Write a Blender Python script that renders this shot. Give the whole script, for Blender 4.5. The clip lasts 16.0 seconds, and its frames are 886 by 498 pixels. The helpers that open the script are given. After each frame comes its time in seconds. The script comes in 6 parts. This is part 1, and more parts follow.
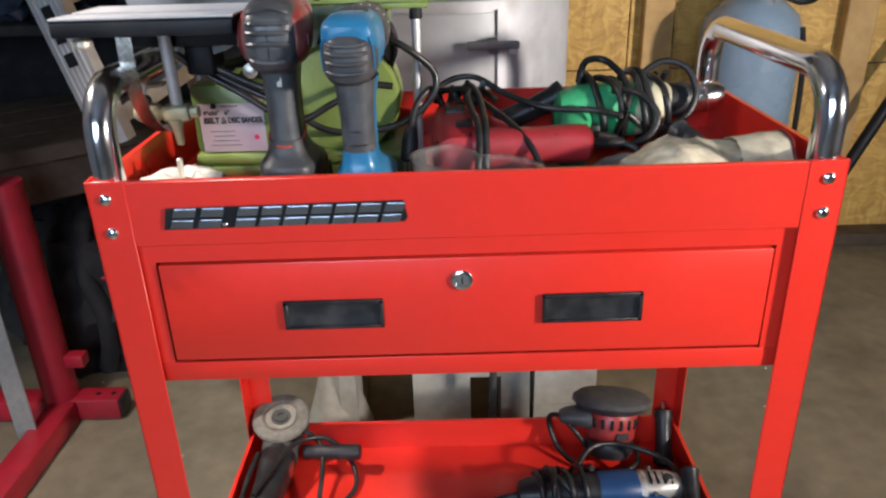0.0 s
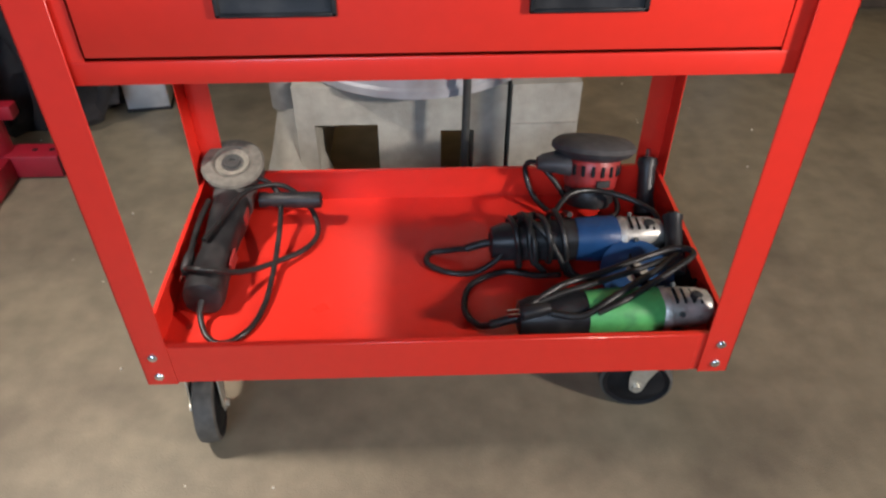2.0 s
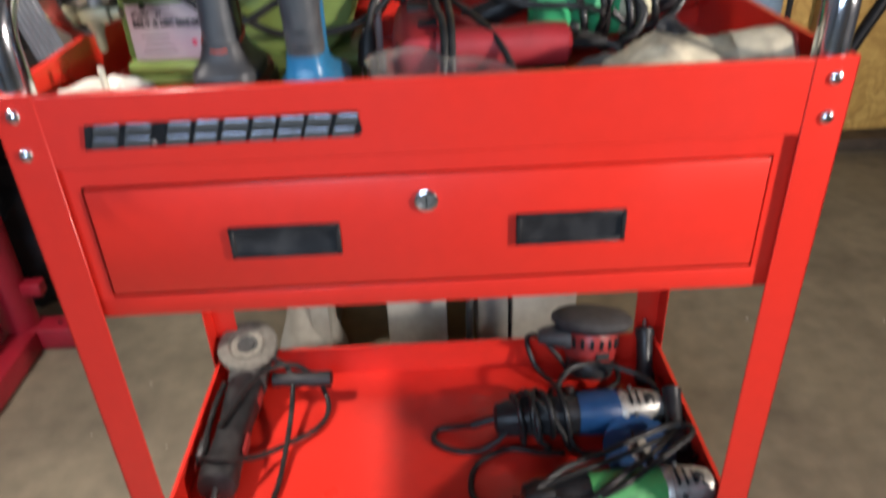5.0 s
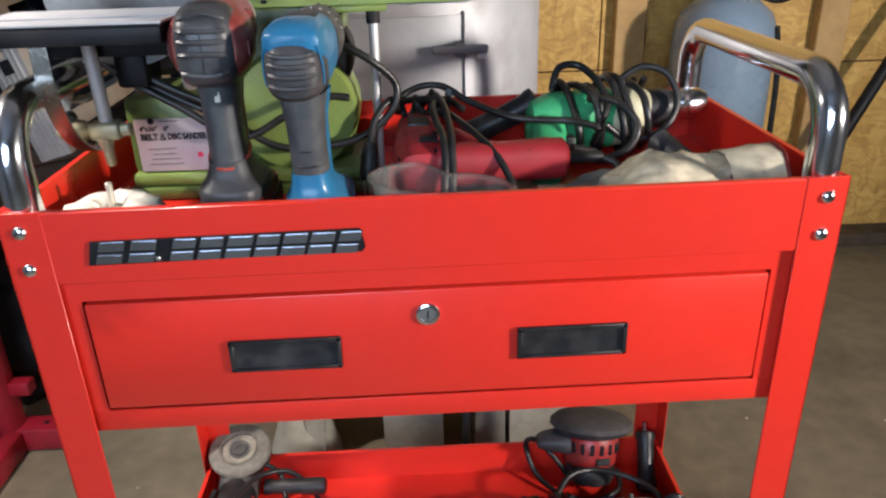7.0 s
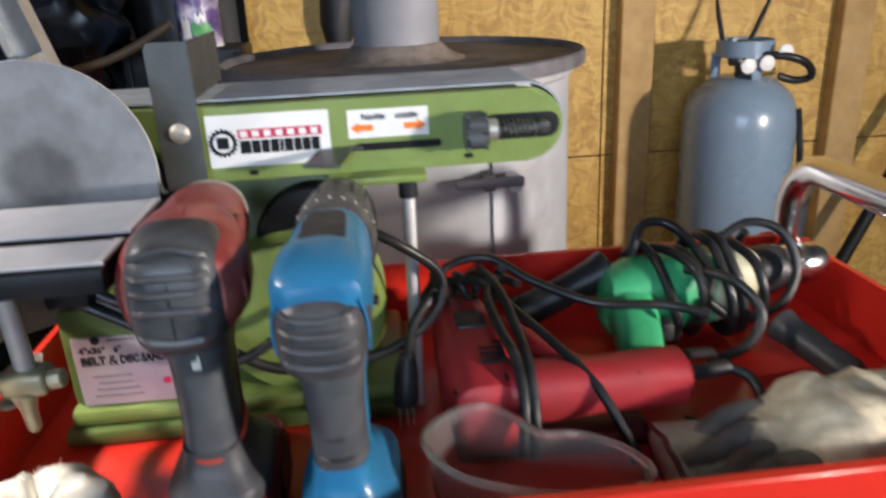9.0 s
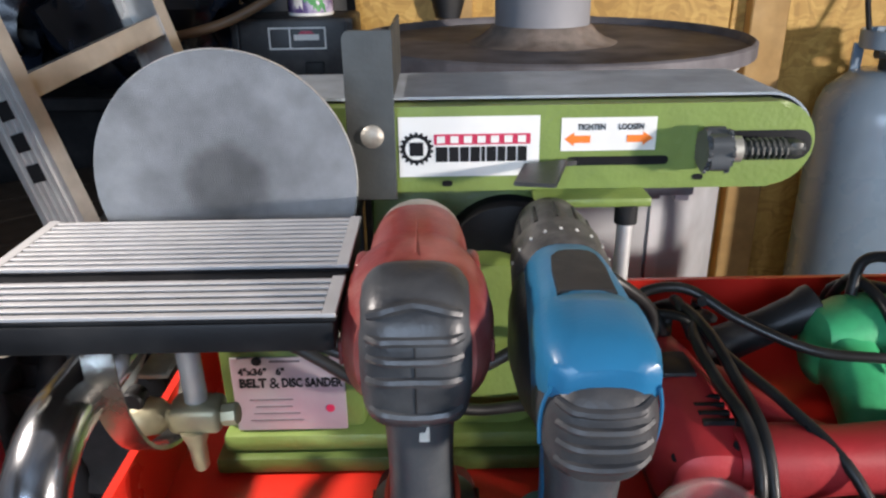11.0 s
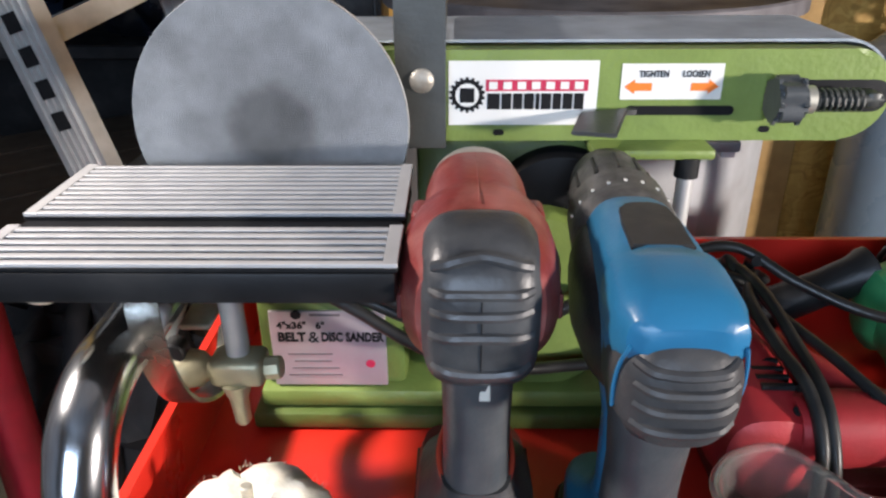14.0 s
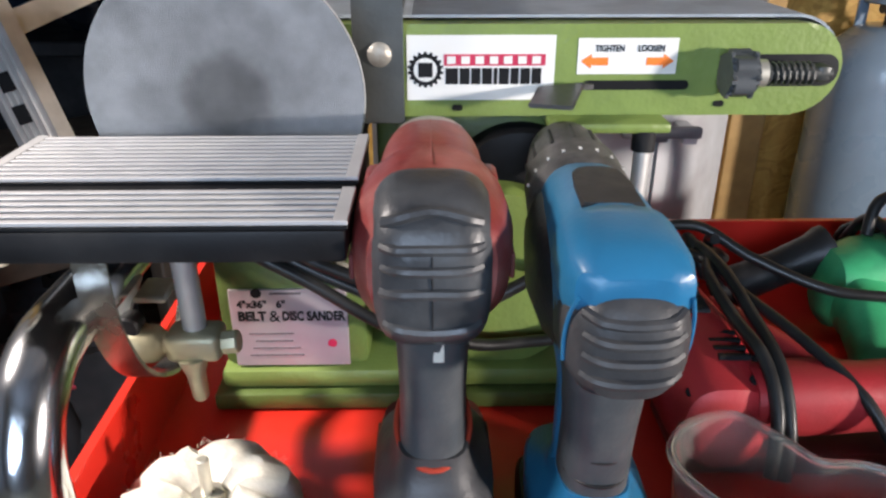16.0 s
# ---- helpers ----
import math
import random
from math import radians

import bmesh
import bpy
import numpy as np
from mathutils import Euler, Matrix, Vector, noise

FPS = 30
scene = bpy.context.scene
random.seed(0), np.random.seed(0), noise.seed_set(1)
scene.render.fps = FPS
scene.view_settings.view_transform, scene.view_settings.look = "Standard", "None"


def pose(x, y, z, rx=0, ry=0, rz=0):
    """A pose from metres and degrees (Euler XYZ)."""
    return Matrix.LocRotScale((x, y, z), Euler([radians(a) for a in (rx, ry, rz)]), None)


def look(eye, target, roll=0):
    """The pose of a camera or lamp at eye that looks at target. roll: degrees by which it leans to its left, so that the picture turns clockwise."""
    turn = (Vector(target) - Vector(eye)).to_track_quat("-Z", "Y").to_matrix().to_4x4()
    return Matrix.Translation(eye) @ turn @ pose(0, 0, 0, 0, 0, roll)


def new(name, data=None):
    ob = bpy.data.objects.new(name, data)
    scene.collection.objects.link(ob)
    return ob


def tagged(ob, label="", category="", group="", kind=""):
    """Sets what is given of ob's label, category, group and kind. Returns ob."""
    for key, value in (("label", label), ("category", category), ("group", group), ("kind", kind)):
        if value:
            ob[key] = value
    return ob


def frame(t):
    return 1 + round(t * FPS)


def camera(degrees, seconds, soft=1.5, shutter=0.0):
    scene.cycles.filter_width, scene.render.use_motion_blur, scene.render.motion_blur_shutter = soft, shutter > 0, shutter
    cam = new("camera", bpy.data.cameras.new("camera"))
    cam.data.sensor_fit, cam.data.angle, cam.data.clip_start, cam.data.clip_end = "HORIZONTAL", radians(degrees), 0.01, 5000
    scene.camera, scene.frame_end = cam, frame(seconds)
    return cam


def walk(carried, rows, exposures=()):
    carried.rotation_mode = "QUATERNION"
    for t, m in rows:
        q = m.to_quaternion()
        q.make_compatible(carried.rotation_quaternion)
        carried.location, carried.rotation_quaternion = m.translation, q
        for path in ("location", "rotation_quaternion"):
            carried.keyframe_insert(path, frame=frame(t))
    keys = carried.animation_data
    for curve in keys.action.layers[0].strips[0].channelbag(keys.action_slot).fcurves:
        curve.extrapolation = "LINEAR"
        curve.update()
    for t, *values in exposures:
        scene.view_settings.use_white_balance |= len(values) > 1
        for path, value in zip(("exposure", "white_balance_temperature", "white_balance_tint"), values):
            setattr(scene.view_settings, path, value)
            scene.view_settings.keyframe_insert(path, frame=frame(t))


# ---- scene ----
cam = camera(62.00, 16.0, soft=2.35, shutter=0.5)
PATH = [
    (0, (-0.0183, -0.6863, 1.0269), (-0.0332, 1.1420, 0.2126), -1.66),
    (0.5, (-0.0170, -0.6790, 1.0082), (-0.0320, 1.1294, 0.1529), -1.64),
    (1, (-0.0386, -0.6456, 0.9614), (-0.0767, 1.1019, -0.0137), -0.90),
    (1.5, (-0.0221, -0.6362, 0.9076), (-0.0168, 0.9876, -0.2598), -1.82),
    (2, (-0.0181, -0.6276, 0.8867), (0.0351, 0.9110, -0.3925), -0.01),
    (2.5, (-0.0223, -0.6256, 0.8874), (0.0470, 0.8915, -0.4161), 0.98),
    (3, (-0.0176, -0.6266, 0.8872), (0.0514, 0.8945, -0.4130), 0.71),
    (3.5, (-0.0213, -0.6281, 0.8879), (0.0452, 0.8967, -0.4059), 0.47),
    (4, (-0.0216, -0.6299, 0.8890), (0.0343, 0.9181, -0.3771), 0.12),
    (4.5, (-0.0144, -0.6315, 0.9224), (0.0415, 0.9854, -0.2574), -0.86),
    (5, (-0.0002, -0.6149, 0.9980), (0.0247, 1.1041, -0.0259), -2.24),
    (5.2, (0.0081, -0.6184, 1.0154), (0.0338, 1.1534, 0.0919), -3.06),
    (7.3, (-0.0152, -0.5960, 1.0266), (0.0580, 1.2260, 0.2084), -0.93),
    (7.5, (-0.0226, -0.5493, 1.0346), (0.0573, 1.2701, 0.2070), 0.91),
    (8, (-0.0525, -0.5240, 1.0483), (0.0648, 1.3044, 0.2468), -1.27),
    (8.5, (-0.0510, -0.4323, 1.0571), (0.1002, 1.4151, 0.3204), -4.87),
    (9, (-0.0723, -0.3293, 1.0823), (0.0871, 1.5346, 0.3848), -2.73),
    (9.5, (-0.1344, -0.2701, 1.1057), (-0.0154, 1.6065, 0.4257), -1.62),
    (10, (-0.1651, -0.2478, 1.0978), (-0.1013, 1.6152, 0.3756), -1.03),
    (10.2, (-0.1675, -0.2439, 1.0962), (-0.1360, 1.6150, 0.3631), -0.98),
    (12.5, (-0.1911, -0.2235, 1.0941), (-0.2023, 1.5930, 0.2547), -0.72),
    (13, (-0.1983, -0.2184, 1.0897), (-0.2326, 1.5911, 0.2360), -0.56),
    (13.5, (-0.1960, -0.2171, 1.0850), (-0.2346, 1.5889, 0.2237), -0.48),
    (14, (-0.1947, -0.2170, 1.0832), (-0.2260, 1.5835, 0.2101), -0.36),
    (14.5, (-0.1899, -0.2174, 1.0796), (-0.2216, 1.5802, 0.2015), -0.84),
    (15, (-0.1883, -0.2223, 1.0798), (-0.2037, 1.5931, 0.2379), -0.59),
    (15.5, (-0.1864, -0.2265, 1.0736), (-0.1776, 1.5920, 0.2381), -0.26),
    (16, (-0.1846, -0.2256, 1.0654), (-0.1509, 1.5819, 0.2075), 0.04),
]
walk(cam, [(t, look(eye, target, roll)) for t, eye, target, roll in PATH],
     [(0.0, 0.0), (10.2, 0.0), (12.3, 0.12), (16.0, 0.12)])

# ---- light ----
world = bpy.data.worlds.new("world")
world.use_nodes = True
scene.world = world
wbg = world.node_tree.nodes["Background"]
wbg.inputs[0].default_value = (0.75, 0.85, 1.0, 1)
wbg.inputs[1].default_value = 0.02


def lamp(name, at, target, power, size, colour, spread=180):
    data = bpy.data.lights.new(name, "AREA")
    data.energy, data.shape, data.size, data.size_y, data.color = power, "RECTANGLE", size[0], size[1], colour
    data.spread = radians(spread)
    ob = new(name, data)
    ob.matrix_world = look(at, target)
    return ob


lamp("shop_light_left", (-0.95, 0.04, 1.46), (-0.38, 0.1, 0.1), 7.5, (0.1, 0.08), (1.0, 0.9, 0.84), 92)
lamp("shop_light_right", (1.8, -0.92, 1.16), (0.1, 0.9, 1.2), 31, (0.16, 0.12), (1.0, 0.9, 0.84), 106)
lamp("window_daylight", (-0.6, -2.5, 1.45), (0, -0.2, 0.4), 62, (1.4, 1.2), (0.58, 0.745, 1.0))


# ---- materials ----
def mat(name, colour, rough=0.5, metal=0.0, vary=0.12, size=60.0, fine=400.0, bump=0.05, coat=0.0, second=None, patch=8.0, mix=0.35):
    """Base colour with a grain and a larger patchiness, uneven gloss and a fine relief; second: a stain colour in patches."""
    m = bpy.data.materials.new(name)
    m.use_nodes = True
    nt = m.node_tree
    N, L = nt.nodes, nt.links
    b = N["Principled BSDF"]
    tc = N.new("ShaderNodeTexCoord")
    info = N.new("ShaderNodeObjectInfo")
    n1, n2, n3 = (N.new("ShaderNodeTexNoise") for _ in range(3))
    for n, s, d in ((n1, size, 5), (n2, fine, 3), (n3, patch, 6)):
        n.inputs["Scale"].default_value, n.inputs["Detail"].default_value = s, d
        L.new(tc.outputs["Object"], n.inputs["Vector"])
    ramp = N.new("ShaderNodeMapRange")
    ramp.inputs["From Min"].default_value, ramp.inputs["From Max"].default_value = 0.3, 0.7
    ramp.inputs["To Min"].default_value, ramp.inputs["To Max"].default_value = 1 - vary, 1 + vary
    L.new(n1.outputs["Fac"], ramp.inputs["Value"])
    base = N.new("ShaderNodeMix")
    base.data_type = "RGBA"
    base.inputs["A"].default_value = (*colour, 1)
    base.inputs["B"].default_value = (*(second or [c * 0.72 for c in colour]), 1)
    pr = N.new("ShaderNodeMapRange")
    pr.inputs["From Min"].default_value, pr.inputs["From Max"].default_value = 0.48, 0.72
    pr.inputs["To Max"].default_value = mix
    L.new(n3.outputs["Fac"], pr.inputs["Value"])
    L.new(pr.outputs["Result"], base.inputs["Factor"])
    mul = N.new("ShaderNodeVectorMath")
    mul.operation = "SCALE"
    L.new(base.outputs["Result"], mul.inputs[0])
    L.new(ramp.outputs["Result"], mul.inputs["Scale"])
    L.new(mul.outputs["Vector"], b.inputs["Base Color"])
    rr = N.new("ShaderNodeMapRange")
    rr.inputs["From Min"].default_value, rr.inputs["From Max"].default_value = 0.3, 0.7
    rr.inputs["To Min"].default_value, rr.inputs["To Max"].default_value = max(0.03, rough * 0.8), min(1, rough * 1.25)
    L.new(n3.outputs["Fac"], rr.inputs["Value"])
    L.new(rr.outputs["Result"], b.inputs["Roughness"])
    b.inputs["Metallic"].default_value = metal
    b.inputs["Coat Weight"].default_value = coat
    b.inputs["Coat Roughness"].default_value = 0.12
    if bump:
        bp = N.new("ShaderNodeBump")
        bp.inputs["Strength"].default_value, bp.inputs["Distance"].default_value = bump, 0.002
        L.new(n2.outputs["Fac"], bp.inputs["Height"])
        L.new(bp.outputs["Normal"], b.inputs["Normal"])
    return m


RED = mat("red_powder_coat", (0.69, 0.0285, 0.0165), 0.33, vary=0.03, fine=900, bump=0.05, coat=0.25, patch=5, second=(0.6, 0.023, 0.0165), mix=0.4)
CHROME = mat("chrome", (0.8, 0.81, 0.83), 0.16, 1.0, vary=0.03, bump=0.01, second=(0.6, 0.6, 0.6), patch=30, mix=0.3)
BADGECHROME = mat("dark_chrome", (0.44, 0.45, 0.49), 0.2, 1.0, vary=0.08, bump=0.03, second=(0.2, 0.2, 0.21), patch=60, mix=0.5)
ZINC = mat("zinc_plate", (0.6, 0.58, 0.5), 0.42, 0.7, vary=0.1, size=90, bump=0.08, second=(0.42, 0.37, 0.25), patch=35, mix=0.6)
BLACK = mat("black_plastic", (0.016, 0.016, 0.017), 0.42, vary=0.2, bump=0.12, second=(0.045, 0.042, 0.04), patch=30, mix=0.6)
RUBBER = mat("grey_rubber", (0.038, 0.039, 0.042), 0.47, vary=0.15, bump=0.15, second=(0.1, 0.095, 0.09), patch=40, mix=0.5)
HANDLEGREY = mat("slate_grip", (0.058, 0.065, 0.07), 0.42, vary=0.12, bump=0.1, second=(0.12, 0.12, 0.115), patch=40, mix=0.5)
DUSTRUBBER = mat("dusty_tread", (0.075, 0.07, 0.06), 0.75, vary=0.25, size=70, bump=0.3, second=(0.14, 0.125, 0.1), patch=30, mix=0.7)
CORD = mat("black_cord", (0.014, 0.014, 0.014), 0.35, vary=0.2, bump=0.06, second=(0.05, 0.048, 0.045), patch=25, mix=0.5)
GREEN = mat("sander_green", (0.175, 0.245, 0.062), 0.4, vary=0.07, fine=260, bump=0.25, second=(0.14, 0.19, 0.055), patch=12, mix=0.5)
GREENDARK = mat("sander_green_dark", (0.105, 0.155, 0.04), 0.35, vary=0.12, fine=240, bump=0.25, second=(0.05, 0.06, 0.025), patch=16, mix=0.7)
ABRASIVE = mat("abrasive_grey", (0.33, 0.375, 0.425), 0.8, vary=0.16, size=35, fine=1500, bump=0.5, second=(0.24, 0.26, 0.28), patch=14, mix=0.6)
ALU = mat("aluminium", (0.66, 0.66, 0.65), 0.4, 0.5, vary=0.08, size=40, fine=700, bump=0.08, second=(0.42, 0.41, 0.4), patch=12, mix=0.5)
ALUTABLE = mat("cast_aluminium", (0.46, 0.46, 0.47), 0.5, 0.25, vary=0.06, fine=500, bump=0.1, second=(0.48, 0.47, 0.45), patch=15, mix=0.5)
BLACKPAINT = mat("black_paint", (0.008, 0.0085, 0.01), 0.5, vary=0.2, bump=0.05, second=(0.03, 0.03, 0.03), patch=20, mix=0.5)
INK = mat("black_ink_and_openings", (0.015, 0.015, 0.016), 0.45, bump=0)
INKGREY = mat("grey_ink", (0.12, 0.1, 0.11), 0.45, bump=0)
BLACKPAINT.node_tree.nodes["Principled BSDF"].inputs["Specular IOR Level"].default_value = 0.22
for dark in (INK, INKGREY):
    dark.node_tree.nodes["Principled BSDF"].inputs["Specular IOR Level"].default_value = 0.08
for dark in (BLACK, CORD):
    dark.node_tree.nodes["Principled BSDF"].inputs["Specular IOR Level"].default_value = 0.35
DARKSTEEL = mat("dark_steel_plate", (0.062, 0.066, 0.063), 0.45, 0.35, vary=0.15, bump=0.1, second=(0.06, 0.06, 0.055), patch=20, mix=0.5)
TOOLRED = mat("tool_red", (0.3, 0.024, 0.022), 0.42, vary=0.08, bump=0.12, second=(0.22, 0.05, 0.04), patch=26, mix=0.6)
MAROON = mat("dirty_maroon", (0.14, 0.018, 0.018), 0.45, vary=0.15, bump=0.1, second=(0.06, 0.03, 0.028), patch=30, mix=0.7)
TOOLBLUE = mat("tool_blue", (0.02, 0.16, 0.315), 0.36, vary=0.05, bump=0.08, second=(0.02, 0.12, 0.24), patch=20, mix=0.4, coat=0.1)
TOOLGREEN = mat("tool_green", (0.045, 0.37, 0.15), 0.42, vary=0.1, bump=0.12, second=(0.015, 0.17, 0.08), patch=28, mix=0.7)
LIME = mat("lime_green", (0.085, 0.36, 0.105), 0.48, vary=0.14, bump=0.12, second=(0.04, 0.16, 0.06), patch=32, mix=0.75)
DARKBLUE = mat("dark_blue", (0.01, 0.05, 0.14), 0.42, vary=0.1, bump=0.12, second=(0.01, 0.03, 0.09), patch=25, mix=0.6)
CREAM = mat("cream_casting", (0.45, 0.43, 0.28), 0.5, vary=0.1, bump=0.12, second=(0.2, 0.18, 0.12), patch=35, mix=0.7)
CASTALU = mat("cast_silver", (0.5, 0.485, 0.44), 0.42, 0.55, vary=0.2, bump=0.25, second=(0.2, 0.175, 0.14), patch=45, mix=0.8)
WHITE = mat("white_sticker", (0.74, 0.74, 0.71), 0.4, vary=0.04, bump=0.02, second=(0.6, 0.58, 0.52), patch=30, mix=0.35)
SILVERLABEL = mat("silver_label", (0.38, 0.335, 0.35), 0.35, 0.3, vary=0.05, bump=0.02, second=(0.42, 0.25, 0.32), patch=14, mix=0.6)
INKRED = mat("magenta_ink", (0.5, 0.02, 0.07), 0.45, bump=0, vary=0.06)
ORANGE = mat("orange_ink", (0.85, 0.2, 0.025), 0.45, bump=0, vary=0.06)
FLUFF = mat("cotton", (0.72, 0.69, 0.6), 0.95, vary=0.1, size=120, bump=0.3, second=(0.5, 0.46, 0.36), patch=40, mix=0.6)
LEATHER = mat("glove_cloth", (0.53, 0.475, 0.345), 0.9, vary=0.2, size=70, fine=700, bump=0.4, second=(0.16, 0.135, 0.11), patch=26, mix=0.85)
GLOVEDARK = mat("glove_rubber", (0.17, 0.155, 0.135), 0.85, vary=0.2, size=70, fine=700, bump=0.4, second=(0.08, 0.07, 0.06), patch=30, mix=0.8)
CONCRETE = mat("concrete_floor", (0.205, 0.173, 0.116), 0.52, vary=0.17, size=21, fine=320, bump=0.3, second=(0.12, 0.098, 0.066), patch=3.6, mix=0.8)
STRAPSTEEL = mat("dull_strap_steel", (0.3, 0.285, 0.25), 0.24, 0.95, vary=0.12, size=80, bump=0.1, second=(0.18, 0.165, 0.14), patch=40, mix=0.6)
LADDERALU = mat("ladder_aluminium", (0.5, 0.5, 0.485), 0.33, 0.55, vary=0.1, size=40, fine=500, bump=0.08, second=(0.4, 0.39, 0.37), patch=12, mix=0.6)
BRASSY = mat("brassy_casting", (0.42, 0.39, 0.26), 0.45, 0.5, vary=0.15, size=90, bump=0.15, second=(0.25, 0.22, 0.13), patch=45, mix=0.7)
LEVERSTEEL = mat("lever_steel", (0.1, 0.103, 0.108), 0.35, 0.75, vary=0.12, bump=0.1, second=(0.12, 0.12, 0.12), patch=30, mix=0.5)
BLOCK = mat("concrete_block", (0.32, 0.31, 0.265), 0.9, vary=0.12, size=40, fine=300, bump=0.6, second=(0.2, 0.19, 0.165), patch=9, mix=0.7)
STEEL = mat("stove_steel", (0.41, 0.42, 0.435), 0.5, 0.3, vary=0.1, size=18, fine=250, bump=0.1, second=(0.17, 0.15, 0.14), patch=7, mix=0.8)
RUST = mat("scaled_iron", (0.12, 0.115, 0.125), 0.7, 0.2, vary=0.25, size=30, fine=200, bump=0.4, second=(0.07, 0.062, 0.064), patch=11, mix=0.8)
ASH = mat("ash_crust", (0.2, 0.165, 0.14), 0.9, vary=0.3, size=50, bump=0.8, second=(0.16, 0.11, 0.08), patch=22, mix=0.9)
PIPE = mat("flue_pipe", (0.27, 0.275, 0.295), 0.6, 0.2, vary=0.1, size=15, bump=0.05, second=(0.19, 0.185, 0.195), patch=6, mix=0.7)
TANK = mat("tank_grey_paint", (0.185, 0.262, 0.345), 0.27, vary=0.05, size=20, bump=0.04, second=(0.18, 0.235, 0.29), patch=7, mix=0.5, coat=0.3)
STUD = mat("stud_pine", (0.46, 0.29, 0.11), 0.65, vary=0.1, size=30, bump=0.2, second=(0.33, 0.19, 0.07), patch=10, mix=0.6)
BENCHWOOD = mat("old_board", (0.075, 0.052, 0.034), 0.7, vary=0.2, size=30, bump=0.3, second=(0.05, 0.034, 0.022), patch=10, mix=0.8)
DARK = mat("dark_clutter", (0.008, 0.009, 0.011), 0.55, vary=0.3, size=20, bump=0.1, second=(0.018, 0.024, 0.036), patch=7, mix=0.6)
CRANERED = mat("crane_red", (0.33, 0.012, 0.026), 0.4, vary=0.1, size=25, bump=0.1, second=(0.17, 0.009, 0.014), patch=9, mix=0.6)
# unseen walls and ceiling: tones picked for chrome reflections and bounced fill
SHADEWALL = mat("unseen_wall_dim", (0.16, 0.165, 0.175), 0.8, vary=0.2, size=3, bump=0.05, second=(0.1, 0.1, 0.11), patch=1.2, mix=0.9)
PALEWALL = mat("unseen_wall_pale", (0.24, 0.245, 0.26), 0.8, vary=0.12, size=3, bump=0.05, second=(0.15, 0.15, 0.16), patch=1.2, mix=0.7)
GREYPAINT = mat("grey_paint", (0.2, 0.2, 0.19), 0.5, vary=0.12, bump=0.1)
YELLOW = mat("yellow_plastic", (0.65, 0.45, 0.01), 0.4, bump=0.02)


def osb_material():
    """Oriented strand board: flakes in many directions, honey brown."""
    m = bpy.data.materials.new("osb")
    m.use_nodes = True
    nt = m.node_tree
    N, L = nt.nodes, nt.links
    b = N["Principled BSDF"]
    tc = N.new("ShaderNodeTexCoord")
    warp = N.new("ShaderNodeTexNoise")
    warp.inputs["Scale"].default_value = 9
    L.new(tc.outputs["Object"], warp.inputs["Vector"])
    add = N.new("ShaderNodeMix")
    add.data_type = "VECTOR"
    add.inputs["Factor"].default_value = 0.12
    L.new(tc.outputs["Object"], add.inputs["A"])
    L.new(warp.outputs["Color"], add.inputs["B"])
    vals = []
    for scale, sx in ((48, 0.4), (36, 2.2)):
        mp = N.new("ShaderNodeMapping")
        mp.inputs["Scale"].default_value = (sx, 1, 1 / sx)
        L.new(add.outputs["Result"], mp.inputs["Vector"])
        v = N.new("ShaderNodeTexVoronoi")
        v.inputs["Scale"].default_value = scale
        L.new(mp.outputs["Vector"], v.inputs["Vector"])
        vals.append(v)
    ramp = N.new("ShaderNodeValToRGB")
    e = ramp.color_ramp.elements
    e[0].position, e[0].color = 0.0, (0.38, 0.215, 0.05, 1)
    e[1].position, e[1].color = 1.0, (0.66, 0.43, 0.125, 1)
    mid = e.new(0.5)
    mid.color = (0.54, 0.325, 0.08, 1)
    sep = N.new("ShaderNodeSeparateColor")
    L.new(vals[0].outputs["Color"], sep.inputs["Color"])
    sep2 = N.new("ShaderNodeSeparateColor")
    L.new(vals[1].outputs["Color"], sep2.inputs["Color"])
    mx = N.new("ShaderNodeMath")
    mx.operation = "MULTIPLY_ADD"
    mx.inputs[1].default_value = 0.5
    L.new(sep.outputs["Red"], mx.inputs[0])
    half = N.new("ShaderNodeMath")
    half.operation = "MULTIPLY"
    half.inputs[1].default_value = 0.5
    L.new(sep2.outputs["Green"], half.inputs[0])
    L.new(half.outputs["Value"], mx.inputs[2])
    L.new(mx.outputs["Value"], ramp.inputs["Fac"])
    L.new(ramp.outputs["Color"], b.inputs["Base Color"])
    b.inputs["Roughness"].default_value = 0.6
    bp = N.new("ShaderNodeBump")
    bp.inputs["Strength"].default_value, bp.inputs["Distance"].default_value = 0.3, 0.002
    L.new(mx.outputs["Value"], bp.inputs["Height"])
    L.new(bp.outputs["Normal"], b.inputs["Normal"])
    return m


OSB = osb_material()


def clear_material():
    m = bpy.data.materials.new("clear_plastic")
    m.use_nodes = True
    b = m.node_tree.nodes["Principled BSDF"]
    b.inputs["Base Color"].default_value = (0.93, 0.9, 0.84, 1)
    b.inputs["Roughness"].default_value = 0.14
    b.inputs["Transmission Weight"].default_value = 0.93
    b.inputs["IOR"].default_value = 1.2
    return m


CLEAR = clear_material()


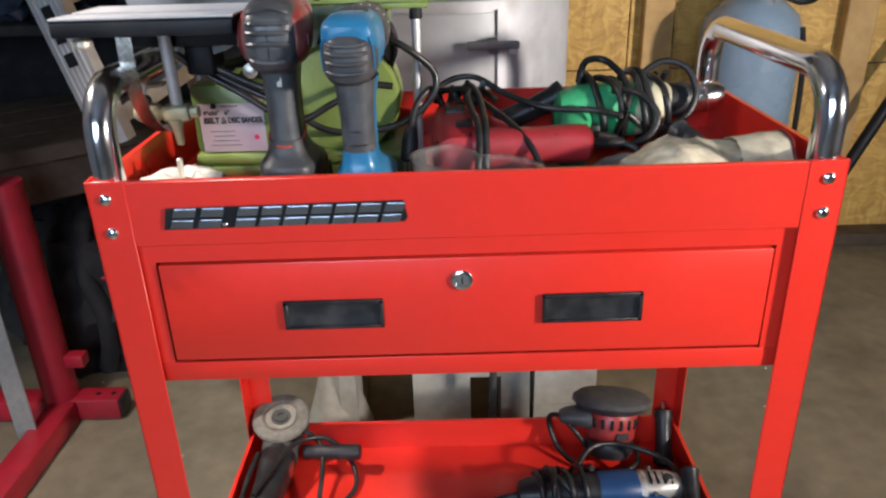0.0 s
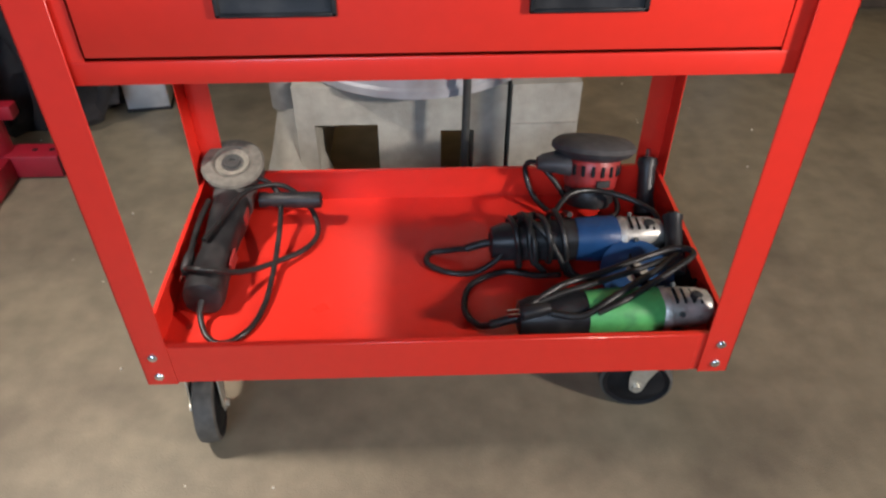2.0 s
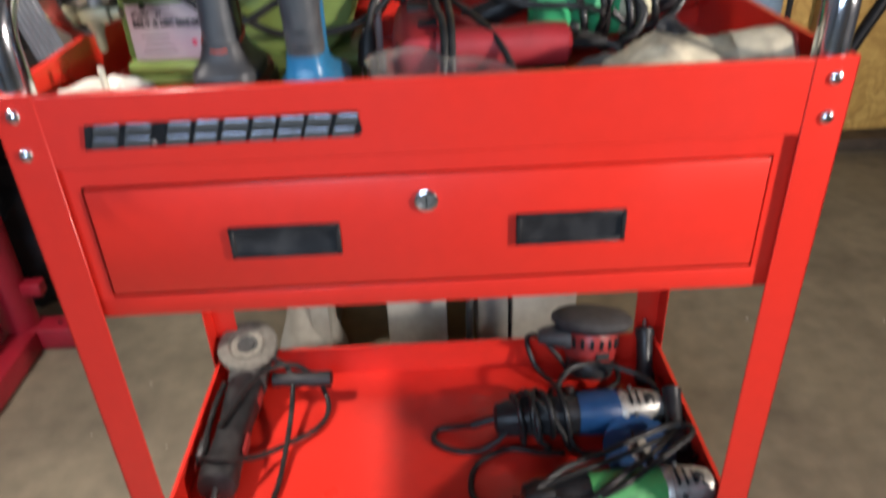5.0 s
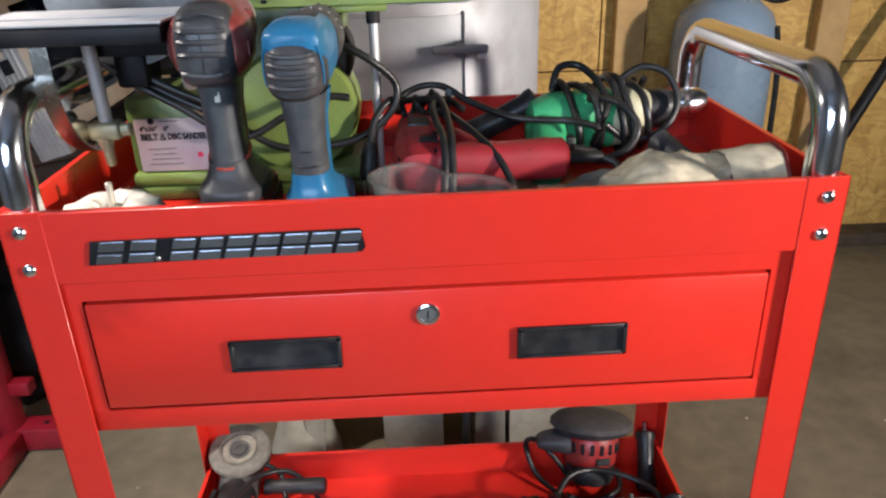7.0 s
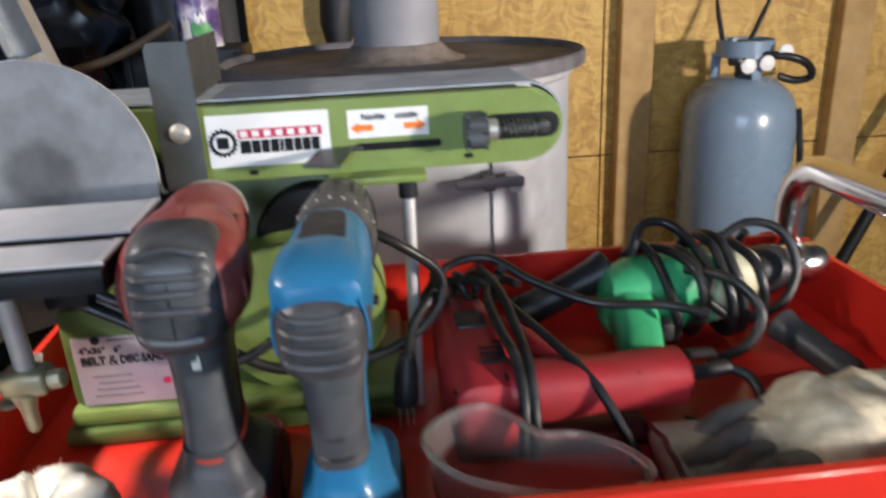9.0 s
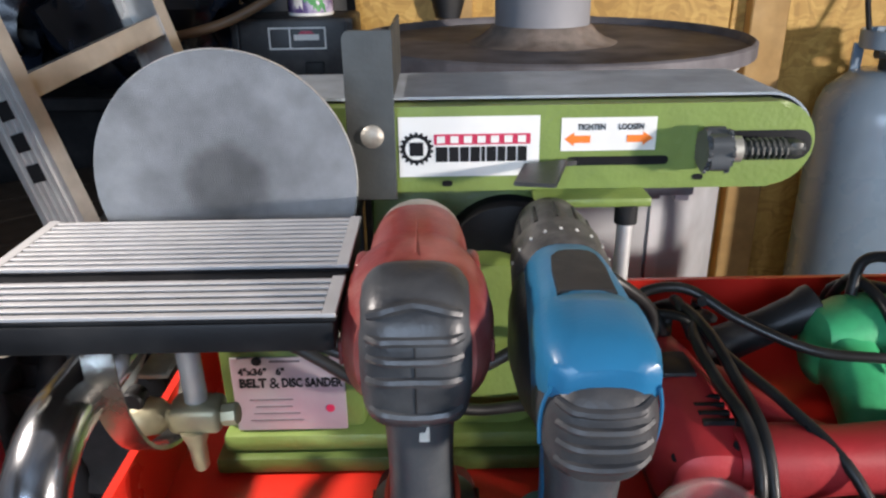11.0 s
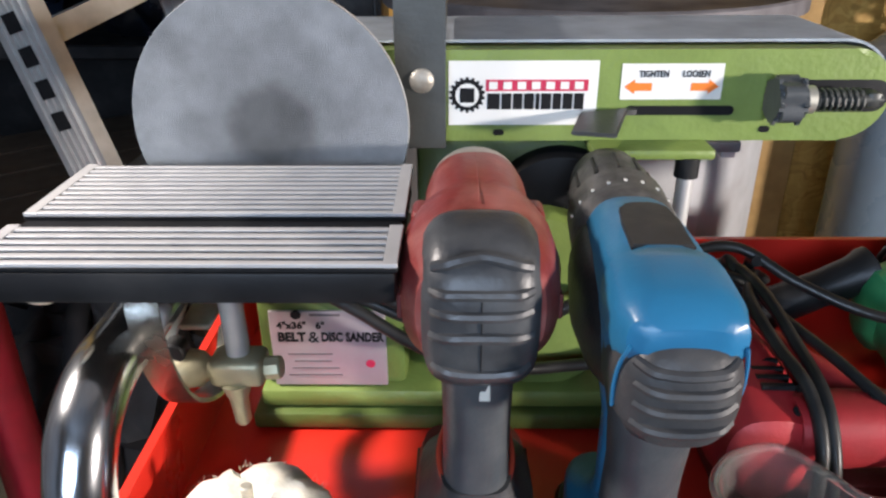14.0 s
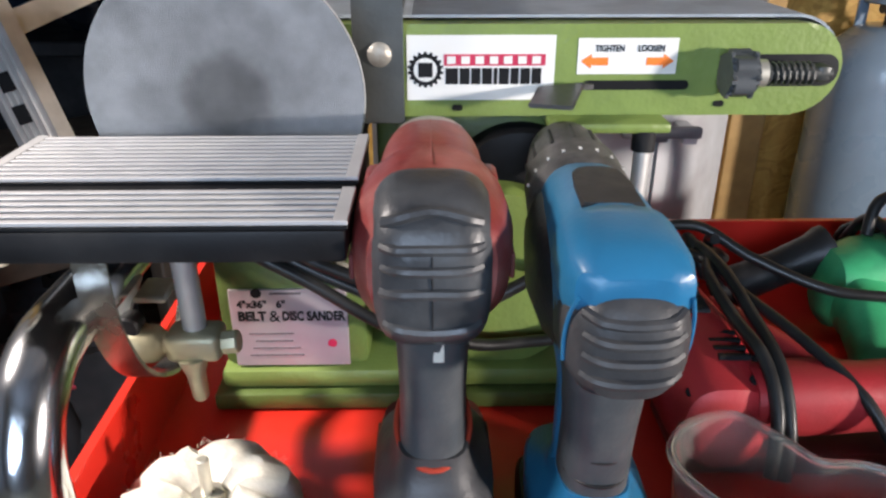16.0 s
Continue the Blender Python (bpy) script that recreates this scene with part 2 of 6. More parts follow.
def disc_material(centre):
    """Grey abrasive, worn darker round its middle, with one smudge near the edge."""
    m = mat("worn_disc", (0.2, 0.218, 0.236), 0.8, vary=0.17, size=60, fine=1500, bump=0.5, second=(0.17, 0.182, 0.195), patch=18, mix=0.6)
    N, L = m.node_tree.nodes, m.node_tree.links
    b = N["Principled BSDF"]
    source = b.inputs["Base Color"].links[0].from_socket
    tc = N.new("ShaderNodeTexCoord")
    wob = N.new("ShaderNodeTexNoise")
    wob.inputs["Scale"].default_value = 60
    L.new(tc.outputs["Object"], wob.inputs["Vector"])
    total = None
    for off, r0, r1, low in (((0.001, 0, 0), 0.016, 0.03, 0.47), ((0.0, 0, 0.0), 0.03, 0.068, 0.78), ((-0.05, 0, 0.043), 0.004, 0.016, 0.74)):
        dist = N.new("ShaderNodeVectorMath")
        dist.operation = "DISTANCE"
        dist.inputs[1].default_value = [a + d for a, d in zip(centre, off)]
        L.new(tc.outputs["Object"], dist.inputs[0])
        plus = N.new("ShaderNodeMath")
        plus.operation = "MULTIPLY_ADD"
        plus.inputs[1].default_value, plus.inputs[2].default_value = 0.005, -0.0025
        L.new(wob.outputs["Fac"], plus.inputs[0])
        s = N.new("ShaderNodeMath")
        L.new(dist.outputs["Value"], s.inputs[0])
        L.new(plus.outputs["Value"], s.inputs[1])
        ramp = N.new("ShaderNodeMapRange")
        ramp.interpolation_type = "SMOOTHSTEP"
        for key, value in (("From Min", r0), ("From Max", r1), ("To Min", low), ("To Max", 1.0)):
            ramp.inputs[key].default_value = value
        L.new(s.outputs["Value"], ramp.inputs["Value"])
        sc = N.new("ShaderNodeVectorMath")
        sc.operation = "SCALE"
        L.new(source, sc.inputs[0])
        L.new(ramp.outputs["Result"], sc.inputs["Scale"])
        source = sc.outputs["Vector"]
    L.new(source, b.inputs["Base Color"])
    return m


# ---- mesh helpers ----
BASES = {}


def part(name, bm, material, parent, label="", smooth=True, kind=""):
    """One mesh object under a thing or a part, from a bmesh in the thing's own coordinates (in the room's, for a thing in BASES)."""
    me = bpy.data.meshes.new(name)
    root = parent
    while root and root.parent:
        root = root.parent
    if root and root.name in BASES:
        bmesh.ops.translate(bm, vec=-BASES[root.name], verts=bm.verts)
    bmesh.ops.recalc_face_normals(bm, faces=bm.faces)
    bm.to_mesh(me)
    bm.free()
    me.materials.append(material)
    if smooth:
        me.shade_smooth()
        me.set_sharp_from_angle(angle=radians(38))
    ob = new(name, me)
    if parent:
        ob.parent = parent
    return tagged(ob, label, kind=kind)


def thing(name, label, category, at=(0, 0, 0), turn=(0, 0, 0), group="", kind=""):
    ob = new(name)
    ob.empty_display_size = 0.05
    ob.matrix_basis = pose(*at, *turn)
    return tagged(ob, label, category, group, kind)


def thing_at(name, label, category, base, group=""):
    """A thing whose parts are given in the room's coordinates."""
    ob = thing(name, label, category, base, group=group)
    BASES[ob.name] = Vector(base)
    return ob


def join(*bms):
    """All of several bmeshes in the first."""
    first = bms[0]
    for other in bms[1:]:
        me = bpy.data.meshes.new("join")
        other.to_mesh(me)
        other.free()
        first.from_mesh(me)
        bpy.data.meshes.remove(me)
    return first


def box(x0, x1, y0, y1, z0, z1, bevel=0.0, seg=2):
    bm = bmesh.new()
    bmesh.ops.create_cube(bm, size=1)
    bmesh.ops.scale(bm, vec=(x1 - x0, y1 - y0, z1 - z0), verts=bm.verts)
    bmesh.ops.translate(bm, vec=((x0 + x1) / 2, (y0 + y1) / 2, (z0 + z1) / 2), verts=bm.verts)
    if bevel:
        bmesh.ops.bevel(bm, geom=bm.edges[:], offset=bevel, segments=seg, affect="EDGES", profile=0.5)
    return bm


def moved(bm, m):
    bmesh.ops.transform(bm, matrix=m, verts=bm.verts)
    return bm


def rings(loops, closed=False, cap=True):
    """A skin over rings of points that have one count."""
    bm = bmesh.new()
    vs = [[bm.verts.new(p) for p in loop] for loop in loops]
    n = len(loops[0])
    pairs = list(zip(vs, vs[1:])) + ([(vs[-1], vs[0])] if closed else [])
    for a, b in pairs:
        for i in range(n):
            bm.faces.new((a[i], a[(i + 1) % n], b[(i + 1) % n], b[i]))
    if cap and not closed:
        bm.faces.new(vs[0][::-1])
        bm.faces.new(vs[-1])
    return bm


def loft(axis, sections, n=24, power=2.0):
    """Sections (t, cu, cv, a, b) along an axis: half-widths a and b of a superellipse about (cu, cv)."""
    loops = []
    for t, cu, cv, a, b in sections:
        loop = []
        for i in range(n):
            w = 2 * math.pi * i / n
            c, s = math.cos(w), math.sin(w)
            u = cu + a * math.copysign(abs(c) ** (2 / power), c)
            v = cv + b * math.copysign(abs(s) ** (2 / power), s)
            loop.append({"x": (t, u, v), "y": (u, t, v), "z": (u, v, t)}[axis])
        loops.append(loop)
    return rings(loops)


def lathe(profile, n=28, m=None):
    """A profile of (radius, height) turned about z, closed at its ends, then laid by m."""
    loops = [[(r * math.cos(2 * math.pi * i / n), r * math.sin(2 * math.pi * i / n), h) for i in range(n)] for r, h in profile]
    bm = rings(loops)
    return moved(bm, m) if m else bm


def towards(a, b):
    """The pose that carries the z axis onto the way from a to b, at a."""
    d = Vector(b) - Vector(a)
    return Matrix.Translation(a) @ d.to_track_quat("Z", "Y").to_matrix().to_4x4()


def rod(a, b, r, r2=None, n=16, edge=0.0):
    h = (Vector(b) - Vector(a)).length
    r2 = r if r2 is None else r2
    prof = [(r - edge, 0), (r, edge), (r2, h - edge), (r2 - edge, h)] if edge else [(r, 0), (r2, h)]
    return lathe(prof, n, towards(a, b))


def curve(points, steps=8, closed=False):
    """A smooth line through points (Catmull-Rom)."""
    p = [Vector(q) for q in points]
    k = len(p)
    out = []
    for i in range(k if closed else k - 1):
        a, b, c, d = (p[(i - 1) % k], p[i], p[(i + 1) % k], p[(i + 2) % k]) if closed else (p[max(i - 1, 0)], p[i], p[i + 1], p[min(i + 2, k - 1)])
        for s in range(steps):
            t = s / steps
            out.append(0.5 * (2 * b + (c - a) * t + (2 * a - 5 * b + 4 * c - d) * t * t + (3 * b - a - 3 * c + d) * t**3))
    if not closed:
        out.append(p[-1])
    return out


def tube(points, r, n=10, steps=8, closed=False, smooth=True):
    """A round tube along a smooth line; its frame is carried along without twist."""
    line = curve(points, steps, closed) if smooth else [Vector(q) for q in points]
    k = len(line)
    loops, up = [], None
    for i, q in enumerate(line):
        a, b = (line[(i - 1) % k], line[(i + 1) % k]) if closed else (line[max(i - 1, 0)], line[min(i + 1, k - 1)])
        d = (b - a).normalized()
        if up is None:
            up = d.orthogonal().normalized()
        up = (up - d * up.dot(d)).normalized()
        side = d.cross(up)
        loops.append([q + (up * math.cos(2 * math.pi * j / n) + side * math.sin(2 * math.pi * j / n)) * r for j in range(n)])
    return rings(loops, closed)


def slab(outline, axis, d0, d1, bevel=0.0):
    """A flat outline (u, v) given a thickness along an axis."""
    def at(u, v, d):
        return {"x": (d, u, v), "y": (u, d, v), "z": (u, v, d)}[axis]
    bm = bmesh.new()
    a = [bm.verts.new(at(u, v, d0)) for u, v in outline]
    b = [bm.verts.new(at(u, v, d1)) for u, v in outline]
    n = len(outline)
    bm.faces.new(a), bm.faces.new(b[::-1])
    for i in range(n):
        bm.faces.new((a[i], b[i], b[(i + 1) % n], a[(i + 1) % n]))
    if bevel:
        edge = [e for e in bm.edges if abs((e.verts[0].co - e.verts[1].co)["xyz".index(axis)]) < 1e-7]
        bmesh.ops.bevel(bm, geom=edge, offset=bevel, segments=2, affect="EDGES")
    return bm


def arc(cx, cy, r, a0, a1, n=12):
    return [(cx + r * math.cos(radians(a0 + (a1 - a0) * i / n)), cy + r * math.sin(radians(a0 + (a1 - a0) * i / n))) for i in range(n + 1)]


def rounded(x0, x1, y0, y1, r, n=5):
    return arc(x1 - r, y1 - r, r, 0, 90, n) + arc(x0 + r, y1 - r, r, 90, 180, n) + arc(x0 + r, y0 + r, r, 180, 270, n) + arc(x1 - r, y0 + r, r, 270, 360, n)


def lettering(name, text, size, at, material, parent, turn=(90, 0, 0), width=None, bold=0.0, depth=0.0003):
    """Raised letters as a mesh, its baseline start at a place; width: the whole line is fitted to it."""
    cu = bpy.data.curves.new(name, "FONT")
    cu.body, cu.size, cu.extrude, cu.offset, cu.resolution_u = text, size, depth, bold, 3
    tmp = new("lettering_tmp", cu)
    bpy.context.view_layer.update()
    me = bpy.data.meshes.new_from_object(tmp.evaluated_get(bpy.context.evaluated_depsgraph_get()))
    bpy.data.objects.remove(tmp)
    bm = bmesh.new()
    bm.from_mesh(me)
    bpy.data.meshes.remove(me)
    if width:
        w = max(v.co.x for v in bm.verts)
        bmesh.ops.scale(bm, vec=(width / w, 1, 1), verts=bm.verts)
    moved(bm, pose(*at, *turn))
    return part(name, bm, material, parent, smooth=False)


# ---- room ----
def structure(name, bm, material, label, category, smooth=False):
    return tagged(part(name, bm, material, None, label, smooth, "structure"), category=category)


X0, X1, Y0, Y1, HIGH = -2.3, 2.3, -2.7, 1.65, 2.5
structure("floor", box(X0, X1, Y0, Y1 + 0.1, -0.1, 0.0), CONCRETE, "worn tan-grey concrete workshop floor with specks", "floor")
structure("ceiling", box(X0, X1, Y0, Y1, HIGH, HIGH + 0.1), PALEWALL, "unseen ceiling, toned pale for reflections and fill light", "ceiling")
structure("wall_south", box(X0, X1, Y0 - 0.1, Y0, 0, HIGH), PALEWALL, "unseen workshop wall, toned pale for reflections and fill light", "wall")
structure("wall_west", box(X0 - 0.1, X0, Y0, Y1, 0, HIGH), PALEWALL, "unseen workshop wall, toned pale for reflections and fill light", "wall")
structure("wall_east", box(X1, X1 + 0.1, Y0, Y1, 0, HIGH), SHADEWALL, "unseen workshop wall, toned dim to keep reflections dark", "wall")
wall = tagged(new("wall_north"), "honey-coloured strand-board wall with bare pine studs", "wall", kind="structure")
seam_z = 0.585
for x0, x1 in ((X0, -0.67), (-0.666, 0.55), (0.554, 1.77), (1.774, X1)):
    for z0, z1 in ((0, seam_z - 0.002), (seam_z + 0.002, 1.8), (1.804, HIGH)):
        part("panel", box(x0, x1, Y1, Y1 + 0.012, z0, z1, 0.0015, 1), OSB, wall, smooth=False)
for x in (-2.0, -1.4, -0.75, -0.13, 0.63, 1.237, 1.85):
    part("stud", box(x - 0.045, x + 0.045, Y1 - 0.045, Y1, 0.04, HIGH, 0.003, 1), STUD, wall, smooth=False)
part("sole_plate", box(X0, X1, Y1 - 0.09, Y1, 0, 0.04, 0.003, 1), BENCHWOOD, wall, smooth=False)


# ---- tool cart ----
W, D = 0.374, 0.392
TOP, FLOOR, BAND, UNDER, LOWTOP, LOW = 0.802, 0.737, 0.733, 0.5655, 0.216, 0.15
SHELF = 0.158

cart = thing("tool_cart", "glossy red steel service cart with one drawer, chrome handles and casters", "tool cart")


def tray(name, x, y0, y1, z0, z1, floor_z, t=0.0016, lip=0.004):
    """An open sheet-steel tray with folded rims: four walls and a floor."""
    pan = part(name, box(-x + t, x - t, y0 + t, y1 - t, floor_z - t, floor_z), RED, cart)
    part("tray_wall", slab([(y0, z0), (y0 + t, z0), (y0 + t, z1 - 0.0022), (y0 + t + lip, z1 - 0.0022), (y0 + t + lip, z1), (y0, z1)], "x", -x, x, 0.0004), RED, pan)
    part("tray_wall", slab([(y1, z0), (y1, z1), (y1 - t - lip, z1), (y1 - t - lip, z1 - 0.0022), (y1 - t, z1 - 0.0022), (y1 - t, z0)], "x", -x, x, 0.0004), RED, pan)
    for s in (-1, 1):
        q = [(s * x, z0), (s * (x - t), z0), (s * (x - t), z1 - 0.0022), (s * (x - t - lip), z1 - 0.0022), (s * (x - t - lip), z1), (s * x, z1)]
        part("tray_wall", slab(q if s < 0 else q[::-1], "y", y0 + 0.006, y1 - 0.006, 0.0004), RED, pan)


tray("top_tray", 0.3705, 0.003, D - 0.003, BAND, TOP, FLOOR)
part("front_band", box(-0.336, 0.3355, 0.0006, 0.0028, BAND, TOP, 0.0008, 1), RED, cart)
tray("lower_tray", 0.3705, 0.003, D - 0.003, LOW, LOWTOP, SHELF)
part("lower_band", box(-0.336, 0.326, 0.0006, 0.0028, LOW + 0.001, LOWTOP, 0.0008, 1), RED, cart)
for sx in (-1, 1):
    for y0, y1, back in ((0.0, 0.04, False), (D - 0.04, D, True)):
        flange_y = (y1 - 0.002, y1) if back else (y0, y0 + 0.002)
        a, b = sorted((sx * W, sx * (W - 0.002)))
        c, d = sorted((sx * W, sx * (W - 0.0385)))
        leg = box(a, b, y0, y1, LOW - 0.002, TOP + 0.0015, 0.0006, 1)
        join(leg, box(c, d, *flange_y, LOW - 0.002, TOP + 0.0015, 0.0006, 1))
        part("leg", leg, RED, cart)
        for z in (0.785, 0.749, 0.199, 0.164):
            y = 0.0 if not back else D
            s = -1 if not back else 1
            x = sx * 0.356
            head = lathe([(0.0066, 0), (0.0066, 0.0012), (0.0052, 0.0034), (0.0025, 0.0044)], 14, towards((x, y - s * 0.0005, z), (x, y + s, z)))
            part("bolt", head, CHROME, cart)

# drawer housing between the trays
H0, H1 = UNDER, BAND
housing = part("drawer_housing", box(-0.3505, 0.3505, D - 0.012, D - 0.01, H0, H1), RED, cart)
part("top_strip", box(-0.352, 0.352, 0.007, 0.009, 0.712, H1), RED, housing)
part("bottom_strip", box(-0.352, 0.352, 0.007, 0.0115, H0, 0.5895, 0.002, 2), RED, housing)
for a, b in ((-0.352, -0.3225), (0.3195, 0.352)):
    part("side_strip", box(a, b, 0.007, 0.009, 0.5895, 0.712), RED, housing)
for a, b in ((-0.352, -0.3505), (0.3505, 0.352)):
    part("side_panel", box(a, b, 0.0115, D - 0.01, H0, H1), RED, housing)
part("bottom_panel", box(-0.3505, 0.3505, 0.012, D - 0.012, H0, H0 + 0.002), RED, housing)

drawer = part("drawer", box(-0.3195, 0.3165, 0.0035, 0.02, 0.5945, 0.7095, 0.0016, 2), RED, cart, "red steel drawer with two recessed pulls")
for x0 in (-0.1945, 0.0795):
    x1, z0, z1 = x0 + 0.106, 0.6315, 0.6655
    rim = box(x0, x1, -0.0012, 0.0034, z1 - 0.005, z1, 0.001, 1)
    join(rim, box(x0, x1, -0.0012, 0.0034, z0, z0 + 0.004, 0.001, 1), box(x0, x0 + 0.005, -0.0012, 0.0034, z0, z1, 0.001, 1), box(x1 - 0.005, x1, -0.0012, 0.0034, z0, z1, 0.001, 1))
    # sloping cup of the pull, deepest below its upper lip
    cup = bmesh.new()
    q = [cup.verts.new(v) for v in ((x0 + 0.004, 0.0005, z0 + 0.003), (x1 - 0.004, 0.0005, z0 + 0.003), (x1 - 0.004, 0.0005, z1 - 0.004), (x0 + 0.004, 0.0005, z1 - 0.004),
                                    (x0 + 0.013, 0.0025, z0 + 0.008), (x1 - 0.013, 0.0025, z0 + 0.008), (x1 - 0.013, 0.003, z1 - 0.006), (x0 + 0.013, 0.003, z1 - 0.006))]
    for f in ((0, 1, 5, 4), (1, 2, 6, 5), (2, 3, 7, 6), (3, 0, 4, 7), (4, 5, 6, 7)):
        cup.faces.new([q[i] for i in f])
    pull = part("pull", rim, BLACK, drawer, "recessed black plastic drawer pull")
    part("cup", cup, BLACK, pull)
lock = part("lock", lathe([(0.0112, 0), (0.0112, 0.003), (0.0095, 0.0042), (0.0072, 0.0042), (0.0068, 0.0034), (0.001, 0.0034)], 28, towards((-0.005, 0.0038, 0.6845), (-0.005, -1, 0.6845))), CHROME, drawer, "round chrome drawer lock")
part("keyhole", box(-0.0058, -0.0042, -0.0006, 0.0008, 0.6805, 0.6885), INK, lock, smooth=False)

# slanted chrome badge on the upper band: one raised block for each sign
badge = part("badge", slab([(-0.303, 0.7515), (-0.061, 0.7535), (-0.058, 0.7585), (-0.062, 0.776), (-0.298, 0.7745)], "y", -0.0022, 0.0006, 0.0008), BLACKPAINT, cart, "chrome-and-black raised badge")
marks = [(-0.296, 0.024), (-0.268, 0.024), (-0.2315, 0.0215), (-0.2075, 0.0215), (-0.1835, 0.0235), (-0.158, 0.0215), (-0.1345, 0.0225), (-0.1105, 0.0225), (-0.0855, 0.0205)]
for k, (x, w) in enumerate(marks):
    z0, z1, s = 0.7535, 0.7748, 0.007
    def leaning(a, b, za, zb, y0=-0.0042, y1=-0.0021, edge=0.0012):
        ka, kb = s * (za - z0) / (z1 - z0), s * (zb - z0) / (z1 - z0)
        return slab([(a + ka, za), (b + ka, za), (b + kb, zb), (a + kb, zb)], "y", y0, y1, edge)
    part("chrome_bar", leaning(x, x + w * 0.94, z0, z0 + 0.0092), BADGECHROME, badge)
    part("chrome_bar", leaning(x, x + w * 0.94, z0 + 0.0116, z1), BADGECHROME, badge)
part("chrome_dot", box(-0.2435, -0.2385, -0.0036, -0.0021, 0.7542, 0.7585, 0.0006, 1), CHROME, badge)

# push handles
for sx in (-1, 1):
    x = sx * 0.3555
    bend, top, ya, yb = 0.05, 0.887, 0.018, 0.3688
    line = [(x, ya, TOP - 0.032 + (top - bend - TOP + 0.032) * k / 3) for k in range(3)]
    line += [(x, u, v) for u, v in arc(ya + bend, top - bend, bend, 180, 90, 14)]
    line += [(x, ya + bend + (yb - ya - 2 * bend) * k / 4, top) for k in range(1, 4)]
    line += [(x, u, v) for u, v in arc(yb - bend, top - bend, bend, 90, 0, 14)]
    line += [(x, yb, top - bend - (top - bend - TOP + 0.032) * k / 3) for k in range(1, 4)]
    grip = part("push_handle", tube(line, 0.0152, 24, smooth=False), CHROME, cart, "bent chrome tube push handle")
    for y in (0.018, 0.3685):
        part("nut", lathe([(0.0075, 0), (0.0075, 0.004), (0.005, 0.0055), (0.003, 0.011), (0.001, 0.0115)], 12, towards((x - sx * 0.0145, y, 0.79), (x - sx, y, 0.79))), ZINC, grip)


def caster(x, y, turn):
    """Swivel caster: plate, fork and a hard black wheel; turn: degrees about the upright."""
    m = pose(x, y, 0, 0, 0, turn)
    c = part("caster", moved(join(box(-0.035, 0.035, -0.035, 0.035, LOW - 0.0065, LOW - 0.0022, 0.001, 1), lathe([(0.026, 0.128), (0.03, 0.133), (0.03, 0.141), (0.02, 0.1435)], 24)), m), ZINC, cart, "swivel caster with black wheel")
    wheel = lathe([(0.012, -0.0165), (0.03, -0.0155), (0.041, -0.0125), (0.0465, -0.015), (0.0505, -0.012), (0.0525, 0), (0.0505, 0.012), (0.0465, 0.015), (0.041, 0.0125), (0.03, 0.0155), (0.012, 0.0165)], 36, pose(0.018, 0, 0.0526, 90, 0, 0))
    part("wheel", moved(wheel, m), BLACKPAINT, c, "hard black caster wheel")
    tread = rings([[(r * math.cos(a) + 0.018, h, r * math.sin(a) + 0.0526) for a in [2 * math.pi * i / 36 for i in range(36)]] for r, h in ((0.0478, -0.0148), (0.0518, -0.0122), (0.0531, 0), (0.0518, 0.0122), (0.0478, 0.0148), (0.046, 0))], closed=True)
    part("tread", moved(tread, m @ Matrix.Translation((0, 0, 0.0007))), DUSTRUBBER, c, "dusty worn tread")
    fork = None
    for s in (-1, 1):
        plate = slab([(-0.024, 0.131), (0.022, 0.131), (0.03, 0.07), (0.027, 0.045), (0.018, 0.0395), (0.009, 0.045), (0.004, 0.07)], "y", s * 0.0205 - 0.0013, s * 0.0205 + 0.0013, 0.0005)
        fork = plate if fork is None else join(fork, plate)
    join(fork, box(-0.024, 0.022, -0.022, 0.022, 0.128, 0.131, 0.001, 1))
    part("fork", moved(fork, m), ZINC, c, "bright zinc fork")
    part("axle", moved(rod((0.018, -0.027, 0.0526), (0.018, 0.027, 0.0526), 0.0062, n=8), m), ZINC, c)


# the cart stands a little out of square: its front is taller on one side
bpy.context.view_layer.update()
for ob in [o for o in cart.children_recursive if o.type == "MESH"]:
    for v in ob.data.vertices:
        if v.co.y < 0.02:
            v.co.z += 0.012 * v.co.x * (v.co.z - 0.43)


caster(-0.327, 0.062, -82)
caster(0.306, 0.072, 170)
caster(-0.32, 0.335, 70)
caster(0.32, 0.335, 20)


